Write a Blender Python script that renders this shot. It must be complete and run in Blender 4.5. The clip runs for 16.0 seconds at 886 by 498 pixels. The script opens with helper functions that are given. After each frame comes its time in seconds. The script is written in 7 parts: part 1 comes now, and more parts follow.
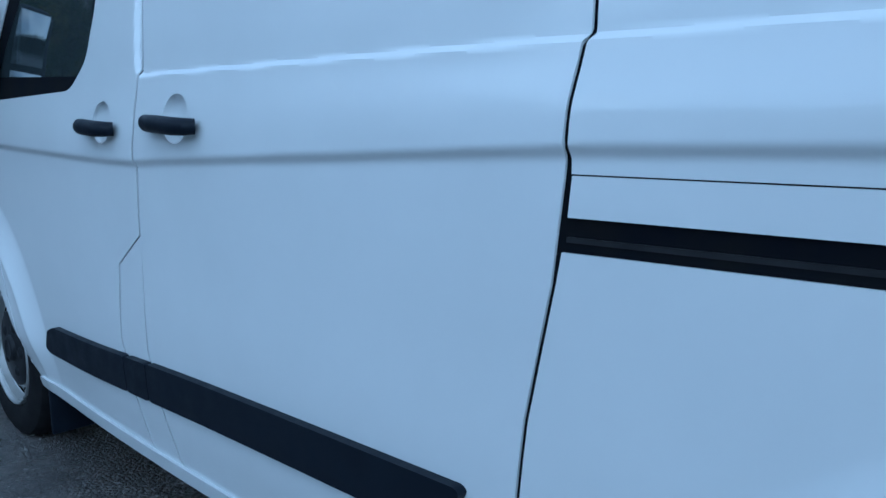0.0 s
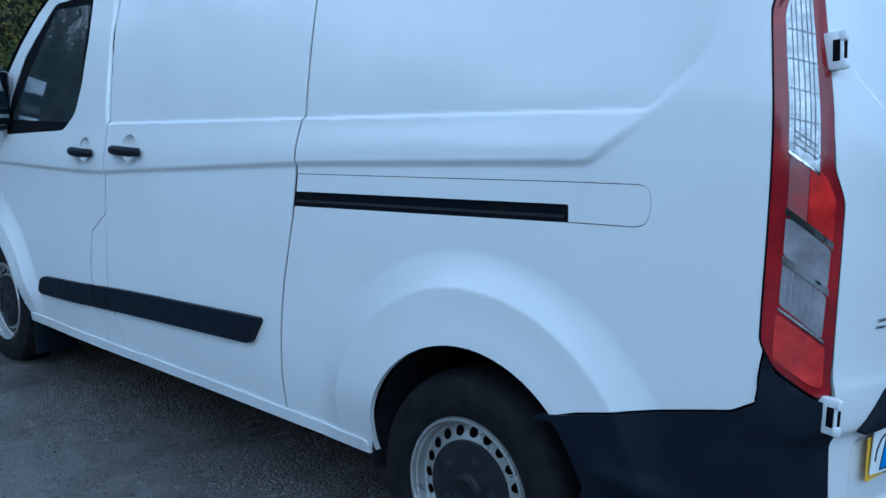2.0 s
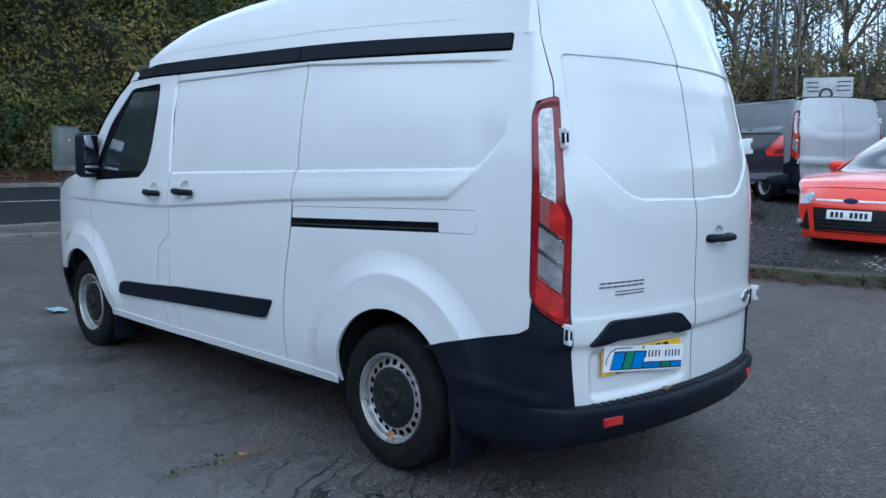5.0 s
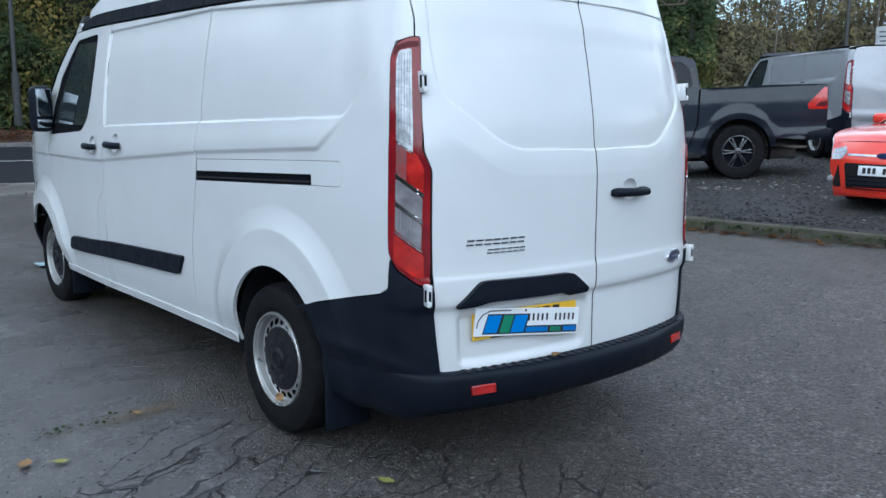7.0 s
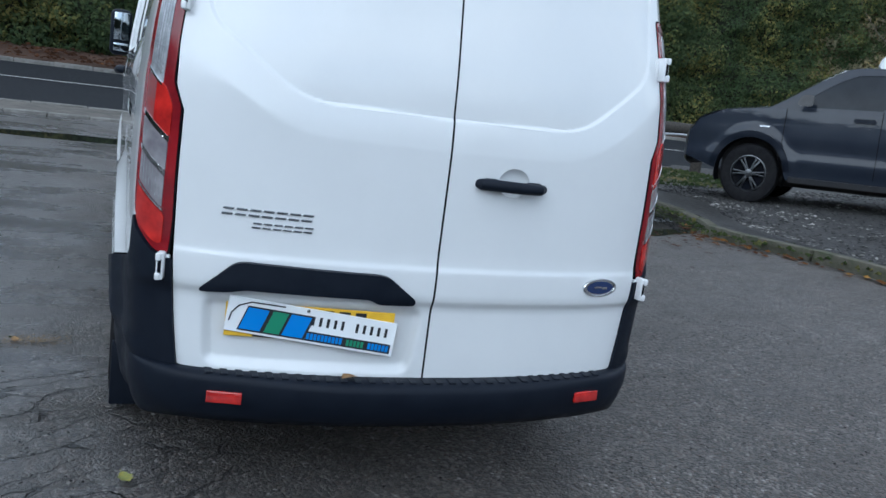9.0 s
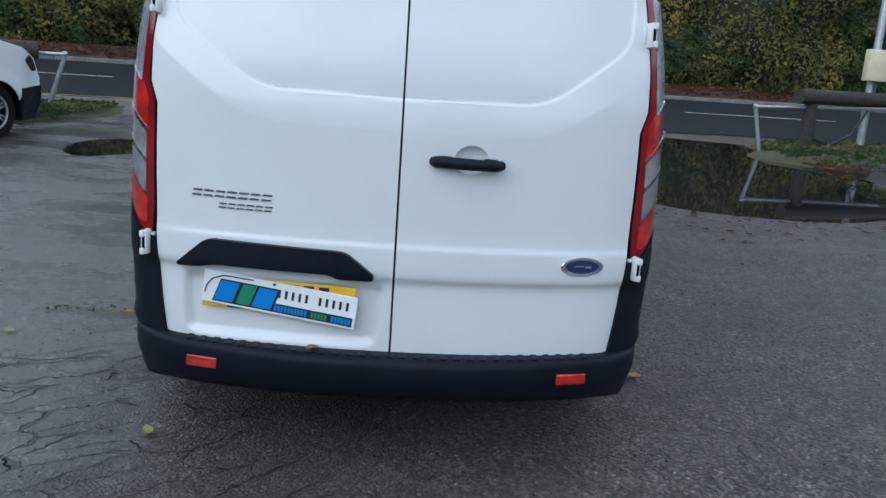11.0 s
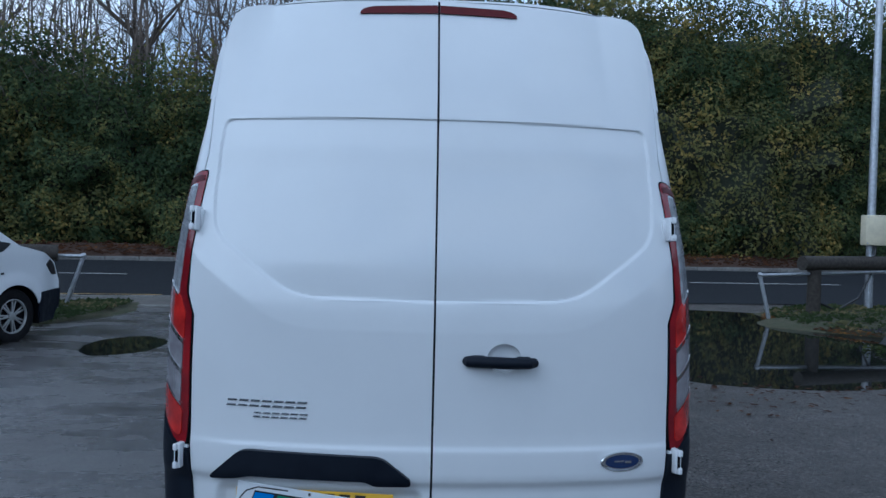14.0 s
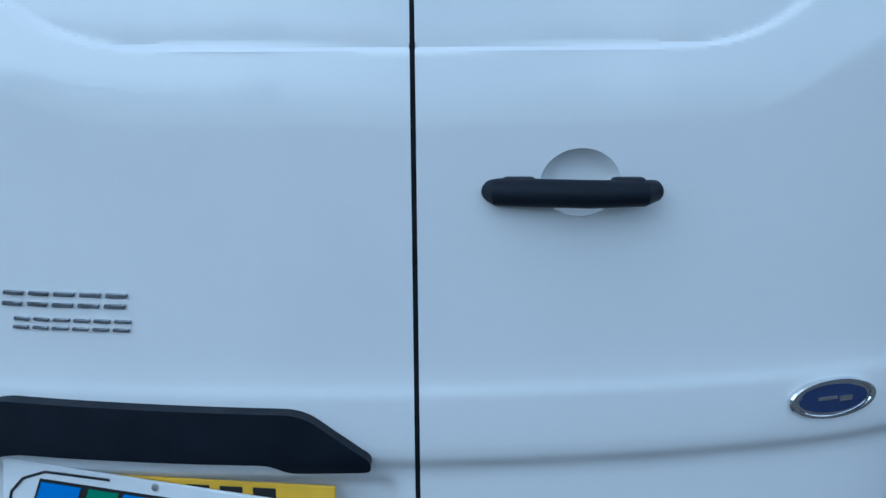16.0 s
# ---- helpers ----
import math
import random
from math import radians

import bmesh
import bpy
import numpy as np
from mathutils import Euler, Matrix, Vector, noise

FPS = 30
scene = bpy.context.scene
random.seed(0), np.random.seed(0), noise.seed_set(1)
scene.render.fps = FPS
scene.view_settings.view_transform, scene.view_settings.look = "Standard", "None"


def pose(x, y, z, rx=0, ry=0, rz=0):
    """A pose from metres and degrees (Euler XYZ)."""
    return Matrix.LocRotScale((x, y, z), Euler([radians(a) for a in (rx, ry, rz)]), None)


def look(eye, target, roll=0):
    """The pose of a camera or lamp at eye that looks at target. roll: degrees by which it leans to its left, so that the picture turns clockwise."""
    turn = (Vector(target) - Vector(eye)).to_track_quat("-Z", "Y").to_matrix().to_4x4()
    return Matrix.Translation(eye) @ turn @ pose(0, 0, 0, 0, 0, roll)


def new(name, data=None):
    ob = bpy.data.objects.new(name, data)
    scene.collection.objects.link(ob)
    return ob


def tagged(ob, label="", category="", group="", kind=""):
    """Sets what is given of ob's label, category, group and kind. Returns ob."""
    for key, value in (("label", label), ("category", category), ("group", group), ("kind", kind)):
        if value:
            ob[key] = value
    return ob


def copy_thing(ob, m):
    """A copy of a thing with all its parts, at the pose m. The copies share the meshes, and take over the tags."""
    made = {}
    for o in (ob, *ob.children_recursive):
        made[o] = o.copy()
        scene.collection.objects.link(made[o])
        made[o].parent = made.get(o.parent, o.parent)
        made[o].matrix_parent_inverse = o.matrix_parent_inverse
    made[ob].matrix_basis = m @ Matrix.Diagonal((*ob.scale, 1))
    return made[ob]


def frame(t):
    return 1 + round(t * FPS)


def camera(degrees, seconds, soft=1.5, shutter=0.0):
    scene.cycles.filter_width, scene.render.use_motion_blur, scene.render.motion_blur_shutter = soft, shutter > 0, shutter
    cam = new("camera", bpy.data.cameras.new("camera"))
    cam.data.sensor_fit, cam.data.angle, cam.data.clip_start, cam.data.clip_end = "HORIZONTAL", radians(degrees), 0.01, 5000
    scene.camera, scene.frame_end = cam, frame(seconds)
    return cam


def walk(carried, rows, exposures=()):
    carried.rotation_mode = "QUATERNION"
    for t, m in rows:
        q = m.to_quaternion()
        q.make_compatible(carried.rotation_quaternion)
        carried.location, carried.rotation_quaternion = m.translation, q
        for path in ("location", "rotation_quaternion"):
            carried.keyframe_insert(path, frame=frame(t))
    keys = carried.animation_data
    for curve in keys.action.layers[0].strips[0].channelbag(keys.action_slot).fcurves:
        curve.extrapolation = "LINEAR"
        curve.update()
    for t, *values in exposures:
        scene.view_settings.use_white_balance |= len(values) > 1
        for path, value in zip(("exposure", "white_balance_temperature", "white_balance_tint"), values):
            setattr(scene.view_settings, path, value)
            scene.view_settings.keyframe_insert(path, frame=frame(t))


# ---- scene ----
cam = camera(55.7, 16.0)
PATH = [
    (0, (-0.073, -1.844, 1.31), (-1.491, -0.486, 0.93), 0.3),
    (0.5, (0.271, -1.996, 1.358), (-1.029, -0.527, 0.972), 1.6),
    (1, (0.662, -2.204, 1.369), (-0.634, -0.728, 0.995), 1.6),
    (1.5, (1.050, -2.462, 1.362), (-0.252, -0.988, 1.035), 1.8),
    (2, (1.445, -2.656, 1.362), (0.114, -1.192, 1.073), 1.7),
    (2.5, (1.827, -2.825, 1.431), (0.467, -1.389, 1.133), 1.3),
    (3, (2.124, -3.086, 1.445), (0.761, -1.645, 1.187), 1.3),
    (3.5, (2.428, -3.199, 1.47), (1.052, -1.767, 1.231), 1.1),
    (4, (2.669, -3.385, 1.458), (1.302, -1.942, 1.235), 1.0),
    (4.2, (2.748, -3.468, 1.464), (1.379, -2.026, 1.245), 1.1),
    (6.3, (2.924, -3.303, 1.45), (1.462, -1.957, 1.229), -0.0),
    (6.5, (3.013, -3.137, 1.43), (1.548, -1.795, 1.21), -0.0),
    (7, (3.223, -2.695, 1.429), (1.712, -1.424, 1.11), 0.6),
    (7.5, (3.273, -2.19, 1.397), (1.689, -1.013, 1.071), 4.3),
    (8, (3.362, -1.723, 1.356), (1.639, -0.775, 0.994), 1.6),
    (8.5, (3.408, -1.311, 1.371), (1.635, -0.482, 0.96), 2.7),
    (8.7, (3.389, -1.137, 1.384), (1.598, -0.342, 0.984), 5.6),
    (10.8, (3.587, -0.047, 1.46), (1.64, 0.123, 1.036), 4.4),
    (11, (3.618, -0.005, 1.455), (1.676, 0.112, 0.99), 4.1),
    (11.5, (3.643, -0.024, 1.436), (1.702, -0.045, 0.954), 2.9),
    (12, (3.631, -0.035, 1.439), (1.69, -0.047, 0.957), 2.8),
    (12.5, (3.637, -0.043, 1.468), (1.681, -0.004, 1.048), 3.2),
    (13, (3.644, -0.059, 1.503), (1.651, -0.001, 1.35), 3.0),
    (13.5, (3.663, -0.07, 1.538), (1.665, -0.001, 1.507), 2.5),
    (14, (3.635, -0.091, 1.525), (1.638, -0.007, 1.477), 1.4),
    (14.5, (3.444, -0.053, 1.458), (1.457, 0.055, 1.258), 0.2),
    (15, (3.035, 0.024, 1.427), (1.063, 0.154, 1.119), -0.6),
    (15.5, (2.57, 0.01, 1.399), (0.614, 0.131, 1.002), -0.7),
    (16, (2.101, 0.007, 1.299), (0.159, 0.062, 0.825), -0.3),
]
walk(cam, [(t, look(eye, target, roll)) for t, eye, target, roll in PATH],
     exposures=[(0.0, 0.13, 4120, -6), (0.5, 0.06, 3950, -8), (1.5, -0.09, 3940, -7), (2.0, 0.21, 4240, -5), (2.5, 0.45, 4560, -1), (3.0, 0.45, 4750, 0), (4.0, 0.40, 4850, 0), (6.4, 0.46, 5050, 0), (7.0, 0.60, 5200, 0), (8.5, 0.62, 5250, 1), (10.9, 0.44, 5300, 1), (11.5, 0.64, 5300, 1), (12.6, 0.56, 5200, 0), (13.0, 0.27, 5200, 0), (13.4, -0.29, 4800, 2), (14.0, -0.17, 4670, 2), (14.5, 0.41, 4900, -1), (15.0, 0.45, 5000, 0), (15.5, 0.43, 5000, 2), (16.0, 0.19, 4520, -5)])

# ---- light ----
SUN_EL, SUN_AZ = 27.0, 135.0
world = bpy.data.worlds.new("sky")
scene.world = world
world.use_nodes = True
wt = world.node_tree
wt.nodes.clear()
w_out = wt.nodes.new("ShaderNodeOutputWorld")
w_bg = wt.nodes.new("ShaderNodeBackground")
w_sky = wt.nodes.new("ShaderNodeTexSky")
w_sky.sky_type, w_sky.sun_disc = "NISHITA", False
w_sky.sun_elevation, w_sky.sun_rotation = radians(SUN_EL), radians(SUN_AZ)
w_sky.air_density, w_sky.dust_density, w_sky.ozone_density = 1.0, 3.0, 2.0
w_co = wt.nodes.new("ShaderNodeTexCoord")
w_map = wt.nodes.new("ShaderNodeMapping")
w_map.inputs["Scale"].default_value, w_map.inputs["Location"].default_value = (1.0, 1.0, 2.6), (3.1, 1.7, 0.4)
w_noise = wt.nodes.new("ShaderNodeTexNoise")
w_noise.inputs["Scale"].default_value, w_noise.inputs["Detail"].default_value, w_noise.inputs["Roughness"].default_value = 2.3, 5.0, 0.52
w_ramp = wt.nodes.new("ShaderNodeValToRGB")
w_ramp.color_ramp.elements[0].position, w_ramp.color_ramp.elements[1].position = 0.30, 0.74
w_mix = wt.nodes.new("ShaderNodeMix")
w_mix.data_type = "RGBA"
w_mix.inputs["B"].default_value = (12.8, 11.9, 11.3, 1)
wt.links.new(w_co.outputs["Generated"], w_map.inputs["Vector"])
wt.links.new(w_map.outputs["Vector"], w_noise.inputs["Vector"])
wt.links.new(w_noise.outputs["Fac"], w_ramp.inputs["Fac"])
wt.links.new(w_ramp.outputs["Color"], w_mix.inputs["Factor"])
w_veil = wt.nodes.new("ShaderNodeVectorMath")
w_veil.operation = "MINIMUM"
w_veil.inputs[1].default_value = (12.0, 12.0, 12.5)
wt.links.new(w_sky.outputs["Color"], w_veil.inputs[0])
wt.links.new(w_veil.outputs["Vector"], w_mix.inputs["A"])
w_sep = wt.nodes.new("ShaderNodeSeparateXYZ")
wt.links.new(w_co.outputs["Generated"], w_sep.inputs["Vector"])
w_high = wt.nodes.new("ShaderNodeMapRange")
w_high.inputs["To Min"].default_value, w_high.inputs["To Max"].default_value = 1.08, 0.72
wt.links.new(w_sep.outputs["Z"], w_high.inputs["Value"])
w_scale = wt.nodes.new("ShaderNodeVectorMath")
w_scale.operation = "SCALE"
wt.links.new(w_mix.outputs["Result"], w_scale.inputs[0])
wt.links.new(w_high.outputs["Result"], w_scale.inputs["Scale"])
wt.links.new(w_scale.outputs["Vector"], w_bg.inputs["Color"])
w_bg.inputs["Strength"].default_value = 0.15
wt.links.new(w_bg.outputs["Background"], w_out.inputs["Surface"])

sun_data = bpy.data.lights.new("sun", "SUN")
sun_data.energy, sun_data.angle, sun_data.color = 0.6, radians(80), (1.0, 0.97, 0.93)
sun = new("sun", sun_data)
_az = radians(SUN_AZ)
sun.matrix_world = look((0, 0, 50), (-50 * math.sin(_az) * math.cos(radians(SUN_EL)), -50 * math.cos(_az) * math.cos(radians(SUN_EL)), 50 - 50 * math.sin(radians(SUN_EL))))


# ---- materials ----
def mat(name, base, rough=0.5, metal=0.0, coat=0.0, coat_rough=0.05, second=None, scale=8.0, spread=(0.35, 0.65), bump=0.0, bump_scale=60.0,
        rough2=None, trans=0.0, ior=1.45, alpha=1.0, jitter=0.0, detail=6.0, spec=0.5, coarse=0.0, coarse_scale=1.2):
    """A node material: base to second by noise, coarse blotches, fine bump, roughness that follows the noise."""
    m = bpy.data.materials.new(name)
    m.use_nodes = True
    nt = m.node_tree
    p = nt.nodes["Principled BSDF"]
    p.inputs["Roughness"].default_value, p.inputs["Metallic"].default_value = rough, metal
    p.inputs["Coat Weight"].default_value, p.inputs["Coat Roughness"].default_value = coat, coat_rough
    p.inputs["Transmission Weight"].default_value, p.inputs["IOR"].default_value = trans, ior
    p.inputs["Specular IOR Level"].default_value = spec
    p.inputs["Alpha"].default_value = alpha
    p.inputs["Base Color"].default_value = (*base, 1)
    co = nt.nodes.new("ShaderNodeTexCoord")
    last = None
    if second or rough2 is not None:
        n = nt.nodes.new("ShaderNodeTexNoise")
        n.inputs["Scale"].default_value, n.inputs["Detail"].default_value, n.inputs["Roughness"].default_value = scale, detail, 0.6
        nt.links.new(co.outputs["Object"], n.inputs["Vector"])
        r = nt.nodes.new("ShaderNodeMapRange")
        r.inputs["From Min"].default_value, r.inputs["From Max"].default_value = spread
        nt.links.new(n.outputs["Fac"], r.inputs["Value"])
        if second:
            mx = nt.nodes.new("ShaderNodeMix")
            mx.data_type = "RGBA"
            mx.inputs["A"].default_value, mx.inputs["B"].default_value = (*base, 1), (*second, 1)
            nt.links.new(r.outputs["Result"], mx.inputs["Factor"])
            last = mx.outputs["Result"]
        if rough2 is not None:
            rr = nt.nodes.new("ShaderNodeMapRange")
            rr.inputs["To Min"].default_value, rr.inputs["To Max"].default_value = rough, rough2
            nt.links.new(r.outputs["Result"], rr.inputs["Value"])
            nt.links.new(rr.outputs["Result"], p.inputs["Roughness"])
    if coarse or jitter:
        hs = nt.nodes.new("ShaderNodeHueSaturation")
        if last:
            nt.links.new(last, hs.inputs["Color"])
        else:
            hs.inputs["Color"].default_value = (*base, 1)
        val = nt.nodes.new("ShaderNodeMath")
        val.operation = "ADD"
        val.inputs[0].default_value, val.inputs[1].default_value = 0.5, 0.5
        if coarse:
            n2 = nt.nodes.new("ShaderNodeTexNoise")
            n2.inputs["Scale"].default_value, n2.inputs["Detail"].default_value = coarse_scale, 4.0
            nt.links.new(co.outputs["Object"], n2.inputs["Vector"])
            r2 = nt.nodes.new("ShaderNodeMapRange")
            r2.inputs["From Min"].default_value, r2.inputs["From Max"].default_value = 0.3, 0.7
            r2.inputs["To Min"].default_value, r2.inputs["To Max"].default_value = 0.5 - coarse, 0.5 + coarse
            nt.links.new(n2.outputs["Fac"], r2.inputs["Value"])
            nt.links.new(r2.outputs["Result"], val.inputs[0])
        if jitter:
            oi = nt.nodes.new("ShaderNodeObjectInfo")
            r3 = nt.nodes.new("ShaderNodeMapRange")
            r3.inputs["To Min"].default_value, r3.inputs["To Max"].default_value = 0.5 - jitter, 0.5 + jitter
            nt.links.new(oi.outputs["Random"], r3.inputs["Value"])
            nt.links.new(r3.outputs["Result"], val.inputs[1])
        nt.links.new(val.outputs["Value"], hs.inputs["Value"])
        last = hs.outputs["Color"]
    if last:
        nt.links.new(last, p.inputs["Base Color"])
    if bump:
        nb = nt.nodes.new("ShaderNodeTexNoise")
        nb.inputs["Scale"].default_value, nb.inputs["Detail"].default_value = bump_scale, 3.0
        nt.links.new(co.outputs["Object"], nb.inputs["Vector"])
        b = nt.nodes.new("ShaderNodeBump")
        b.inputs["Strength"].default_value, b.inputs["Distance"].default_value = 1.0, bump
        nt.links.new(nb.outputs["Fac"], b.inputs["Height"])
        nt.links.new(b.outputs["Normal"], p.inputs["Normal"])
    return m


def leafy(name, a, b, c, rough=0.75, trans=0.25):
    """Leaves: three colours, chosen leaf by leaf."""
    m = bpy.data.materials.new(name)
    m.use_nodes = True
    nt = m.node_tree
    p = nt.nodes["Principled BSDF"]
    p.inputs["Roughness"].default_value = rough
    p.inputs["Specular IOR Level"].default_value = 0.10
    g = nt.nodes.new("ShaderNodeNewGeometry")
    ramp = nt.nodes.new("ShaderNodeValToRGB")
    e = ramp.color_ramp.elements
    e[0].color, e[1].color = (*a, 1), (*c, 1)
    e[0].position, e[1].position = 0.1, 1.0
    mid = e.new(0.7)
    mid.color = (*b, 1)
    # leaf by leaf, and in clumps about a stride across
    where = nt.nodes.new("ShaderNodeTexCoord")
    clump = nt.nodes.new("ShaderNodeTexNoise")
    clump.inputs["Scale"].default_value, clump.inputs["Detail"].default_value = 0.75, 3.0
    nt.links.new(where.outputs["Object"], clump.inputs["Vector"])
    wide = nt.nodes.new("ShaderNodeMapRange")
    wide.inputs["From Min"].default_value, wide.inputs["From Max"].default_value, wide.inputs["To Min"].default_value, wide.inputs["To Max"].default_value = 0.36, 0.64, -0.30, 0.45
    nt.links.new(clump.outputs["Fac"], wide.inputs["Value"])
    mixed = nt.nodes.new("ShaderNodeMath")
    mixed.operation = "MULTIPLY_ADD"
    mixed.inputs[1].default_value = 0.75
    nt.links.new(g.outputs["Random Per Island"], mixed.inputs[0])
    nt.links.new(wide.outputs["Result"], mixed.inputs[2])
    nt.links.new(mixed.outputs["Value"], ramp.inputs["Fac"])
    nt.links.new(ramp.outputs["Color"], p.inputs["Base Color"])
    # light that comes through the blade
    thin = nt.nodes.new("ShaderNodeBsdfTranslucent")
    nt.links.new(ramp.outputs["Color"], thin.inputs["Color"])
    both = nt.nodes.new("ShaderNodeMixShader")
    both.inputs["Fac"].default_value = 0.38
    nt.links.new(p.outputs["BSDF"], both.inputs[1])
    nt.links.new(thin.outputs["BSDF"], both.inputs[2])
    nt.links.new(both.outputs["Shader"], nt.nodes["Material Output"].inputs["Surface"])
    return m


PAINT = mat("white_paint", (0.68, 0.695, 0.71), rough=0.42, coat=1.0, coat_rough=0.015, second=(0.655, 0.67, 0.685), scale=3.0, bump=0.00003, bump_scale=260, spec=0.15)
SILVER_PAINT = mat("silver_paint", (0.33, 0.345, 0.37), rough=0.40, metal=0.25, coat=0.7, second=(0.30, 0.315, 0.34), scale=3.0)
GREY_PAINT = mat("graphite_paint", (0.011, 0.015, 0.026), rough=0.45, coat=0.55, coat_rough=0.02, second=(0.017, 0.022, 0.033), scale=2.0, spec=0.15)
RED_PAINT = mat("red_paint", (0.78, 0.045, 0.02), rough=0.35, coat=1.0, second=(0.70, 0.038, 0.018), scale=3.0)
PLASTIC = mat("black_grained_plastic", (0.005, 0.0075, 0.014), rough=0.42, second=(0.008, 0.0112, 0.019), scale=14, bump=0.0002, bump_scale=700, rough2=0.58, spec=0.18)
GLOSSBLACK = mat("smooth_black_plastic", (0.012, 0.012, 0.014), rough=0.28, second=(0.02, 0.02, 0.022), scale=20)
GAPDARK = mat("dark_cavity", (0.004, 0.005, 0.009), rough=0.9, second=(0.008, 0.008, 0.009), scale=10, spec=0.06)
UNDER = mat("underbody_black", (0.015, 0.015, 0.016), rough=0.85, second=(0.035, 0.032, 0.03), scale=6)
RUBBER = mat("tyre_rubber", (0.007, 0.007, 0.009), rough=0.75, spec=0.12, second=(0.014, 0.014, 0.015), scale=18, bump=0.0006, bump_scale=200)
STEEL = mat("silver_wheel_paint", (0.50, 0.505, 0.51), rough=0.26, metal=0.7, second=(0.40, 0.40, 0.39), scale=9, rough2=0.42)
CHROME = mat("chrome", (0.75, 0.77, 0.79), rough=0.12, metal=1.0, second=(0.65, 0.66, 0.68), scale=30)
HINGE = mat("painted_hinge", (0.72, 0.735, 0.75), rough=0.4, coat=0.6, second=(0.66, 0.67, 0.69), scale=16)
SEAL = mat("rubber_seal", (0.006, 0.007, 0.009), rough=0.85, second=(0.013, 0.014, 0.017), scale=20, spec=0.08)
MACHINED = mat("machined_dark_alloy", (0.16, 0.165, 0.175), rough=0.3, metal=0.9, second=(0.04, 0.042, 0.046), scale=7)
HOLE = mat("wheel_hole", (0.002, 0.002, 0.0025), rough=0.95, second=(0.003, 0.003, 0.003), scale=9, spec=0.0)
HUB = mat("hub_black", (0.010, 0.011, 0.014), rough=0.45, second=(0.018, 0.019, 0.022), scale=16, spec=0.2)
GLASS = mat("tinted_window", (0.02, 0.028, 0.032), rough=0.03, spec=0.62, coat=0.0, coat_rough=0.02, second=(0.03, 0.036, 0.04), scale=2)
MIRROR = mat("mirror_glass", (0.40, 0.44, 0.48), rough=0.02, metal=1.0)
GAPGREY = mat("lens_shadow", (0.20, 0.205, 0.22), rough=0.3, second=(0.13, 0.135, 0.15), scale=40)
LINER = mat("arch_liner", (0.014, 0.016, 0.020), rough=0.7, second=(0.009, 0.010, 0.012), scale=8, spec=0.2)
SIDEGLASS = mat("dark_side_glass", (0.007, 0.010, 0.015), rough=0.04, spec=0.22, second=(0.016, 0.020, 0.027), scale=1.5)
SCREEN = mat("pale_windscreen", (0.055, 0.062, 0.066), rough=0.03, spec=0.9, coat=0.6, second=(0.08, 0.088, 0.092), scale=1.5)
LAMP_BODY = mat("crimson_lamp_body", (0.25, 0.009, 0.014), rough=0.2, coat=0.5, second=(0.13, 0.006, 0.011), scale=7, spec=0.3)
LAMP_GREY = mat("ribbed_clear_lens", (0.33, 0.325, 0.34), rough=0.16, metal=0.1, coat=0.8, second=(0.17, 0.155, 0.175), scale=9, bump=0.0008, bump_scale=160)
LAMP_RED = mat("red_lamp_lens", (0.60, 0.024, 0.018), rough=0.16, coat=0.8, second=(0.26, 0.010, 0.010), scale=11, bump=0.0006, bump_scale=160)
LAMP_CLEAR = mat("clear_lamp_lens", (0.50, 0.52, 0.55), rough=0.16, metal=0.3, coat=1.0, second=(0.26, 0.275, 0.30), scale=30, bump=0.0012, bump_scale=110)
LAMP_DARK = mat("dark_red_lens", (0.075, 0.006, 0.011), rough=0.3, spec=0.15, coat=0.1, second=(0.09, 0.01, 0.012), scale=30)
BADGE = mat("dark_chrome", (0.30, 0.32, 0.35), rough=0.22, metal=1.0, second=(0.2, 0.21, 0.23), scale=40)
DRYLEAF = mat("dry_leaf", (0.30, 0.19, 0.075), rough=0.7, second=(0.20, 0.11, 0.05), scale=60)
LAMP_SMOKE = mat("smoke_lamp_lens", (0.13, 0.115, 0.125), rough=0.16, coat=0.8, second=(0.30, 0.06, 0.06), scale=7, bump=0.0006, bump_scale=140)
YELLOW = mat("yellow_plate", (0.80, 0.50, 0.03), rough=0.35, second=(0.72, 0.44, 0.03), scale=12)
WHITEPLATE = mat("white_plate", (0.80, 0.82, 0.84), rough=0.35, second=(0.74, 0.76, 0.78), scale=9)
INK = mat("black_ink", (0.015, 0.015, 0.018), rough=0.5)
BLUE = mat("sign_blue", (0.02, 0.20, 0.62), rough=0.4)
GREEN = mat("sign_green", (0.03, 0.22, 0.12), rough=0.4)
NAVY = mat("badge_blue", (0.015, 0.03, 0.10), rough=0.2, coat=1.0)


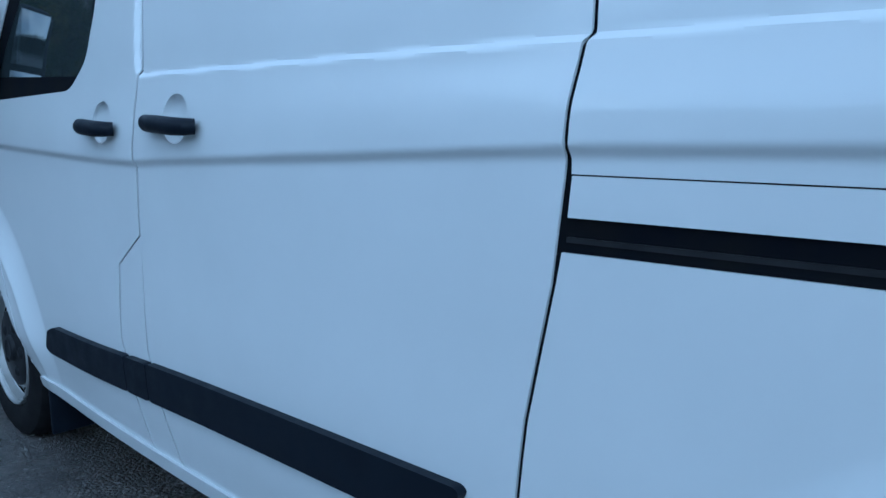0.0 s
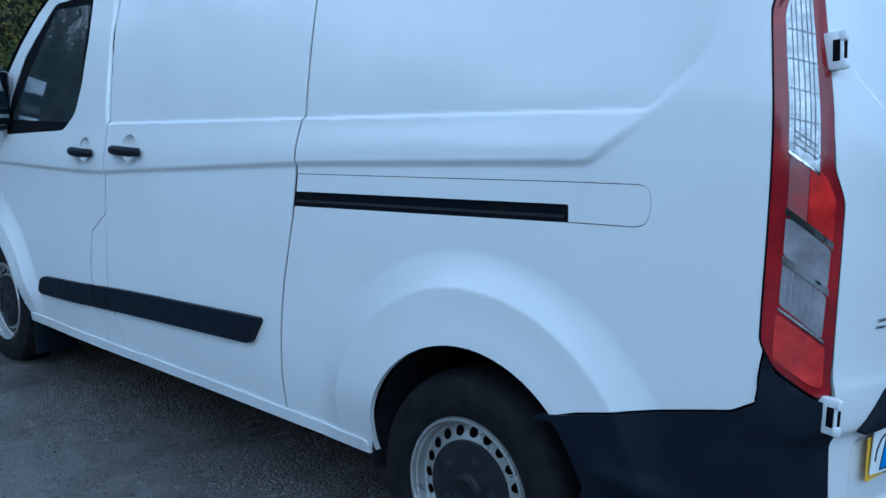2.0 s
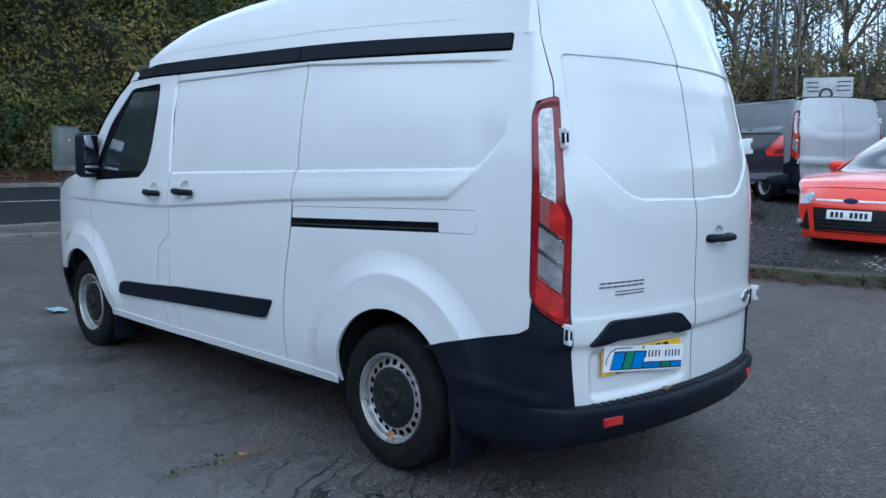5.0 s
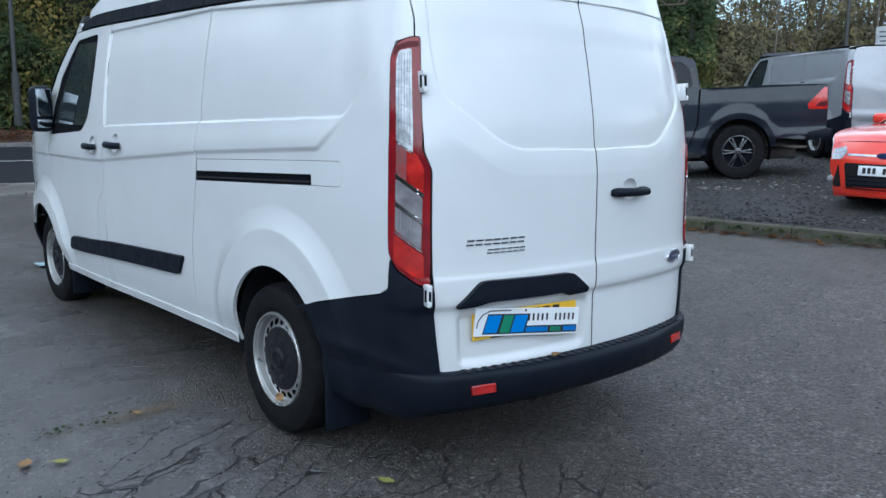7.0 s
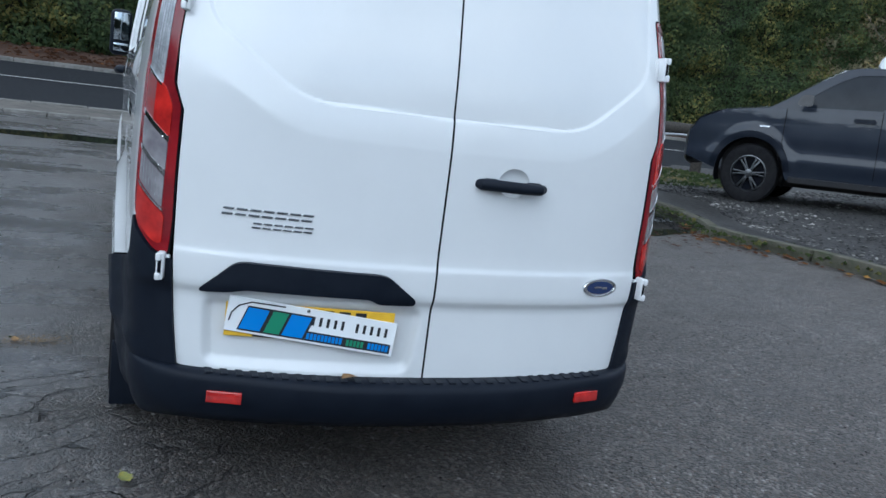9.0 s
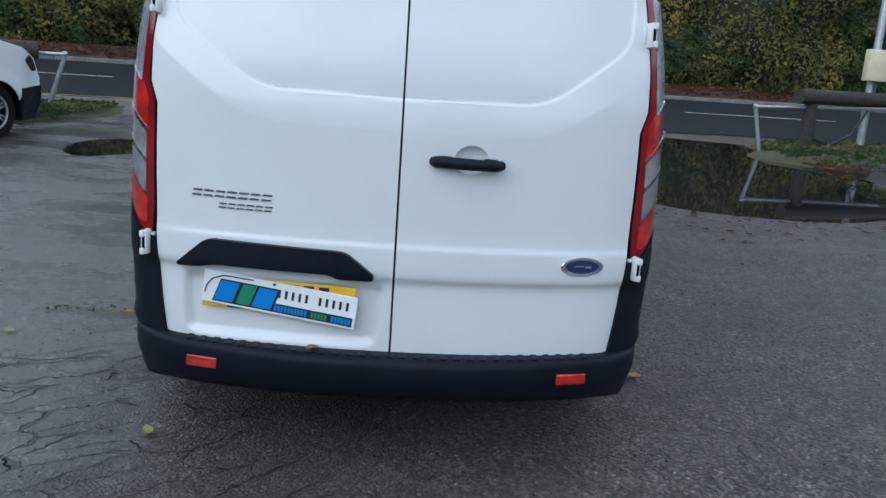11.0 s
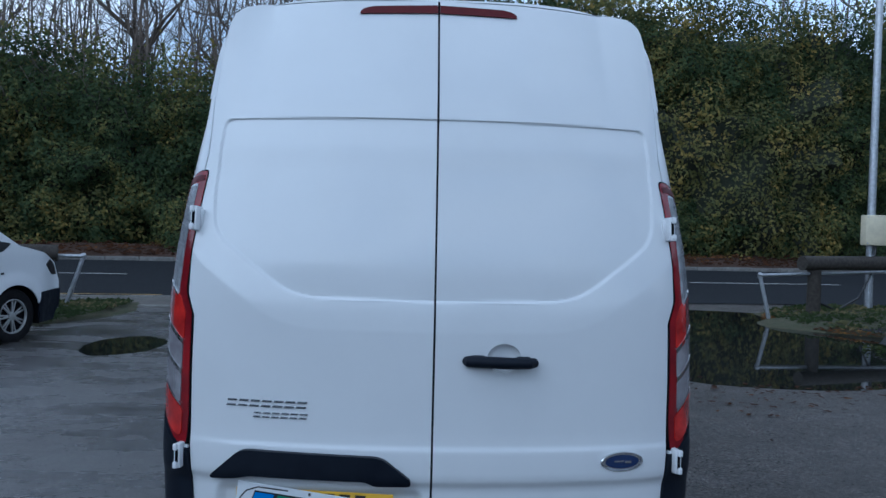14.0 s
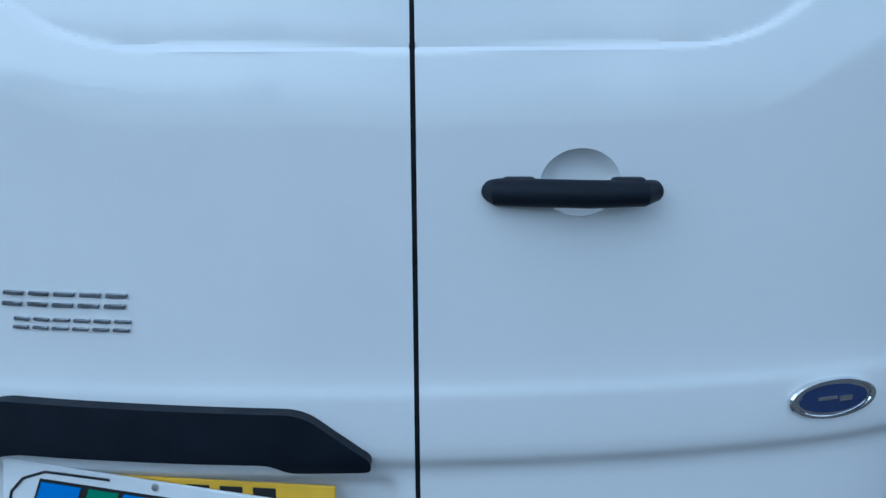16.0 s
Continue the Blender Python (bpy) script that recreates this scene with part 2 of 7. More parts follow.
def asphalt(name):
    """Old wet asphalt: stone grain, blotches, damp sheen, a crazed area."""
    m = bpy.data.materials.new(name)
    m.use_nodes = True
    nt = m.node_tree
    p = nt.nodes["Principled BSDF"]
    co = nt.nodes.new("ShaderNodeTexCoord").outputs["Object"]

    def tex(scale, detail, rough=0.6, vec=None):
        n = nt.nodes.new("ShaderNodeTexNoise")
        n.inputs["Scale"].default_value, n.inputs["Detail"].default_value, n.inputs["Roughness"].default_value = scale, detail, rough
        nt.links.new(vec or co, n.inputs["Vector"])
        return n

    def remap(value, a, b, c0=0.0, c1=1.0):
        r = nt.nodes.new("ShaderNodeMapRange")
        r.inputs["From Min"].default_value, r.inputs["From Max"].default_value, r.inputs["To Min"].default_value, r.inputs["To Max"].default_value = a, b, c0, c1
        nt.links.new(value, r.inputs["Value"])
        return r.outputs["Result"]

    def mix(fac, a, b, mode="MIX"):
        x = nt.nodes.new("ShaderNodeMix")
        x.data_type, x.blend_type = "RGBA", mode
        for key, val in (("Factor", fac), ("A", a), ("B", b)):
            if isinstance(val, (tuple, float)):
                x.inputs[key].default_value = (*val, 1) if isinstance(val, tuple) else val
            else:
                nt.links.new(val, x.inputs[key])
        return x.outputs["Result"]

    def math_(op, a, b):
        x = nt.nodes.new("ShaderNodeMath")
        x.operation = op
        for i, val in enumerate((a, b)):
            if isinstance(val, float):
                x.inputs[i].default_value = val
            else:
                nt.links.new(val, x.inputs[i])
        return x.outputs["Value"]
    def cells(scale, feature="F1", vec=None):
        n = nt.nodes.new("ShaderNodeTexVoronoi")
        n.feature = feature
        n.inputs["Scale"].default_value = scale
        nt.links.new(vec or co, n.inputs["Vector"])
        return n
    part_xyz = nt.nodes.new("ShaderNodeSeparateXYZ")
    nt.links.new(co, part_xyz.inputs["Vector"])
    # the open, stony laying behind and beyond the van; a closed, smooth one along its near side
    stony = remap(math_("ADD", part_xyz.outputs["Y"], remap(tex(0.9, 6.0, 0.65).outputs["Fac"], 0.3, 0.7, -0.8, 0.8)), -1.5, -0.5)
    stones = cells(78.0)
    shade = nt.nodes.new("ShaderNodeSeparateColor")
    nt.links.new(stones.outputs["Color"], shade.inputs["Color"])
    pick, hue = shade.outputs["Red"], shade.outputs["Green"]
    fine = tex(120.0, 4.0, 0.7).outputs["Fac"]
    stone = mix(remap(pick, 0.25, 1.0), (0.040, 0.036, 0.034), (0.270, 0.245, 0.222))
    stone = mix(math_("MULTIPLY", remap(hue, 0.75, 1.0), 0.5), stone, (0.20, 0.13, 0.09))
    stone = mix(remap(math_("MULTIPLY", pick, hue), 0.80, 0.86), stone, (0.42, 0.40, 0.38))
    stone = mix(remap(stones.outputs["Distance"], 0.50, 0.80, 0.0, 0.5), stone, (0.018, 0.017, 0.017))
    smooth = mix(remap(fine, 0.34, 0.66), (0.060, 0.060, 0.064), (0.162, 0.161, 0.164))
    smooth = mix(remap(pick, 0.955, 0.97, 0.0, 0.8), smooth, (0.26, 0.25, 0.24))
    col = mix(remap(stony, 0.0, 1.0, 0.30, 0.92), smooth, stone)
    # mid-sized patches, then broad stains
    col = mix(remap(tex(7.0, 5.0, 0.7).outputs["Fac"], 0.40, 0.68, 0.0, 0.45), col, (0.040, 0.038, 0.038))
    col = mix(remap(tex(1.2, 6.0, 0.66).outputs["Fac"], 0.42, 0.62, 0.0, 0.42), col, (0.050, 0.043, 0.038))
    # long, branching cracks inside one round area
    turned = nt.nodes.new("ShaderNodeMapping")
    turned.inputs["Rotation"].default_value = (0, 0, radians(-28))
    nt.links.new(co, turned.inputs["Vector"])
    warp = nt.nodes.new("ShaderNodeVectorMath")
    warp.operation = "MULTIPLY_ADD"
    warp.inputs[1].default_value = (0.20, 0.30, 0.0)
    nt.links.new(tex(2.6, 5.0, 0.62).outputs["Color"], warp.inputs[0])
    nt.links.new(turned.outputs["Vector"], warp.inputs[2])
    flat = nt.nodes.new("ShaderNodeVectorMath")
    flat.operation = "MULTIPLY"
    flat.inputs[1].default_value = (6.4, 2.0, 0.0)
    nt.links.new(warp.outputs["Vector"], flat.inputs[0])
    edge = cells(1.0, "DISTANCE_TO_EDGE", flat.outputs["Vector"]).outputs["Distance"]
    width = remap(tex(5.0, 3.0).outputs["Fac"], 0.34, 0.62, 0.002, 0.026)
    line = remap(math_("SUBTRACT", edge, width), 0.006, -0.008)
    away = nt.nodes.new("ShaderNodeVectorMath")
    away.operation = "DISTANCE"
    away.inputs[1].default_value = (0.75, -1.02, 0.0)
    nt.links.new(co, away.inputs[0])
    zone = remap(math_("ADD", away.outputs["Value"], remap(tex(1.7, 3.0).outputs["Fac"], 0.3, 0.7, -0.4, 0.4)), 1.15, 0.75)
    crack = math_("MULTIPLY", line, zone)
    col = mix(math_("MULTIPLY", crack, 0.92), col, (0.012, 0.012, 0.013))
    # damp film, in streaks drawn out along the yard
    drawn = nt.nodes.new("ShaderNodeMapping")
    drawn.inputs["Scale"].default_value = (1.9, 0.75, 1.0)
    nt.links.new(co, drawn.inputs["Vector"])
    damp = remap(tex(0.8, 8.0, 0.70, drawn.outputs["Vector"]).outputs["Fac"], 0.44, 0.60)
    film = math_("MULTIPLY", damp, remap(stony, 0.0, 1.0, 1.0, 0.55))
    col = mix(math_("MULTIPLY", film, 0.30), col, (0.030, 0.030, 0.032))
    nt.links.new(col, p.inputs["Base Color"])
    nt.links.new(remap(math_("SUBTRACT", film, math_("MULTIPLY", stony, 0.5)), -0.5, 1.0, 0.46, 0.14), p.inputs["Roughness"])
    nt.links.new(remap(stony, 0.0, 1.0, 1.0, 0.45), p.inputs["Specular IOR Level"])
    b = nt.nodes.new("ShaderNodeBump")
    b.inputs["Strength"].default_value, b.inputs["Distance"].default_value = 1.0, 0.013
    relief = mix(stony, math_("MULTIPLY", fine, 0.35), math_("SUBTRACT", math_("ADD", fine, math_("MULTIPLY", pick, 0.5)), stones.outputs["Distance"]))
    height = math_("SUBTRACT", math_("MULTIPLY", relief, remap(film, 0.0, 1.0, 1.0, 0.35)), math_("MULTIPLY", crack, 1.2))
    nt.links.new(height, b.inputs["Height"])
    nt.links.new(b.outputs["Normal"], p.inputs["Normal"])
    return m


ASPHALT = asphalt("worn_wet_asphalt")
ROADMAT = mat("smooth_dark_road", (0.018, 0.020, 0.024), rough=0.85, second=(0.028, 0.030, 0.034), scale=30, bump=0.002, bump_scale=120, rough2=0.72, spec=0.10)
GRAVEL = mat("dark_gravel", (0.022, 0.022, 0.024), rough=0.75, second=(0.062, 0.060, 0.058), scale=24, bump=0.012, bump_scale=40, coarse=0.15, coarse_scale=0.8)
CONCRETE = mat("kerb_concrete", (0.20, 0.195, 0.185), rough=0.8, second=(0.12, 0.115, 0.105), scale=9, bump=0.002, bump_scale=70, jitter=0.08)
LITTER = mat("leaf_litter", (0.045, 0.026, 0.018), rough=0.9, second=(0.085, 0.045, 0.028), scale=12, bump=0.02, bump_scale=16, coarse=0.12)
GRASS = mat("mossy_grass", (0.042, 0.050, 0.022), rough=0.9, second=(0.075, 0.065, 0.038), scale=7, bump=0.012, bump_scale=45)
WATER = mat("standing_water", (0.012, 0.013, 0.013), rough=0.03, spec=0.5, ior=1.33)
LINE = mat("road_line_paint", (0.74, 0.74, 0.72), rough=0.6, second=(0.56, 0.56, 0.54), scale=14)
YLINE = mat("yellow_line_paint", (0.5, 0.33, 0.08), rough=0.6, second=(0.25, 0.19, 0.09), scale=9)
GALV = mat("galvanised_steel", (0.48, 0.50, 0.53), rough=0.45, metal=0.7, second=(0.36, 0.37, 0.39), scale=16)
WOOD = mat("weathered_post", (0.024, 0.021, 0.018), rough=0.85, second=(0.052, 0.044, 0.036), scale=18, bump=0.004, bump_scale=50)
BARK = mat("bark", (0.07, 0.055, 0.042), rough=0.9, second=(0.12, 0.10, 0.08), scale=10, bump=0.01, bump_scale=25)
CREAM = mat("cream_box", (0.62, 0.56, 0.40), rough=0.5, second=(0.52, 0.47, 0.34), scale=7)
LEAF_GREEN = leafy("hedge_leaves", (0.050, 0.076, 0.036), (0.098, 0.124, 0.050), (0.210, 0.190, 0.062))
LEAF_AUTUMN = leafy("autumn_leaves", (0.105, 0.112, 0.045), (0.190, 0.172, 0.055), (0.320, 0.240, 0.070))
LEAF_DARK = leafy("ivy_leaves", (0.032, 0.048, 0.026), (0.060, 0.083, 0.038), (0.110, 0.122, 0.050))


# ---- mesh helpers ----
def link(name, geo, material, parent=None, label="", smooth=35.0):
    """One mesh object out of (verts, faces)."""
    me = bpy.data.meshes.new(name)
    me.from_pydata([tuple(v) for v in geo[0]], [], [tuple(f) for f in geo[1]])
    me.materials.append(material)
    if smooth:
        me.shade_smooth()
        me.set_sharp_from_angle(angle=radians(smooth))
    me.update()
    ob = new(name, me)
    if parent:
        ob.parent = parent
    if label:
        ob["label"] = label
    return ob


def part(name, geo, material, parent, label="", smooth=35.0):
    return link(name, geo, material, parent, label, smooth)


def thing(name, label, category, group="", m=None):
    ob = new(name)
    ob.empty_display_size = 0.2
    if m:
        ob.matrix_world = m
    return tagged(ob, label, category, group)


def move(geo, m):
    return [m @ Vector(v) for v in geo[0]], geo[1]


def join(*geos):
    vs, fs = [], []
    for v, f in geos:
        k = len(vs)
        vs += [Vector(a) for a in v]
        fs += [tuple(i + k for i in q) for q in f]
    return vs, fs


def box(cx, cy, cz, sx, sy, sz, bevel=0.0, seg=2):
    bm = bmesh.new()
    bmesh.ops.create_cube(bm, size=1.0)
    for v in bm.verts:
        v.co = Vector((cx + v.co.x * sx, cy + v.co.y * sy, cz + v.co.z * sz))
    if bevel:
        bmesh.ops.bevel(bm, geom=list(bm.edges), offset=min(bevel, 0.45 * min(sx, sy, sz)), segments=seg, profile=0.5, affect="EDGES")
    bm.verts.index_update()
    out = [v.co.copy() for v in bm.verts], [tuple(v.index for v in f.verts) for f in bm.faces]
    bm.free()
    return out


def lathe(profile, n=40, caps=True):
    """(radius, height) turned round z."""
    vs, fs = [], []
    for r, h in profile:
        for k in range(n):
            a = 2 * math.pi * k / n
            vs.append(Vector((r * math.cos(a), r * math.sin(a), h)))
    for i in range(len(profile) - 1):
        for k in range(n):
            a, b = i * n + k, i * n + (k + 1) % n
            fs.append((a, b, b + n, a + n))
    if caps:
        fs.append(tuple(range(n - 1, -1, -1)))
        fs.append(tuple((len(profile) - 1) * n + k for k in range(n)))
    return vs, fs


def tube(path, radii, n=10):
    """A round bar along a path; one radius or one for each point."""
    path = [Vector(p) for p in path]
    radii = radii if hasattr(radii, "__len__") else [radii] * len(path)
    vs, fs = [], []
    side = None
    for i, p in enumerate(path):
        d = (path[min(i + 1, len(path) - 1)] - path[max(i - 1, 0)]).normalized()
        if side is None:
            side = d.cross(Vector((0, 0, 1)) if abs(d.z) < 0.9 else Vector((1, 0, 0))).normalized()
        side = (side - d * side.dot(d)).normalized()
        up = d.cross(side)
        for k in range(n):
            a = 2 * math.pi * k / n
            vs.append(p + radii[i] * (math.cos(a) * side + math.sin(a) * up))
    for i in range(len(path) - 1):
        for k in range(n):
            a, b = i * n + k, i * n + (k + 1) % n
            fs.append((a, b, b + n, a + n))
    fs.append(tuple(range(n - 1, -1, -1)))
    fs.append(tuple((len(path) - 1) * n + k for k in range(n)))
    return vs, fs


def grid(nu, nv, f):
    """A sheet of nu x nv points f(i, j)."""
    vs = [Vector(f(i, j)) for j in range(nv) for i in range(nu)]
    fs = [(j * nu + i, j * nu + i + 1, (j + 1) * nu + i + 1, (j + 1) * nu + i) for j in range(nv - 1) for i in range(nu - 1)]
    return vs, fs


def smoothstep(a, b, x):
    t = min(1.0, max(0.0, (x - a) / (b - a)))
    return t * t * (3 - 2 * t)


def curve_at(pts, smooth=True):
    """A function through (x, y) pairs: monotone cubic or straight."""
    xs, ys = np.array([p[0] for p in pts], float), np.array([p[1] for p in pts], float)
    h = np.diff(xs)
    d = np.diff(ys) / h
    m = np.r_[d[0], [(0.0 if d[i] * d[i + 1] <= 0 else 2 * d[i] * d[i + 1] / (d[i] + d[i + 1])) for i in range(len(d) - 1)], d[-1]]

    def f(x):
        x = np.clip(np.asarray(x, float), xs[0], xs[-1])
        i = np.clip(np.searchsorted(xs, x, side="right") - 1, 0, len(h) - 1)
        t = (x - xs[i]) / h[i]
        if not smooth:
            return ys[i] + t * (ys[i + 1] - ys[i])
        return ((2 * t**3 - 3 * t**2 + 1) * ys[i] + (t**3 - 2 * t**2 + t) * h[i] * m[i] + (-2 * t**3 + 3 * t**2) * ys[i + 1] + (t**3 - t**2) * h[i] * m[i + 1])
    return f


def sstep(a, b, x):
    t = np.clip((x - a) / (b - a), 0, 1)
    return t * t * (3 - 2 * t)


def rounded(poly, r=0.02, n=4, only=None):
    """A closed outline with its corners rounded."""
    out = []
    k = len(poly)
    for i, p in enumerate(poly):
        p = np.array(p, float)
        a, b = np.array(poly[i - 1], float) - p, np.array(poly[(i + 1) % k], float) - p
        la, lb = np.linalg.norm(a), np.linalg.norm(b)
        q = min(r, 0.45 * la, 0.45 * lb)
        if only is not None and i not in only:
            out.append(tuple(p))
            continue
        for j in range(n + 1):
            t = j / n
            out.append(tuple((1 - t) ** 2 * (p + a / la * q) + 2 * t * (1 - t) * p + t * t * (p + b / lb * q)))
    return out


def inside(loops, u, v):
    """Even-odd test of points against closed outlines."""
    hit = np.zeros(u.shape, bool)
    for loop in loops:
        a = np.array(loop, float)
        b = np.roll(a, -1, 0)
        for (x0, y0), (x1, y1) in zip(a, b):
            if y0 == y1:
                continue
            cross = ((y0 > v) != (y1 > v)) & (u < (x1 - x0) * (v - y0) / (y1 - y0) + x0)
            hit ^= cross
    return hit


def nearest(loops, u, v):
    """The nearest outline point for every (u, v), and its distance."""
    best = np.full(u.shape, 1e9)
    pu, pv = u.copy(), v.copy()
    for loop in loops:
        a = np.array(loop, float)
        b = np.roll(a, -1, 0)
        for (x0, y0), (x1, y1) in zip(a, b):
            dx, dy = x1 - x0, y1 - y0
            n = dx * dx + dy * dy
            if n == 0:
                continue
            t = np.clip(((u - x0) * dx + (v - y0) * dy) / n, 0, 1)
            qx, qy = x0 + t * dx, y0 + t * dy
            d = (u - qx) ** 2 + (v - qy) ** 2
            m = d < best
            best[m], pu[m], pv[m] = d[m], qx[m], qy[m]
    return pu, pv, np.sqrt(best)


def panel(loops, surf, cell=0.012, depth=0.018, lift=0.0, rim=True):
    """A sheet-metal panel: the outlines (outer and holes) laid on a surface, edges turned in by depth. surf(u, v, offset) gives points."""
    pts = np.concatenate([np.array(l, float) for l in loops])
    outer = np.array(loops[0], float)
    nxt = np.roll(outer, -1, 0)
    area = abs(np.sum(outer[:, 0] * nxt[:, 1] - nxt[:, 0] * outer[:, 1])) / 2
    cell = min(cell, 1.3 * area / np.sum(np.hypot(*(nxt - outer).T)))
    lo, hi = pts.min(0) - cell, pts.max(0) + cell
    nu, nv = int((hi[0] - lo[0]) / cell) + 2, int((hi[1] - lo[1]) / cell) + 2
    U, Vv = np.meshgrid(lo[0] + cell * np.arange(nu), lo[1] + cell * np.arange(nv))
    isin = inside(loops, U, Vv)
    grown = isin.copy()
    for dj in (-1, 0, 1):
        for di in (-1, 0, 1):
            grown |= np.roll(np.roll(isin, dj, 0), di, 1)
    shrunk = isin.copy()
    for dj in (-1, 0, 1):
        for di in (-1, 0, 1):
            shrunk &= np.roll(np.roll(isin, dj, 0), di, 1)
    band = grown & ~shrunk
    pu, pv, dist = nearest(loops, U[band], Vv[band])
    snap = ~isin[band] | (dist < 0.3 * cell)
    u2, v2 = U[band], Vv[band]
    u2[snap], v2[snap] = pu[snap], pv[snap]
    U[band], Vv[band] = u2, v2
    faces = []
    used = {}
    order = []

    def vid(j, i):
        k = (j, i)
        if k not in used:
            used[k] = len(order)
            order.append(k)
        return used[k]
    keep = isin[:-1, :-1] | isin[1:, :-1] | isin[:-1, 1:] | isin[1:, 1:]
    for j, i in zip(*np.nonzero(keep)):
        q = [vid(j, i), vid(j, i + 1), vid(j + 1, i + 1), vid(j + 1, i)]
        faces.append(q)
    jj, ii = np.array([k[0] for k in order]), np.array([k[1] for k in order])
    uu, vv = U[jj, ii], Vv[jj, ii]
    top = surf(uu, vv, lift)
    # weld points that fell together
    key = {}
    remap = np.arange(len(order))
    for n, (a, b) in enumerate(zip(np.round(uu, 5), np.round(vv, 5))):
        remap[n] = key.setdefault((a, b), n)
    clean = []
    for q in faces:
        q = [int(remap[a]) for a in q]
        q = [a for n, a in enumerate(q) if a != q[n - 1]]
        if len(q) > 2 and len(set(q)) == len(q):
            clean.append(tuple(q))
    verts = [tuple(p) for p in top]
    if rim and depth:
        count = {}
        for q in clean:
            for n in range(len(q)):
                e = (q[n - 1], q[n])
                count[frozenset(e)] = count.get(frozenset(e), 0) + 1
        edge = [(q[n - 1], q[n]) for q in clean for n in range(len(q)) if count[frozenset((q[n - 1], q[n]))] == 1]
        ring = sorted({a for e in edge for a in e})
        ru, rv = uu[ring], vv[ring]
        base = len(verts)
        where = {a: n for n, a in enumerate(ring)}
        verts += [tuple(p) for p in surf(ru, rv, lift - 0.0025)]
        verts += [tuple(p) for p in surf(ru, rv, lift - depth)]
        k = len(ring)
        for a, b in edge:
            clean.append((b, a, base + where[a], base + where[b]))
            clean.append((base + where[b], base + where[a], base + k + where[a], base + k + where[b]))
    return verts, clean


def flip(geo):
    return geo[0], [tuple(reversed(f)) for f in geo[1]]


def mirror_y(geo):
    return [Vector((v[0], -v[1], v[2])) for v in geo[0]], [tuple(reversed(f)) for f in geo[1]]


# ---- the van's body surface ----
# Plan outline of the left half: along the side u = x, then on round the rear corner to the middle of the doors.
PLAN = [(-4.30, 0.71), (-4.15, 0.84), (-3.9, 0.918), (-3.5, 0.978), (-3.0, 0.996), (-2.5, 0.999), (-2.1, 0.991), (-1.7, 0.975), (-0.75, 0.949), (0.28, 0.927), (0.50, 0.917), (0.70, 0.902)]
side_plan = curve_at(PLAN)
CORNER = [(0.70, 0.902), (0.76, 0.895), (0.805, 0.881), (0.842, 0.857), (0.872, 0.823), (0.897, 0.778), (0.919, 0.725), (0.941, 0.652), (0.959, 0.568), (0.977, 0.455), (0.994, 0.30), (1.003, 0.15), (1.006, 0.0)]
_cu = [0.70]
for _a, _b in zip(CORNER, CORNER[1:]):
    _cu.append(_cu[-1] + math.dist(_a, _b))
corner_x, corner_y = curve_at([(u, p[0]) for u, p in zip(_cu, CORNER)]), curve_at([(u, p[1]) for u, p in zip(_cu, CORNER)])
U_END = _cu[-1]


def u_of_y(y):
    """The plan coordinate of a place on the rear, by its distance from the middle."""
    return float(np.interp(-abs(y), [-p[1] for p in CORNER], _cu))


side_tuck = curve_at([(0.20, 0.075), (0.32, 0.045), (0.40, 0.028), (0.5, 0.014), (0.65, 0.004), (0.8, 0.0), (1.0, 0.0), (1.15, 0.003), (1.28, 0.008), (1.36, 0.015), (1.45, 0.0235), (1.6, 0.045),
                      (1.75, 0.072), (1.88, 0.098), (1.98, 0.112), (2.06, 0.120), (2.2, 0.130), (2.36, 0.144)])
rear_lean = curve_at([(0.20, 0.02), (0.46, 0.006), (0.684, 0.010), (0.700, 0.008), (0.727, -0.004), (0.747, -0.006), (0.815, -0.004), (0.84, 0.002), (0.88, 0.005), (1.1, 0.008), (1.25, 0.012), (1.4, 0.025), (1.54, 0.049),
                      (1.7, 0.083), (1.87, 0.137), (2.0, 0.19), (2.16, 0.27), (2.36, 0.38)])
SIDE_PRESS = rounded([(-2.035, 1.352), (-0.78, 1.382), (0.475, 1.408), (0.600, 1.535), (0.630, 1.66), (0.600, 1.856), (-0.76, 1.925), (-2.085, 1.905)], 0.035, 5)
REAR_PRESS = rounded(rounded([(0.10, 1.288), (-0.462, 1.295), (-0.758, 1.495), (-0.788, 1.62), (-0.818, 1.880), (0.10, 1.888)], 0.035, 5, only=(4,)), 0.09, 6, only=(1, 2, 3))


def signed(poly, u, v):
    _, _, d = nearest([poly], u, v)
    return np.where(inside([poly], u, v), d, -d)


def arch_bulge(u, v, cx, cz, r0, r1):
    r = np.hypot((u - cx), (v - cz))
    up = sstep(-0.12, 0.22, v - cz)
    rise = np.clip((r1 - r) / 0.105, 0, 1)
    return rise ** 1.4 * up * (0.031 + 0.006 * sstep(r0 + 0.10, r0, r))


def press_side(u, v):
    d = signed(SIDE_PRESS, u, v)
    out = 0.011 * sstep(-0.002, 0.009, d) * (1 - sstep(0.40, 0.62, u) * sstep(1.46, 1.66, v))
    zc, ze = 1.352 + 0.0236 * (u + 2.035), np.interp(u, [-3.9, -2.05, -0.76, 0.35], [1.150, 1.160, 1.250, 1.298])
    diag = 0.335 + (v - 1.28) * 1.25
    ends = sstep(0.01, -0.03, u - diag) * sstep(-3.9, -3.2, u)
    belt = np.where(v > ze, sstep(zc + 0.01, ze + 0.02, v), sstep(ze - 0.024, ze, v))
    return out - 0.0115 * belt * ends


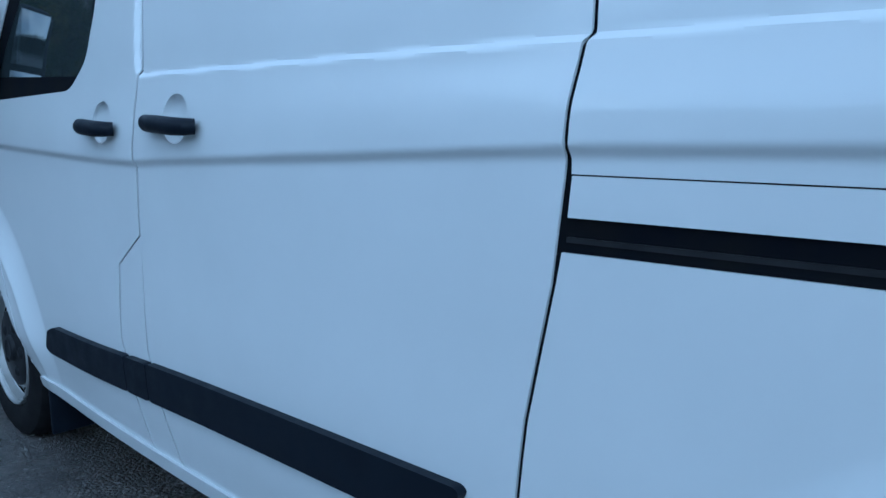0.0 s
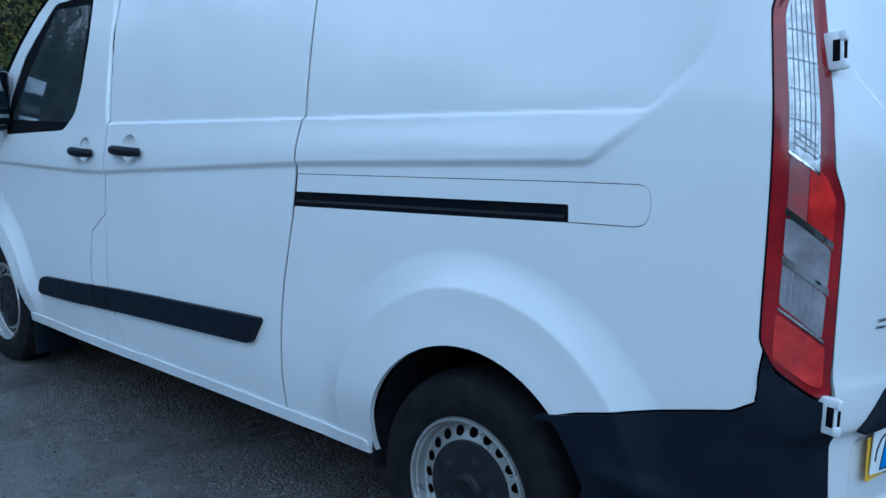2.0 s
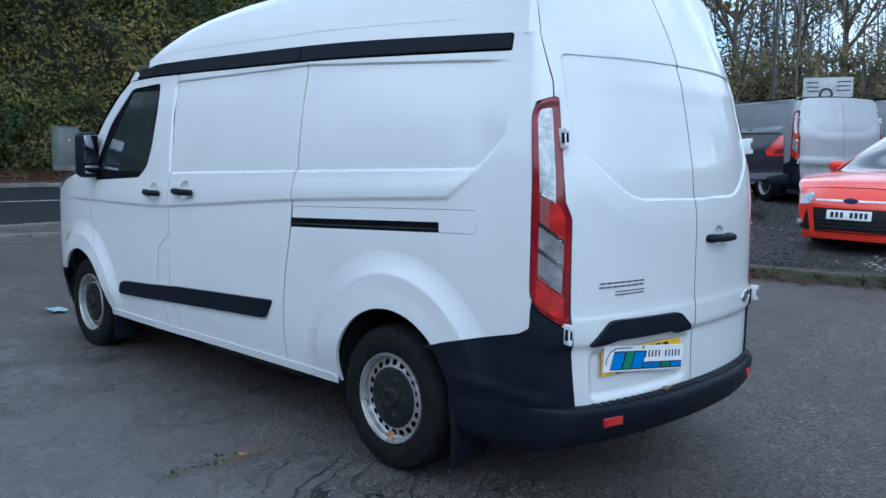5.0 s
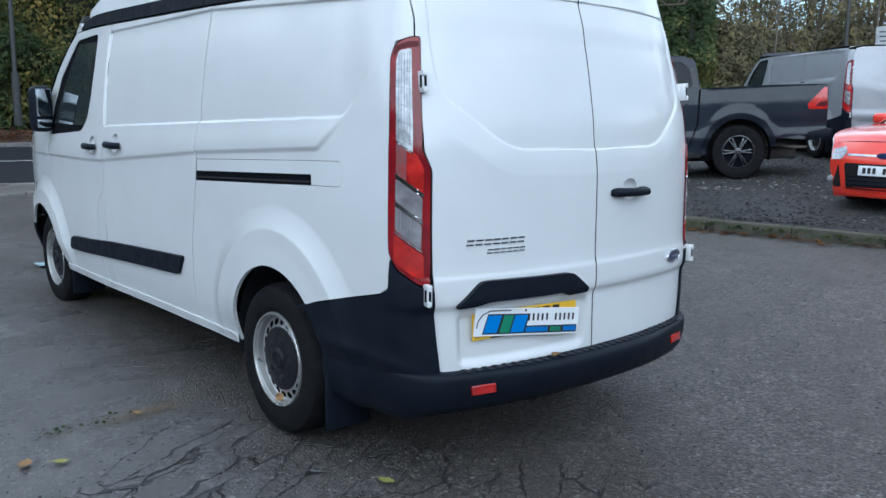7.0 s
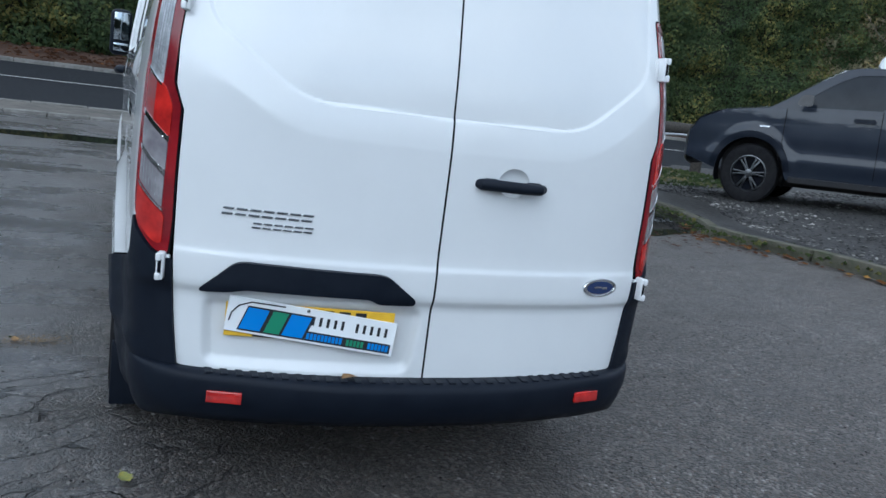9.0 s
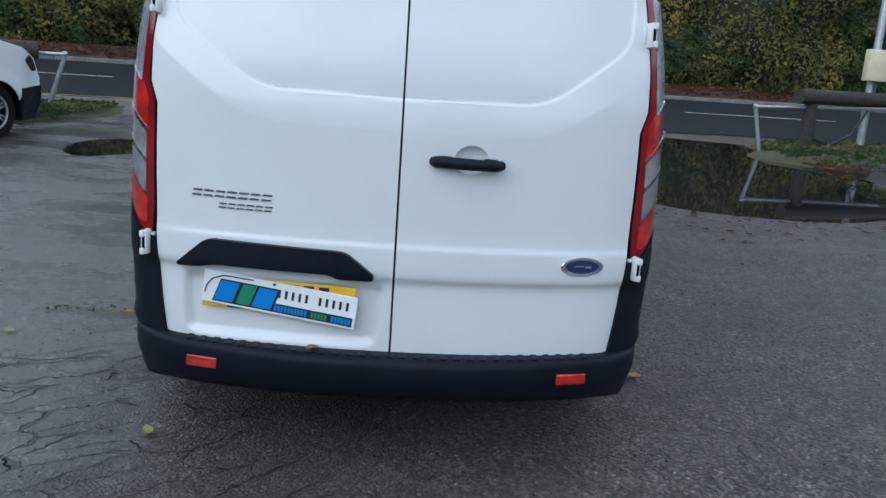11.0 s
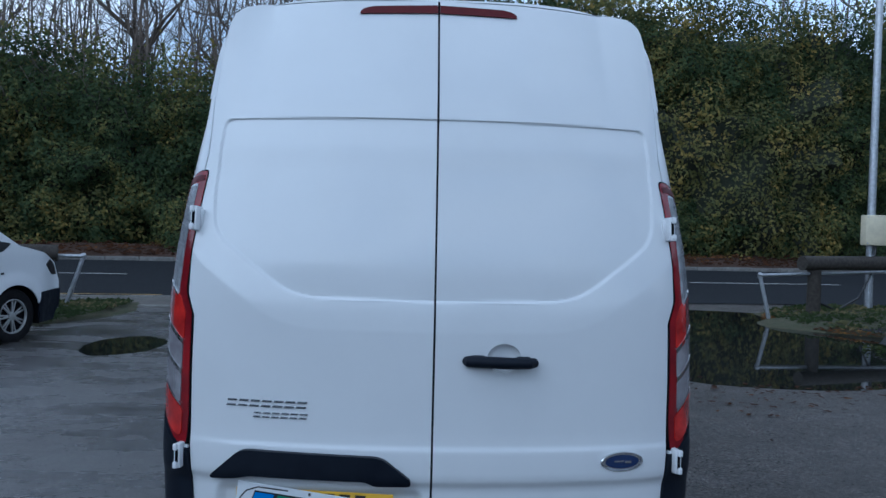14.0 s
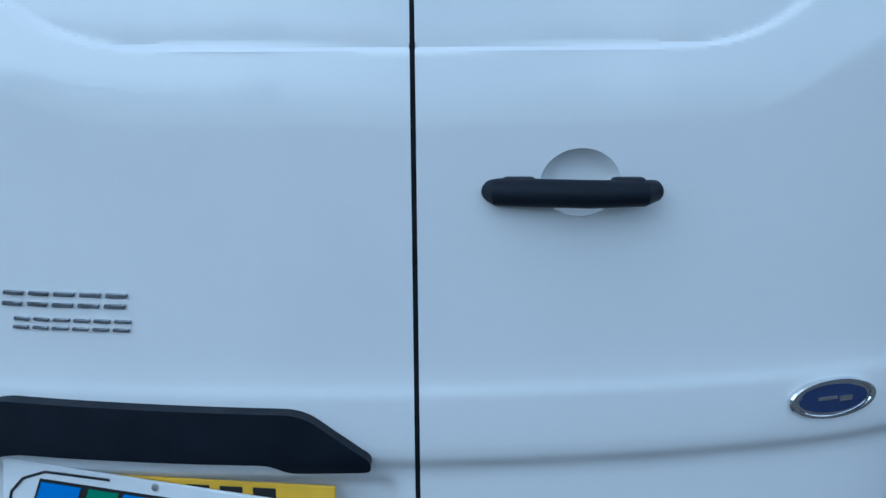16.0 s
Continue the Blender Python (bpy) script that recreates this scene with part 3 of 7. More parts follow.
def press_rear(y, v):
    d = signed(REAR_PRESS, -np.abs(y), v)
    out = 0.008 * sstep(-0.001, 0.006, d) + 0.008 * np.clip((d + 0.095) / 0.09, 0, 1) * sstep(1.80, 1.70, v)
    return out


PLATE_HOLLOW = rounded([(-0.70, 0.475), (-0.70, 0.70), (-0.015, 0.70), (-0.045, 0.475)], 0.05, 5)


def rake(u, v):
    """The waist of the body dips a little towards the nose."""
    dip = np.interp(u, [-4.3, -2.3, -1.9, -0.76, 0.28], [-0.030, -0.028, -0.021, -0.011, 0.0])
    return dip * sstep(0.40, 0.58, v) * (1 - 0.7 * sstep(1.50, 1.90, v))


def body(u, v, off=0.0, dent=1.0):
    """Points of the left half: plan coordinate u, height v, distance off the skin."""
    u, v = np.asarray(u, float), np.asarray(v, float)
    round_ = u > 0.70
    x = np.where(round_, corner_x(u), u)
    y = np.where(round_, corner_y(u), side_plan(u))
    e = 0.004
    ua, ub = np.minimum(u + e, U_END), u - e
    tx = np.where(ua > 0.70, corner_x(ua), ua) - np.where(ub > 0.70, corner_x(ub), ub)
    ty = np.where(ua > 0.70, corner_y(ua), side_plan(ua)) - np.where(ub > 0.70, corner_y(ub), side_plan(ub))
    n = np.hypot(tx, ty)
    nx, ny = -ty / n, tx / n
    side = (press_side(u, v) - arch_bulge(u, v, -0.005, 0.37, 0.40, 0.665) - arch_bulge(u, v, -3.35, 0.37, 0.41, 0.62)) * (1 - sstep(0.62, 0.74, u))
    rear = press_rear(y, v) * sstep(0.85, 0.93, u)
    hollow = dent * 0.02 * sstep(0.0, 0.035, signed(PLATE_HOLLOW, -y, v)) * sstep(0.85, 0.93, u) if dent else 0.0
    ins = side + rear + hollow - off
    # the sides lean in across the van, the rear along it; the corner takes its share of both
    tuck = side_tuck(v) * sstep(0.15, 0.86, y)
    low = rear_lean(np.minimum(v, 1.69))
    lean = low * sstep(0.55, 0.86, u) + (rear_lean(v) - low) * (0.5 * sstep(0.55, 0.90, u) + 0.5 * sstep(0.72, 1.06, u))
    return np.stack([x - nx * ins - lean, -(y - ny * ins - tuck), v + rake(u, v)], -1)


def u_at(y, z):
    """The plan coordinate of a place on the rear corner whose true distance from the middle, at height z, is y."""
    us = np.linspace(0.74, U_END, 160)
    ys = -body(us, np.full(us.shape, z))[:, 1]
    return float(np.interp(-y, -ys, us))


def body_right(u, v, off=0.0):
    p = body(u, v, off, 0.0)
    p[..., 1] *= -1
    return p


def arc(cx, cz, r, a0, a1, n=26):
    return [(cx + r * math.cos(radians(a0 + (a1 - a0) * k / n)), cz + r * math.sin(radians(a0 + (a1 - a0) * k / n))) for k in range(n + 1)]


strip_low = curve_at([(-2.70, 1.945), (-2.3, 1.957), (-0.84, 1.950), (0.575, 1.906)])
strip_high = curve_at([(-2.70, 1.950), (-2.61, 1.958), (-2.48, 2.000), (-2.32, 2.024), (-2.1, 2.028), (-0.84, 2.022), (0.575, 1.968)])
FSEAM = [(-2.055, 1.94), (-2.062, 1.73), (-2.018, 1.40), (-2.022, 1.25), (-2.030, 1.12), (-2.030, 0.975), (-2.155, 0.887), (-2.18, 0.69), (-2.125, 0.49), (-2.095, 0.35)]
FSEAM2 = [(-2.030, 0.975), (-2.034, 0.68), (-1.975, 0.47), (-1.945, 0.35)]
SSEAM = [(-0.776, 1.94), (-0.769, 1.70), (-0.753, 1.392), (-0.760, 1.378), (-0.768, 1.30), (-0.770, 1.238), (-0.772, 1.20), (-0.786, 1.05), (-0.828, 0.84), (-0.848, 0.66), (-0.856, 0.50), (-0.852, 0.35)]
DSEAM = [(-3.10, 1.275), (-3.165, 1.20), (-3.188, 1.05), (-3.150, 0.94), (-3.04, 0.76), (-2.965, 0.58), (-2.945, 0.40), (-2.92, 0.35)]
WINDOW = rounded([(-2.275, 1.905), (-2.262, 1.72), (-2.275, 1.52), (-2.315, 1.40), (-2.42, 1.322), (-3.10, 1.285), (-3.06, 1.46), (-2.93, 1.66), (-2.66, 1.885)], 0.035, 4)
PILLAR_LINE = [(-2.60, 2.03), (-2.72, 1.955), (-2.86, 1.865), (-3.02, 1.73), (-3.18, 1.56), (-3.32, 1.41), (-3.45, 1.325), (-3.75, 1.265), (-4.05, 1.17), (-4.22, 1.03), (-4.30, 0.85), (-4.31, 0.60), (-4.28, 0.35)]
LAMP = rounded([(0.738, 0.925), (0.733, 1.625), (0.752, 1.662), (0.790, 1.686), (0.84, 1.700), (0.882, 1.702), (0.893, 1.30), (0.932, 1.235), (0.936, 0.90), (0.926, 0.802), (0.875, 0.812), (0.775, 0.872)], 0.018, 3)
DOOR_EDGE = [(0.762, 0.470), (0.770, 0.66), (0.781, 0.80), (0.779, 1.225), (0.802, 1.295), (0.779, 1.69), (0.767, 1.77)]

ROOF_EDGE = ((0.768, 1.95), (0.753, 2.10), (0.742, 2.20), (0.728, 2.258), (0.700, 2.294), (0.625, 2.312), (0.30, 2.326))


def dish_loop(cu, cz, ru, rz=None, n=36):
    return [(cu + ru * math.cos(2 * math.pi * k / n), cz + (rz or ru) * math.sin(2 * math.pi * k / n)) for k in range(n)]


def dish(surf, cu, cz, ru, rz, deep):
    """A hollow behind a door handle."""
    vs, fs = [], []
    n, rings = 36, (1.0, 0.96, 0.88, 0.74, 0.55, 0.3, 0.02)
    for f in rings:
        a = np.linspace(0, 2 * np.pi, n, endpoint=False)
        q = surf(cu + ru * f * np.cos(a), cz + rz * f * np.sin(a), -deep * (1 - f ** 4) ** 0.8)
        vs += [tuple(p) for p in q]
    for i in range(len(rings) - 1):
        for k in range(n):
            fs.append((i * n + k, i * n + (k + 1) % n, (i + 1) * n + (k + 1) % n, (i + 1) * n + k))
    return vs, fs


def shift(line, dx):
    return [(a + dx, b) for a, b in line]


def van(name, label, high=True, paint=PAINT, cell=0.012, full=True, group=""):
    """A long panel van: pressed side and rear panels, lamps, bumper, wheels; full adds the near detail."""
    v = thing(name, label, "van", group)
    g = 0.0043 if full else 0.0047
    far = max(0.04, cell)

    def both(nm, loops, material, label="", lift=0.0, depth=0.018, c=None, right=True):
        geo = panel(loops, body, c or cell, depth, lift)
        ob = part(nm, flip(geo), material, v, label)
        if right:
            part(nm, panel(loops, body_right, far, depth, lift), material, v, label)
        return ob
    top = [(x, float(strip_low(x)) - 0.012) for x in np.linspace(-2.075, -2.62, 9)]
    # front wing, doors and quarter panel
    wing_front = [(-3.10, 1.285)] + [(x, z) for x, z in PILLAR_LINE if x < -3.3]
    both("front_wing", [wing_front + [(-4.27, 0.60), (-3.79, 0.60)] + arc(-3.35, 0.37, 0.41, 146, 8) + [(-2.955, 0.44)] + shift(DSEAM[::-1], -g)[1:]], paint)
    both("front_bumper_end", [[(-4.28, 0.594), (-3.785, 0.594), (-3.80, 0.30), (-4.25, 0.28)]], PLASTIC)
    door = shift(FSEAM, -g) + [(-2.9, 0.35)] + shift(DSEAM[::-1], g)[1:] + [(-3.12, 1.29), (-3.30, 1.39), (-3.165, 1.545), (-3.005, 1.715), (-2.845, 1.85), (-2.70, 1.935)] + top[::-1]
    both("front_door", [door, WINDOW] + ([dish_loop(-2.200, 1.244, 0.052)] if full else []), paint)
    both("side_window", [WINDOW], GLASS, "dark glass reflecting trees", lift=-0.006, depth=0.004)
    slider = shift(FSEAM2[::-1], g) + shift(FSEAM[4::-1], g) + [(x, float(strip_low(x)) - 0.012) for x in np.linspace(-2.05, -0.78, 14)] + shift(SSEAM, -g)
    both("sliding_door", [slider] + ([dish_loop(-1.830, 1.258, 0.055)] if full else []), paint)
    both("door_post", [shift(FSEAM[5:], g) + shift(FSEAM2[::-1], -g)[:-1]], paint)
    cover = rounded([(-0.764, 1.207), (0.502, 1.244), (0.502, 1.143), (-0.774, 1.099)], 0.042, 7, only=(1, 2))
    quarter = shift(SSEAM[:6], g) + cover + shift(SSEAM[7:], g) + [(-0.36, 0.345)] + arc(-0.005, 0.37, 0.40, 184, 44) + [(0.35, 0.672), (0.487, 0.706), (0.72, 0.762), (0.766, 0.79), (0.782, 0.905)]
    quarter += [(0.772, 0.93), (0.768, 1.63), (0.792, 1.686), (0.85, 1.70)] + [(u_at(y, z) - 0.006, z) for y, z in (DOOR_EDGE[-2:] + [(0.768, 1.95), (0.7655, 1.968)] if high else DOOR_EDGE[-2:] + [(0.735, 1.84), (0.72, 1.88)])]
    quarter += [(0.585, 1.968), (0.582, 1.895)] if high else [(0.70, 1.89), (0.585, 1.895)]
    quarter += [(x, float(strip_low(x)) - 0.012) for x in np.linspace(0.56, -0.75, 14)]
    both("quarter_panel", [quarter], paint)
    cover_in = rounded([(-0.763, 1.2048), (0.5005, 1.2419), (0.5005, 1.1452), (0.286, 1.1378), (0.283, 1.181), (-0.767, 1.148)], 0.040, 7, only=(1, 2))
    both("rail_cover", [cover_in], paint)
    both("door_rail", [[(-0.86, 1.085), (0.36, 1.11), (0.36, 1.20), (-0.86, 1.16)]], GAPDARK, "dark sliding door track", lift=-0.010, depth=0.01, right=False)
    both("rail_lip", [[(-0.77, 1.113), (0.27, 1.146), (0.27, 1.154), (-0.77, 1.121)]], GLOSSBLACK, lift=-0.004, depth=0.008, right=False)
    # near-black shell close behind the gaps: their shade put into its colour
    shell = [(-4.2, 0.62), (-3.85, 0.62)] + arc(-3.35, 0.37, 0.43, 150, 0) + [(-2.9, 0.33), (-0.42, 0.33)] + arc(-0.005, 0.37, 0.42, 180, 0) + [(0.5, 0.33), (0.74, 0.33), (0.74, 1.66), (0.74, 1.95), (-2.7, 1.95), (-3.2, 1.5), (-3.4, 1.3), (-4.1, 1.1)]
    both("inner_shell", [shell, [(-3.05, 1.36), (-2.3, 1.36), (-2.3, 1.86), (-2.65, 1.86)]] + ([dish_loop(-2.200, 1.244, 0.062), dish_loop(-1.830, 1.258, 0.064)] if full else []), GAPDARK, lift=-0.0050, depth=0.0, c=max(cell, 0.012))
    both("sill", [rounded([(-2.90, 0.366), (-0.44, 0.366), (-0.425, 0.322), (-2.92, 0.322)], 0.01, 3)], paint, lift=0.008, depth=0.03)
    # roof strip and roof
    xs = np.linspace(-2.60 if high else -2.69, 0.575, 40)
    if high:
        both("pillar_cap", [[(-2.72, 1.938), (-2.606, float(strip_low(-2.606)) - 0.004), (-2.606, float(strip_high(-2.606)) + 0.004), (-2.64, 1.995)]], paint)
        both("roof_strip", [[(x, float(strip_low(x))) for x in xs] + [(x, float(strip_high(x))) for x in xs[::-1]]], PLASTIC, "ribbed black plastic strip", lift=0.004, depth=0.02)
        both("strip_joint", [[(-0.842, 1.952), (-0.834, 1.952), (-0.834, 2.02), (-0.842, 2.02)]], GAPDARK, lift=0.0055, depth=0.004, right=False)
    crown = curve_at([(-2.82, 2.0), (-2.70, 2.012), (-2.51, 2.085), (-2.30, 2.20), (-2.08, 2.287), (-1.81, 2.342), (-1.46, 2.378), (-1.0, 2.392), (-0.3, 2.385), (0.3, 2.362), (0.75, 2.332)]) if high else \
        curve_at([(-3.0, 1.93), (-2.6, 1.965), (-2.0, 1.985), (-1.0, 1.995), (0.3, 1.985), (0.75, 1.96)])
    rear_rows = []
    for zz in np.arange(1.86, 2.46, 0.02):
        edge_pts = body(np.linspace(U_END, 0.72, 70), np.full(70, zz), 0.0, 0.0)
        rear_rows.append((-edge_pts[:, 1], edge_pts[:, 0]))
    base_z = curve_at([(-3.0, 1.955), (-2.68, 1.952), (-2.58, 1.965), (-2.45, 2.004), (-2.3, 2.020), (-0.84, 2.018), (0.575, 1.962), (0.8, 1.962)]) if high else curve_at([(-3.0, 1.86), (-2.5, 1.90), (0.8, 1.89)])
    nx_, na = (110, 44) if full else (40, 20)
    power = 4.8 if high else 2.6

    def roof_at(i, j):
        a = math.pi * j / (na - 1)
        ca, sa = math.cos(a), math.sin(a)
        t = i / (nx_ - 1)
        fx = (-2.78 if high else -2.95) + 0.10 * abs(ca) ** 2 + (0.23 * abs(ca) ** 6)
        x = fx + t * (0.72 - fx)
        for _ in range(3):
            z0, h = float(base_z(x)), max(0.012, float(crown(x) - base_z(x)))
            w = float(side_plan(min(x, 0.70)) - side_tuck(z0)) * (1 - 0.35 * smoothstep(-2.5, -3.05, x))
            yy = w * abs(ca) ** (2 / power) * (1 if ca > 0 else -1)
            z = z0 + h * abs(sa) ** (2 / power)
            yy *= 1 - (0.20 if high else 0.0) * (z - z0)
            k = (z - 1.86) / 0.02
            k0 = min(max(int(k), 0), len(rear_rows) - 2)
            rx0, rx1 = (float(np.interp(abs(yy), *rear_rows[q])) for q in (k0, k0 + 1))
            rx = rx0 + (rx1 - rx0) * min(max(k - k0, 0.0), 1.0) - 0.005
            x = fx + t * (rx - fx)
        return x, yy, z
    part("roof", grid(nx_, na, roof_at), paint, v, smooth=50)
    if high:
        # the corner piece between the roof's end and the rear doors
        line = [(u_at(y, z), z) for y, z in ROOF_EDGE] + [(U_END, 2.330)]
        lu, lz = np.array([p[0] for p in line]), np.array([p[1] for p in line])
        ss = np.linspace(0, len(line) - 1, 240)
        edge_l = body(np.interp(ss, range(len(line)), lu) - 0.005, np.interp(ss, range(len(line)), lz) + 0.004, -0.002, 0.0)
        ends = [Vector(roof_at(nx_ - 1, j)) for j in range(na)]

        def fill(i, j):
            a = ends[j]
            mir = edge_l * np.array([1, -1 if a.y > 0 else 1, 1])
            b = Vector(mir[int(np.argmin((mir[:, 1] - a.y) ** 2 + (mir[:, 2] - a.z) ** 2))])
            return a.lerp(b, i / 4)
        part("roof_end", grid(5, na, fill), paint, v, smooth=60)
    if full:
        part("roof_groove", panel([[(x, float(strip_high(x)) + 0.055 + 0.012 * (x + 2.2) / 2) for x in np.linspace(-2.2, 0.3, 20)] + [(x, float(strip_high(x)) + 0.059 + 0.012 * (x + 2.2) / 2) for x in np.linspace(0.3, -2.2, 20)]],
                                  lambda a, b, o=0.0: roof_skin(a, b, o, crown, base_z, power), 0.02, 0.004, 0.001), HINGE, v)
    # front: windscreen, bonnet, grille and bumper in one sweep
    edge = PILLAR_LINE
    el = [0.0]
    for a, b in zip(edge, edge[1:]):
        el.append(el[-1] + math.dist(a, b))
    ex, ez = curve_at([(s, p[0]) for s, p in zip(el, edge)]), curve_at([(s, p[1]) for s, p in zip(el, edge)])

    def front(s0, s1, ns, inset=0.0):
        def f(i, j):
            s = s0 + (s1 - s0) * j / (ns - 1)
            x, z = float(ex(s)), float(ez(s))
            w = -float(body(np.array([max(x, -4.30)]), np.array([z]), -0.004)[0][1])
            q = -1 + 2 * i / 24
            bulge = (1 - abs(q) ** 2.2)
            return x - (0.16 + 0.06 * smoothstep(1.3, 0.8, z)) * bulge + inset, w * q, z + 0.05 * bulge * smoothstep(1.0, 1.3, z)
        return grid(25, ns, f)
    part("windscreen", front(0.10, el[5] + 0.02, 14), GLASS, v)
    part("bonnet", front(el[5] + 0.02, el[9], 14), paint, v)
    part("front_bumper", front(el[9], el[-1], 8), PLASTIC, v)
    part("roof_header", front(0.0, 0.10, 4), paint, v)
    part("floor_pan", join(box(-1.7, 0, 0.41, 4.9, 1.46, 0.16, 0.05), box(-1.65, 0, 0.40, 2.3, 1.74, 0.12, 0.04)), UNDER, v)
    # unseen underbody shapes, added to keep light from passing beneath the van
    part("fuel_tank", box(-1.55, -0.42, 0.29, 1.15, 0.62, 0.20, 0.05, 3), UNDER, v)
    part("gearbox_cover", box(-2.75, 0.0, 0.29, 1.25, 0.95, 0.18, 0.05, 3), UNDER, v)
    part("exhaust", tube([(-2.3, 0.22, 0.29), (-1.2, 0.36, 0.27), (-0.5, 0.36, 0.27), (-0.2, 0.40, 0.40), (0.25, 0.42, 0.30), (0.75, 0.50, 0.28)], [0.035, 0.085, 0.085, 0.03, 0.03, 0.03], 10), UNDER, v)
    part("rear_axle", tube([(0.0, -0.74, 0.33), (0.0, -0.1, 0.30), (0.0, 0.1, 0.30), (0.0, 0.74, 0.33)], [0.05, 0.055, 0.055, 0.05], 10), UNDER, v)
    part("spare_wheel", move(lathe([(0.10, 0.0), (0.20, -0.02), (0.30, -0.01), (0.33, 0.05), (0.33, 0.15), (0.30, 0.19), (0.12, 0.19)], 28), pose(0.48, 0.0, 0.255)), RUBBER, v)
    # rear doors
    for sgn, nm in ((-1, "left"), (1, "right")):
        surf = body if sgn < 0 else body_right
        edge_d = [(u_at(y, z), z) for y, z in DOOR_EDGE]
        if high:
            upper = [(u_at(y, z), z) for y, z in ROOF_EDGE] + [(U_END - 0.0036, 2.330)]
        else:
            upper = [(u_at(y, z), z) for y, z in ((0.735, 1.84), (0.71, 1.905), (0.62, 1.925))] + [(U_END - 0.0036, 1.945)]
        outline = edge_d + upper + [(U_END - 0.0036, 0.466), (u_of_y(0.40), 0.466)]
        outline = rounded(outline, 0.03, 3, only=(0,))
        geo = panel([outline] + ([dish_loop(u_of_y(0.224), 1.118, 0.055, 0.046)] if full and sgn > 0 else []), surf, cell if full else 0.03, 0.025)
        part("rear_door", flip(geo) if sgn < 0 else geo, paint, v)
        # tail lamp and its lenses
        lsurf = body if sgn < 0 else body_right

        def lens(nm2, loop, material, parent, lift, label2=""):
            loop = [(0.775 + (a - 0.735) * 0.80, b) for a, b in loop]
            geo2 = panel([loop], lsurf, 0.012 if full else 0.03, 0.012, lift)
            return part(nm2, flip(geo2) if sgn < 0 else geo2, material, parent, label2)
        outer = [(0.834 + (a - 0.834) * 1.055, 1.248 + (b - 1.248) * 1.009) for a, b in LAMP]
        lamp = lens("tail_lamp", LAMP, LAMP_BODY, v, 0.004, "tall red lamp with clear lenses")
        lens("lamp_gasket", outer, GAPDARK, lamp, 0.002)
        lens("lamp_cap", rounded([(0.748, 1.628), (0.768, 1.668), (0.83, 1.686), (0.876, 1.687), (0.875, 1.668), (0.832, 1.666), (0.782, 1.655)], 0.006, 2), LAMP_DARK, lamp, 0.006)
        lens("lens_frame", rounded([(0.774, 1.330), (0.771, 1.615), (0.786, 1.652), (0.845, 1.661), (0.853, 1.284)], 0.010, 3), LAMP_CLEAR, lamp, 0.0062)
        lens("clear_lens", rounded([(0.780, 1.342), (0.778, 1.612), (0.790, 1.642), (0.838, 1.650), (0.846, 1.302)], 0.010, 3), LAMP_CLEAR, lamp, 0.007)
        lens("smoke_lens", [(0.778, 1.214), (0.777, 1.325), (0.826, 1.303), (0.826, 1.184)], LAMP_SMOKE, lamp, 0.007, "smoky dark lens")
        lens("red_lens", rounded([(0.828, 1.184), (0.828, 1.302), (0.868, 1.285), (0.902, 1.235), (0.902, 1.142)], 0.010, 3), LAMP_RED, lamp, 0.007)
        lens("clear_lens", rounded([(0.776, 1.116), (0.776, 1.200), (0.898, 1.128), (0.897, 1.046)], 0.008, 3), LAMP_GREY, lamp, 0.007)
        lens("clear_lens", rounded([(0.776, 1.010), (0.776, 1.098), (0.896, 1.030), (0.893, 0.938)], 0.008, 3), LAMP_GREY, lamp, 0.007)
        lens("red_lens", rounded([(0.768, 0.892), (0.770, 0.992), (0.905, 0.918), (0.902, 0.832), (0.868, 0.836)], 0.012, 3), LAMP_RED, lamp, 0.008)
        for (ua, za), (ub, zb) in (((0.774, 1.209), (0.902, 1.136)), ((0.774, 1.107), (0.900, 1.038))):
            lens("lens_divider", [(ua, za - 0.008), (ub, zb - 0.008), (ub, zb + 0.008), (ua, za + 0.008)], CHROME, lamp, 0.009)
        for (ua, za), (ub, zb) in (((0.774, 1.002), (0.897, 0.932)), ((0.774, 1.332), (0.852, 1.287))):
            lens("lens_divider", [(ua, za - 0.003), (ub, zb - 0.003), (ub, zb + 0.003), (ua, za + 0.003)], CHROME, lamp, 0.009)
        if full:
            for k in range(4):
                lens("lens_grid", [(0.776, 1.400 + 0.062 * k), (0.846, 1.388 + 0.062 * k), (0.846, 1.3905 + 0.062 * k), (0.776, 1.4025 + 0.062 * k)], GAPGREY, lamp, 0.0078)
            for uu2, za, zb in ((0.786, 1.335, 1.638), (0.798, 1.355, 1.645), (0.812, 1.330, 1.648), (0.825, 1.345, 1.650), (0.836, 1.315, 1.650)):
                lens("lens_grid", [(uu2, za), (uu2 + 0.0028, za), (uu2 + 0.0028, zb), (uu2, zb)], GAPGREY, lamp, 0.0078)
            for k in range(3):
                lens("lens_grid", [(0.784, 1.350 + 0.013 * k), (0.845, 1.316 + 0.013 * k), (0.845, 1.3195 + 0.013 * k), (0.784, 1.3535 + 0.013 * k)], GAPGREY, lamp, 0.0078)
            for k in range(7):
                lens("lens_rib", [(0.786 + 0.0155 * k, 1.100 - 0.0091 * k), (0.7872 + 0.0155 * k, 1.098 - 0.0091 * k), (0.7872 + 0.0155 * k, 1.014 - 0.0091 * k), (0.786 + 0.0155 * k, 1.016 - 0.0091 * k)], LAMP_CLEAR, lamp, 0.0076)
        # hinges
        for z, y in ((1.540, 0.784), (0.774, 0.808)):
            p = lsurf(np.array([u_at(y, z)]), np.array([z]), 0.006)[0]
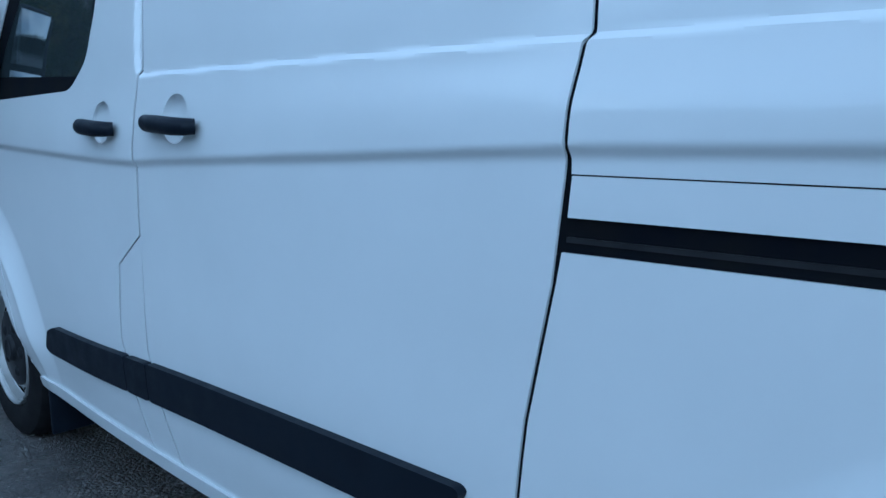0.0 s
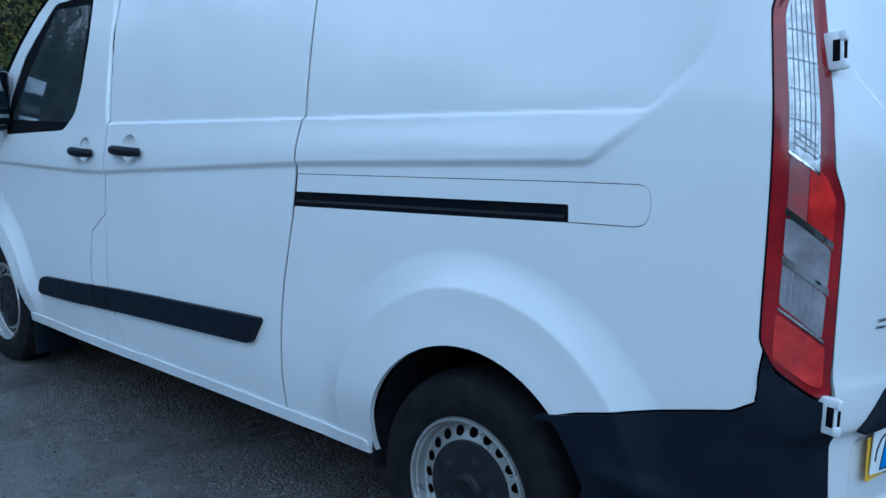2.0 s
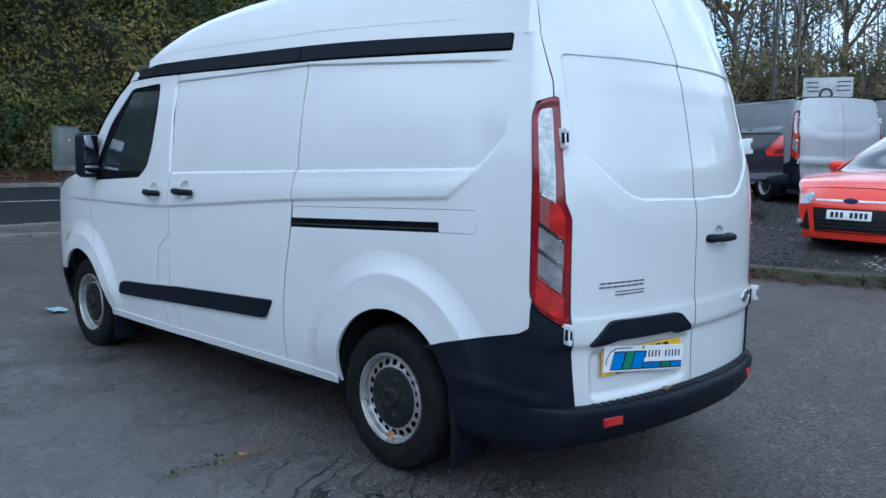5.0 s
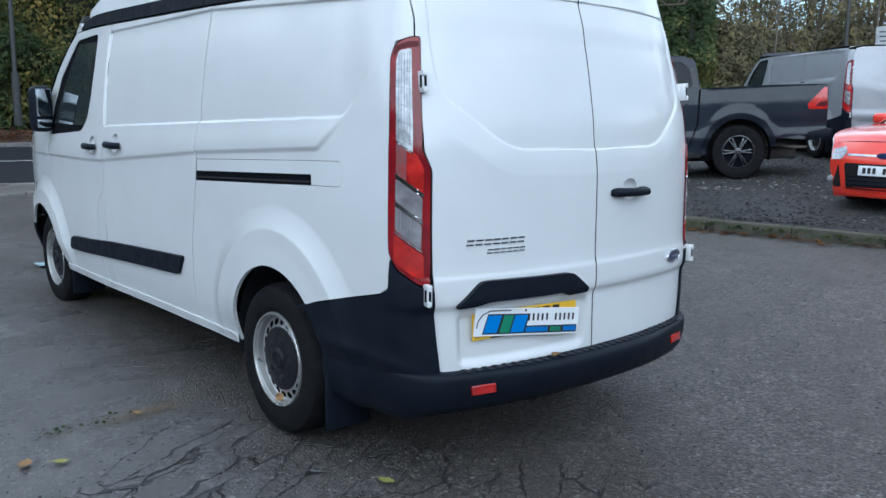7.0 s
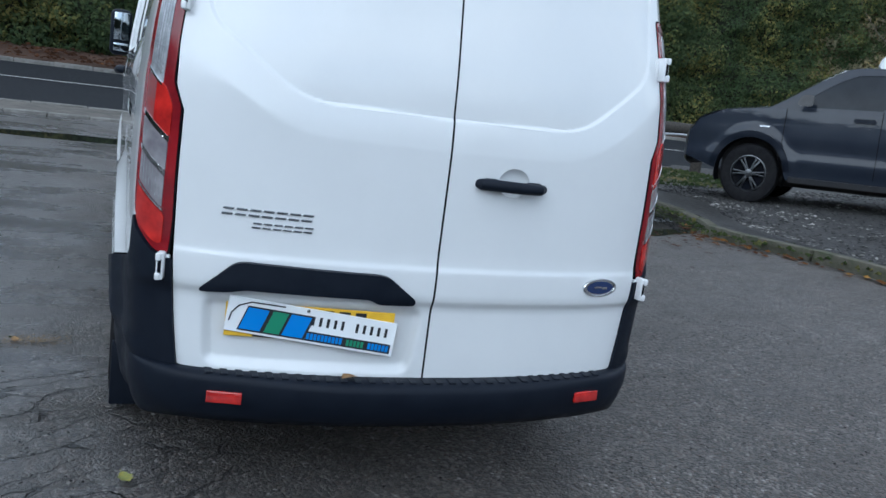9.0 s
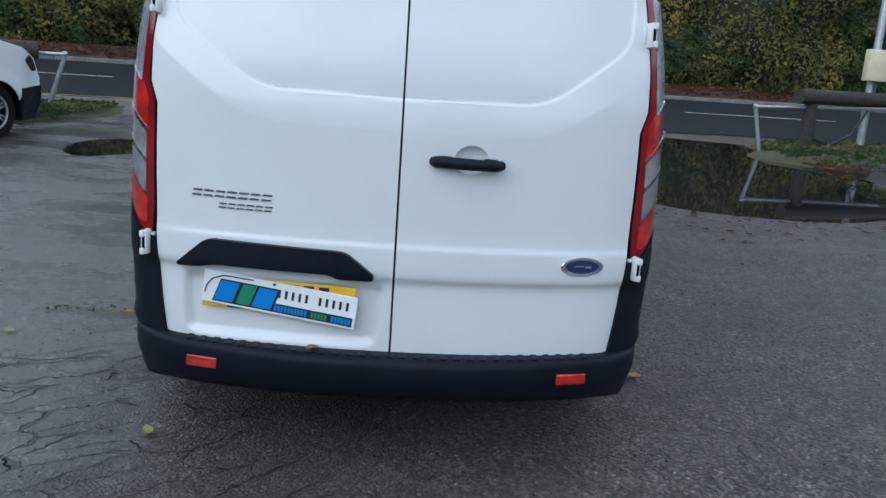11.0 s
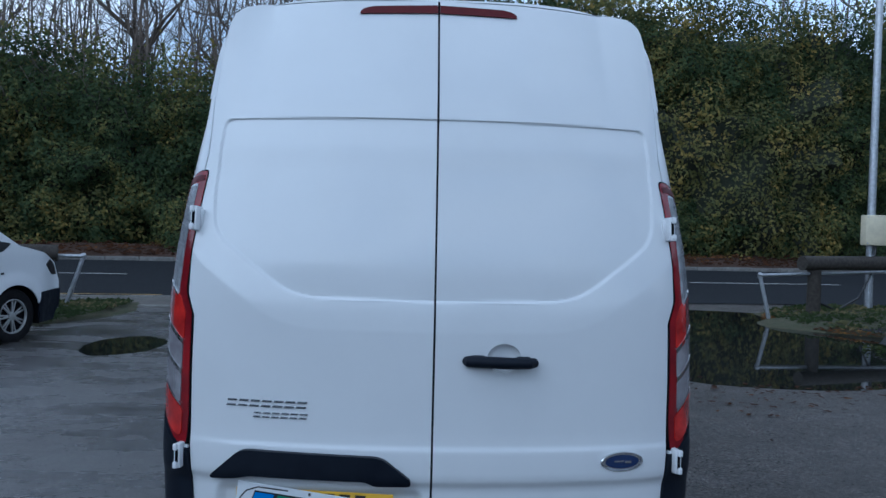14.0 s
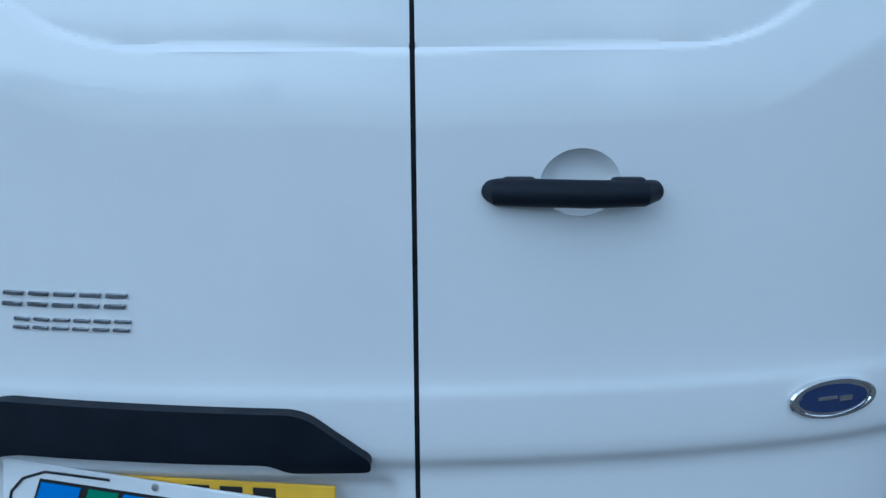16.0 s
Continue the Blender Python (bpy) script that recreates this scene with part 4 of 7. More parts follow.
            hg = join(box(0.008, 0.000, 0, 0.046, 0.022, 0.080, 0.005), box(0.030, -0.004, 0.029, 0.018, 0.015, 0.022, 0.004), box(0.030, -0.004, -0.029, 0.018, 0.015, 0.022, 0.004), box(-0.006, 0.014, 0, 0.018, 0.014, 0.062, 0.004))
            turn = pose(p[0], p[1], p[2], 0, -5 if z > 1 else 0, -14 if sgn < 0 else 14)
            hinge = part("hinge", move(hg if sgn < 0 else mirror_y(hg), turn), HINGE, v, "pale painted hinge")
            part("hinge_recess", move(join(box(0.0312, 0.0, 0, 0.003, 0.010, 0.044, 0.001), box(0.018, 0.0112 * sgn, 0, 0.016, 0.003, 0.044, 0.001)), turn), GAPDARK, hinge)
    if full:
        # rubber seal between the doors
        zs = np.linspace(0.468, 2.327, 90)
        seal = body(np.full(90, U_END), zs, -0.0010, 1.0)
        part("door_seal", grid(2, 90, lambda i, j: (seal[j][0], -0.0039 + 0.0078 * i, seal[j][2])), SEAL, v)

    def bump_side(nm, surf, fl):
        loop = [(0.235, 0.63), (0.245, 0.642), (0.36, 0.668), (0.487, 0.700), (0.72, 0.755), (0.770, 0.785), (0.787, 0.905), (0.807, 0.862), (0.887, 0.804), (0.931, 0.796), (u_of_y(0.784), 0.79), (u_of_y(0.774), 0.66), (u_of_y(0.765), 0.48), (u_of_y(0.765), 0.425), (0.37, 0.425)] + arc(-0.005, 0.37, 0.40, 8, 42)
        def ridged(u, z, o=0.0):
            d = (z - (0.535 - 0.10 * (u - 0.42)))
            return surf(u, z, o + 0.010 * np.exp(-(d / 0.03) ** 2) * sstep(0.34, 0.46, u) * sstep(0.92, 0.78, u))
        geo = panel([loop], ridged, 0.010, 0.03, 0.010)
        part(nm, flip(geo) if fl else geo, PLASTIC, v)
    bump_side("bumper_corner", body, True)
    bump_side("bumper_corner", body_right, False)
    # bumper bar: step and face
    prof = [(-0.02, 0.468), (0.03, 0.470), (0.066, 0.466), (0.078, 0.456), (0.082, 0.44), (0.078, 0.40), (0.060, 0.345), (0.02, 0.31), (-0.06, 0.30)]

    bar_u = [0.37 + 0.03 * k for k in range(13)] + [0.75 + (U_END - 0.75) * k / 40 for k in range(41)]
    bar_n = 2 * len(bar_u) - 1

    def bar(i, j):
        left = i < len(bar_u)
        u = bar_u[i] if left else bar_u[bar_n - 1 - i]
        o, z = prof[j]
        p, q = body(np.array([u]), np.array([0.44]), 0.0)[0], body(np.array([u]), np.array([0.44]), 1.0)[0]
        nrm = q - p
        k = smoothstep(0.72, 1.02, u)
        off = 0.013 * (1 - k) * (1.0 if j > 0 else 0.0) + o * k * (0.62 + 0.38 * smoothstep(1.05, 1.5, u))
        if j > 5:
            off = off * k + (0.013 - 0.016 * (j - 5)) * (1 - k)
        y = p[1] + nrm[1] * off
        return p[0] + nrm[0] * off, y if left else -y, z - 0.03 * (1 - k) * (j > 5)
    bum = part("rear_bumper", flip(grid(bar_n, len(prof), bar)), PLASTIC, v, "grained black plastic bumper with ribbed step", smooth=60)
    if full:
        for k in range(31):
            y = -0.66 + 1.32 * k / 30
            p = body(np.array([u_of_y(y)]), np.array([0.44]), 0.0)[0]
            part("step_rib", box(p[0] + 0.012 + 0.020 * smoothstep(0.75, 0.2, abs(y)), y, 0.470, 0.050, 0.022, 0.005, 0.002, 1), PLASTIC, bum)
    for y in (-0.613, 0.613):
        p = body(np.array([u_of_y(y)]), np.array([0.44]), 0.0)[0]
        part("reflector", move(box(0, 0, 0, 0.012, 0.105, 0.036, 0.003), pose(p[0] + 0.052, y, 0.402, 0, -8, 13 if y > 0 else -13)), LAMP_RED, bum, "red rear reflector")
    # wheels
    for x in (0.0, -3.35):
        for sgn in (-1, 1):
            wheel(v, x, sgn, full or sgn < 0)
            part("mudflap", box(x + 0.40, sgn * 0.83, 0.25, 0.015, 0.22, 0.24, 0.006), PLASTIC, v)
            part("arch_liner", grid(19, 3, lambda i, j: (x - 0.005 + 0.405 * math.cos(math.pi * (i / 18 * 1.14 - 0.07)), sgn * (0.92 - 0.16 * j), 0.37 + 0.405 * math.sin(math.pi * (i / 18 * 1.14 - 0.07)))), LINER, v)
    if full:
        van_details(v)
    return v


def roof_skin(a, b, o, crown, base_z, power):
    out = []
    for x, z in zip(a, b):
        z0, h = float(base_z(x)), float(crown(x) - base_z(x))
        w = float(side_plan(x) - side_tuck(z0))
        s = min(0.999, max(0.0, (z - z0) / h))
        y = w * (1 - s ** power) ** (1 / power) * (1 - 0.20 * (z - z0))
        out.append((x, -(y + o), z))
    return np.array(out)


def wheel(v, x, sgn, near):
    m = pose(x - 0.008, sgn * 0.945, 0.342, 90 if sgn < 0 else -90, 0, 0)
    n = 64 if near else 28
    tyre = lathe([(0.212, -0.205), (0.24, -0.212), (0.300, -0.212), (0.325, -0.20), (0.336, -0.18), (0.340, -0.15), (0.340, -0.06), (0.336, -0.035), (0.324, -0.012), (0.300, 0.0), (0.262, 0.004), (0.236, 0.0), (0.222, -0.006), (0.213, -0.014)], n, False)
    w = part("wheel", move(tyre, m), RUBBER, v, "black tyre on a silver steel rim")
    rim = lathe([(0.213, -0.19), (0.213, -0.010), (0.209, -0.001), (0.203, -0.002), (0.200, -0.008), (0.199, -0.014), (0.195, -0.017), (0.193, -0.030), (0.190, -0.042), (0.185, -0.046), (0.180, -0.046), (0.152, -0.035), (0.140, -0.032), (0.132, -0.037), (0.10, -0.043), (0.0, -0.043)], n, False)
    part("rim", move(rim, m), STEEL, w, "silver painted steel rim")
    if not near:
        return
    holes = []
    for k in range(20):
        a = 2 * math.pi * k / 20
        hole = lathe([(0.0142, -0.004), (0.0142, 0.0022)], 14)
        hole = ([Vector((p.x * 1.12, p.y, p.z)) for p in hole[0]], hole[1])
        holes.append(move(hole, pose(0.167 * math.cos(a), 0.167 * math.sin(a), -0.0400, 0, 0, math.degrees(a)) @ pose(0, 0, 0, 0, 23, 0)))
    for hole in holes:
        part("rim_hole", move(hole, m), HOLE, w)
    cap = lathe([(0.143, -0.038), (0.142, -0.026), (0.134, -0.022), (0.088, -0.020), (0.052, -0.016), (0.046, -0.006), (0.036, -0.002), (0.030, -0.006), (0.0, -0.006)], 48, False)
    bumps = [move(lathe([(0.026, -0.012), (0.022, 0.000), (0.012, 0.006), (0.0, 0.007)], 14, False), pose(0.086 * math.cos(2 * math.pi * k / 5), 0.086 * math.sin(2 * math.pi * k / 5), -0.019)) for k in range(5)]
    part("hub_cap", move(join(cap, *bumps), m), HUB, w, "black plastic hub cap")


def van_details(v):
    # side rubbing strip, in two lengths
    for loop in ([(-2.725, 0.535), (-2.69, 0.60), (-2.635, 0.622), (-2.142, 0.648), (-2.142, 0.548), (-2.695, 0.520)], [(-2.016, 0.655), (-0.955, 0.694), (-0.945, 0.684), (-1.0, 0.60), (-1.02, 0.590), (-2.016, 0.553)], [(-2.138, 0.648), (-2.020, 0.654), (-2.020, 0.553), (-2.138, 0.548)]):
        part("side_trim", flip(panel([rounded(loop, 0.012, 3)], body, 0.012, 0.03, 0.020)), PLASTIC, v, "grained black side moulding")
    # door handles
    for x, z, w in ((-2.200, 1.232, 0.172), (-1.830, 1.246, 0.205)):
        p = body(np.array([x]), np.array([z]), 0.0)[0]
        part("handle_dish", flip(dish(body, x, z + 0.012, 0.053 if w < 0.17 else 0.056, 0.053 if w < 0.17 else 0.056, 0.024)), PAINT, v)
        grip = tube([(-w / 2, -0.006, 0), (-w / 2 + 0.012, -0.028, 0.001), (-w / 2 + 0.04, -0.040, 0.001), (0.0, -0.046, 0.001), (w / 2 - 0.04, -0.042, -0.001), (w / 2 - 0.012, -0.030, -0.001), (w / 2, -0.006, -0.001)], [0.018, 0.020, 0.0205, 0.021, 0.021, 0.020, 0.018], 14)
        grip = [Vector((q.x, q.y * 0.85, q.z * 0.95)) for q in grip[0]], grip[1]
        part("door_handle", move(grip, Matrix.Translation(p)), PLASTIC, v, "black pull handle")
    # rear handle
    yr, zr = 0.212, 1.108
    p = body_right(np.array([u_of_y(yr)]), np.array([zr]), 0.0)[0]
    part("handle_dish", dish(body_right, u_of_y(0.224), 1.118, 0.056, 0.047, 0.022), PAINT, v)
    grip = tube([(0.006, -0.108, 0), (0.024, -0.102, 0.001), (0.032, -0.04, 0.001), (0.034, 0.02, 0.0), (0.026, 0.092, 0.0), (0.006, 0.108, 0)], [0.0155, 0.0182, 0.0188, 0.0188, 0.0175, 0.015], 14)
    lips = [box(0.018, k * 0.072, 0.011, 0.024, 0.046, 0.018, 0.006) for k in (-1, 1)]
    part("door_handle", move(join(grip, *lips), pose(p[0], p[1], p[2], 0, 0, -4)), PLASTIC, v, "black pull handle")
    # grab trim above the plate
    def on_rear(y, z, o=0.0):
        return body(np.array([u_of_y(y)]), np.array([z]), o)[0]
    trim = [(-0.702, 0.722), (-0.610, 0.806), (-0.585, 0.812), (-0.175, 0.804), (-0.150, 0.797), (-0.064, 0.732), (-0.066, 0.712), (-0.180, 0.711), (-0.205, 0.727), (-0.570, 0.730), (-0.625, 0.718), (-0.697, 0.712)]
    us = [(u_of_y(y), z) for y, z in trim]

    def rear_flat(u, vv, o=0.0):
        return body(u, vv, o, 0.0)
    part("plate_trim", flip(panel([rounded(us, 0.012, 3)], rear_flat, 0.010, 0.05, 0.022)), PLASTIC, v, "black moulding over the plate")
    # badges: plain blocks for each letter
    for z0, hgt, y0, y1, n in ((0.956, 0.019, -0.660, -0.396, 7), (0.920, 0.015, -0.572, -0.394, 6)):
        step = (y1 - y0) / n
        for k in range(n):
            y = y0 + step * (k + 0.5)
            q = on_rear(y, z0, 0.002)
            turn = pose(q[0], q[1], z0, 0, 0, -14 if y < -0.5 else -8)
            w = step * 0.84
            slant = Matrix(((1, 0, 0, 0), (0, 1, 0.25, 0), (0, 0, 1, 0), (0, 0, 0, 1)))
            bars = [box(0, 0, k2 * hgt * 0.42, 0.004, w, hgt * 0.34, 0.001, 1) for k2 in (-1, 1)]
            part("badge_bar", move(move(join(*bars), slant), turn), BADGE, v)
    q = body_right(np.array([u_of_y(0.620)]), np.array([0.784]), 0.0)[0]
    oval = [Vector((p2.x * 0.076, p2.y * 0.032, p2.z)) for p2 in lathe([(1.0, -0.004), (1.0, 0.003), (0.96, 0.006), (0.86, 0.006), (0.84, 0.003), (0.0, 0.003)], 48, False)[0]], lathe([(1.0, 0)] * 6, 48, False)[1]
    turn = pose(q[0], q[1], q[2], 0, 0, 13) @ Matrix(((0, 0, 1, 0), (1, 0, 0, 0), (0, 1, 0, 0), (0, 0, 0, 1)))
    badge = part("oval_badge", move(oval, turn), CHROME, v, "chrome oval badge with blue field")
    field = [Vector((p2.x * 0.060, p2.y * 0.0225, p2.z)) for p2 in lathe([(1.0, 0.003), (0.98, 0.0045), (0.0, 0.0052)], 40, False)[0]], lathe([(1.0, 0)] * 3, 40, False)[1]
    part("badge_field", move(field, turn), NAVY, badge)
    part("badge_mark", move(join(box(-0.012, 0.002, 0.0055, 0.034, 0.005, 0.001), box(0.02, -0.001, 0.0055, 0.022, 0.008, 0.001)), turn), CHROME, badge)
    # plates: yellow one with a white dealer's plate across it
    def plate_geo(w, h, t=0.006):
        return box(0, 0, 0, t, w, h, 0.002, 1)
    xq = on_rear(-0.36, 0.60)[0] + 0.012
    yaw = -8.0
    ym = pose(xq, -0.371, 0.630, 0, -2, yaw)
    yp = part("number_plate", move(plate_geo(0.51, 0.105), ym), YELLOW, v, "yellow number plate, mostly covered")
    marks = [box(0.0036, 0.05 + 0.05 * k, 0.030, 0.001, 0.034, 0.030) for k in range(3)] + [box(0.0036, -0.05, -0.046, 0.001, 0.24, 0.010)]
    for mark in marks:
        part("plate_mark", move(mark, ym), INK, yp)
    wm = pose(xq + 0.010, -0.368, 0.625, -5.8, -2, yaw)
    wp = part("dealer_plate", move(plate_geo(0.515, 0.108), wm), WHITEPLATE, v, "white dealer plate hung askew")
    x0 = 0.0038
    sh = Matrix(((1, 0, 0, 0), (0, 1, 0.28, 0), (0, 0, 1, 0), (0, 0, 0, 1)))
    for yy, ww, material in ((-0.172, 0.066, BLUE), (-0.106, 0.050, GREEN), (-0.044, 0.066, BLUE)):
        part("logo_outline", move(move(box(x0 - 0.0002, yy + 0.002, -0.007, 0.001, ww + 0.008, 0.078, 0), sh), wm), INK, wp, "dark outline of a logo block")
        part("logo_block", move(move(box(x0 + 0.0006, yy, -0.007, 0.001, ww - 0.004, 0.068), sh), wm), material, wp, "slanted logo block")
    part("logo_swoosh", move(tube([(x0, -0.247, -0.022), (x0, -0.243, 0.004), (x0, -0.225, 0.028), (x0, -0.19, 0.044), (x0, -0.09, 0.046)], 0.0022, 6), wm), INK, wp)
    part("print_band", move(box(x0, 0.116, -0.031, 0.001, 0.265, 0.030), wm), INK, wp, "dark printed band")
    for k in range(23):
        if k in (10, 16):
            continue
        part("print_bar", move(box(x0 + 0.0008, -0.008 + 0.0112 * k, -0.031, 0.001, 0.0085, 0.019), wm), GREEN if 10 < k < 16 else BLUE, wp)
    digits = []
    for k in range(11):
        if k == 5:
            continue
        y = 0.0226 * k
        digits.append(box(x0, y, 0.018, 0.001, 0.0085, 0.028))
    for d in digits:
        part("print_digit", move(d, wm), INK, wp)
    part("plate_screw", move(lathe([(0.006, 0), (0.005, 0.003), (0, 0.004)], 10, False), wm @ pose(x0, -0.02, 0.046, 0, 90, 0)), CHROME, wp)
    # brake light
    bl = [(u_at(0.285, 2.27), 2.272), (u_at(0.262, 2.29), 2.294), (u_at(0.23, 2.30), 2.303), (U_END - 0.004, 2.312), (U_END - 0.004, 2.280)]
    for surf, fl in ((body, True), (body_right, False)):
        geo = panel([bl], surf, 0.012, 0.02, 0.008)
        part("brake_light", flip(geo) if fl else geo, LAMP_DARK, v, "dark red high-level brake light")
    # a leaf lying on the step
    part("stray_leaf", move(([(0, 0, 0), (0.03, 0.012, 0.01), (0.055, 0.0, 0.004), (0.03, -0.018, 0.012), (0.012, 0.022, 0.008), (0.04, 0.028, 0.002)], [(0, 3, 1), (1, 3, 2), (0, 1, 4), (1, 2, 5), (1, 5, 4)]), pose(1.035, -0.272, 0.478, 0, 0, 100)), DRYLEAF, v, "dry yellow leaf on the step")
    part("stray_leaf", move(([(0, 0, 0), (0.026, 0.012, 0.012), (0.05, 0.0, 0.004), (0.028, -0.018, 0.016), (0.010, 0.02, 0.02), (0.036, 0.026, 0.012)], [(0, 3, 1), (1, 3, 2), (0, 1, 4), (1, 2, 5), (1, 5, 4)]), pose(-0.035, -0.935, 0.158, 40, 10, 20)), DRYLEAF, v, "brown leaf caught in the wheel rim")
    # mirror
    mp = pose(-3.04, -1.045, 1.432, 0, 0, 4)
    shell = box(-0.04, 0, 0, 0.13, 0.140, 0.315, 0.045, 4)
    mir = part("door_mirror", move(shell, mp), PLASTIC, v, "black twin-glass door mirror")
    part("mirror_glass", move(box(0.026, 0, 0.042, 0.006, 0.098, 0.186, 0.02, 3), mp), MIRROR, mir)
    part("mirror_glass", move(box(0.026, 0, -0.100, 0.006, 0.098, 0.056, 0.018, 3), mp), MIRROR, mir)
    part("mirror_arm", move(join(tube([(-0.04, 0.08, -0.14), (-0.06, 0.16, -0.17), (-0.06, 0.22, -0.19)], [0.045, 0.05, 0.055], 12), box(-0.05, 0.20, -0.11, 0.13, 0.03, 0.2, 0.012)), mp), PLASTIC, mir)
    # seat seen through the side window, tow eye under the bumper
    part("seat_back", box(-2.42, -0.42, 1.35, 0.16, 0.46, 0.75, 0.07, 3), GAPDARK, v)
    part("tow_eye", move(lathe([(0.012, -0.006), (0.022, -0.006), (0.024, 0), (0.022, 0.006), (0.012, 0.006), (0.012, -0.006)], 18, False), pose(0.93, -0.27, 0.285, 0, 90, 0)), UNDER, v)
    part("tow_bracket", box(0.90, -0.27, 0.33, 0.05, 0.04, 0.08, 0.01), UNDER, v)


delivery_van = van("delivery_van", "white high-roof panel van parked on wet asphalt", True, PAINT, 0.005, True)


# ---- ground, road and kerbs ----
def terrain(x, y):
    """Height of the car park and the road beyond it."""
    t = -(x + 0.11 * y)
    z = 0.0068 * min(max(t, 0), 12.9) + 0.047 * min(max(t - 12.9, 0), 8.4)
    ramp = 0.18 * smoothstep(0.8, 6.0, y) * smoothstep(-6.0, -2.6, x)
    def basin(cx, cy, rx, ry, deep):
        return deep * math.exp(-((((x - cx) / rx) ** 2 + ((y - cy) / ry) ** 2) ** 2))
    return z + ramp - basin(-8.6, 4.35, 4.7, 1.75, 0.10) - basin(-11.4, 5.2, 1.5, 2.0, 0.05) - basin(-9.5, 6.3, 3.0, 1.0, 0.06) - basin(-6.75, -3.5, 0.95, 0.5, 0.045) - basin(-8.6, -1.7, 0.4, 1.3, 0.05)


def plot_z(x, y):
    """Height of the raised gravel plot."""
    return 0.29 * smoothstep(-9.5, -4.5, x) + 0.12 * (1 - smoothstep(-9.5, -4.5, x)) + 0.062 * min(max(0, y - 5.8), 8) * smoothstep(-12, -6, x)


def spread(a, b, fine0, fine1, step, far):
    inner = list(np.arange(fine0, fine1 + 1e-6, step))
    return [a] + [-f for f in far[::-1] if -f < fine0 - 1] + inner + [f for f in far if f > fine1 + 1] + [b]


gx = spread(-1500, 1500, -24.0, 8.0, 0.2, [12, 18, 26, 32, 45, 70, 120, 300, 600])
gy = spread(-1500, 1500, -12.0, 12.0, 0.2, [15, 20, 26, 32, 45, 70, 120, 300, 600])
tagged(link("ground", grid(len(gx), len(gy), lambda i, j: (gx[i], gy[j], terrain(gx[i], gy[j]) + (0.010 * noise.noise((gx[i] * 0.6, gy[j] * 0.6, 0)) + 0.006 * noise.noise((gx[i] * 2.1, gy[j] * 2.1, 7))) * (1 if abs(gx[i]) < 30 else 0))), ASPHALT),
       "worn wet dark asphalt of a car park", "ground", kind="structure")


def edge_x(y, t):
    return -t - 0.11 * y


def strip(name, t0, t1, dz, material, label, category, y0=-70, y1=80, n=150, m=5, kind="structure"):
    ob = link(name, grid(n, m, lambda i, j: (edge_x(y0 + (y1 - y0) * i / (n - 1), t0 + (t1 - t0) * j / (m - 1)), y0 + (y1 - y0) * i / (n - 1),
                                                terrain(edge_x(y0 + (y1 - y0) * i / (n - 1), t0 + (t1 - t0) * j / (m - 1)), y0 + (y1 - y0) * i / (n - 1)) + dz)), material)
    return tagged(ob, label, category, kind=kind)


strip("road", 12.9, 20.4, 0.016, ROADMAT, "smooth dark road with damp sheen", "road", m=9)
PAVING = mat("worn_crossing", (0.13, 0.12, 0.105), rough=0.75, second=(0.07, 0.066, 0.06), scale=5, bump=0.006, bump_scale=30, coarse=0.15, coarse_scale=1.6)
strip("footway", 11.2, 12.86, 0.02, PAVING, "muddy worn footway crossing by the road", "pavement", -6.0, 1.2, 30, 5)
bank_rise = [0.08, 0.10, 0.15, 0.22, 0.30, 0.40]
tagged(link("leaf_bank", grid(150, 6, lambda i, j: (edge_x(-70 + i, 20.55 + 0.55 * j), -70 + i, terrain(edge_x(-70 + i, 20.5), -70 + i) + bank_rise[j] + 0.10 * noise.noise((i * 0.7, j * 0.8, 3)) * (j > 0))), LITTER),
       "bank of fallen brown leaves", "bank", kind="structure")


def marking(name, pts, width, material, label, dz=0.022):
    geo = []
    for (x0, y0), (x1, y1) in zip(pts, pts[1:]):
        d = Vector((x1 - x0, y1 - y0, 0)).normalized()
        s = Vector((-d.y, d.x, 0)) * width / 2
        n = 8
        geo.append(grid(n, 2, lambda i, j: (x0 + (x1 - x0) * i / (n - 1) + s.x * (2 * j - 1), y0 + (y1 - y0) * i / (n - 1) + s.y * (2 * j - 1), terrain(x0 + (x1 - x0) * i / (n - 1), y0 + (y1 - y0) * i / (n - 1)) + dz)))
    return tagged(link(name, join(*geo), material), label, "road marking", kind="structure")


for k in range(-9, 9):
    y = 6.0 * k + 1.2
    marking("road_line", [(edge_x(y, 16.9), y), (edge_x(y + 4.2, 16.9), y + 4.2)], 0.13, LINE, "worn white line on the road")
marking("yellow_line", [(edge_x(-9, 13.25), -9), (edge_x(-4.8, 13.25), -4.8)], 0.09, YLINE, "worn yellow line at the road edge")


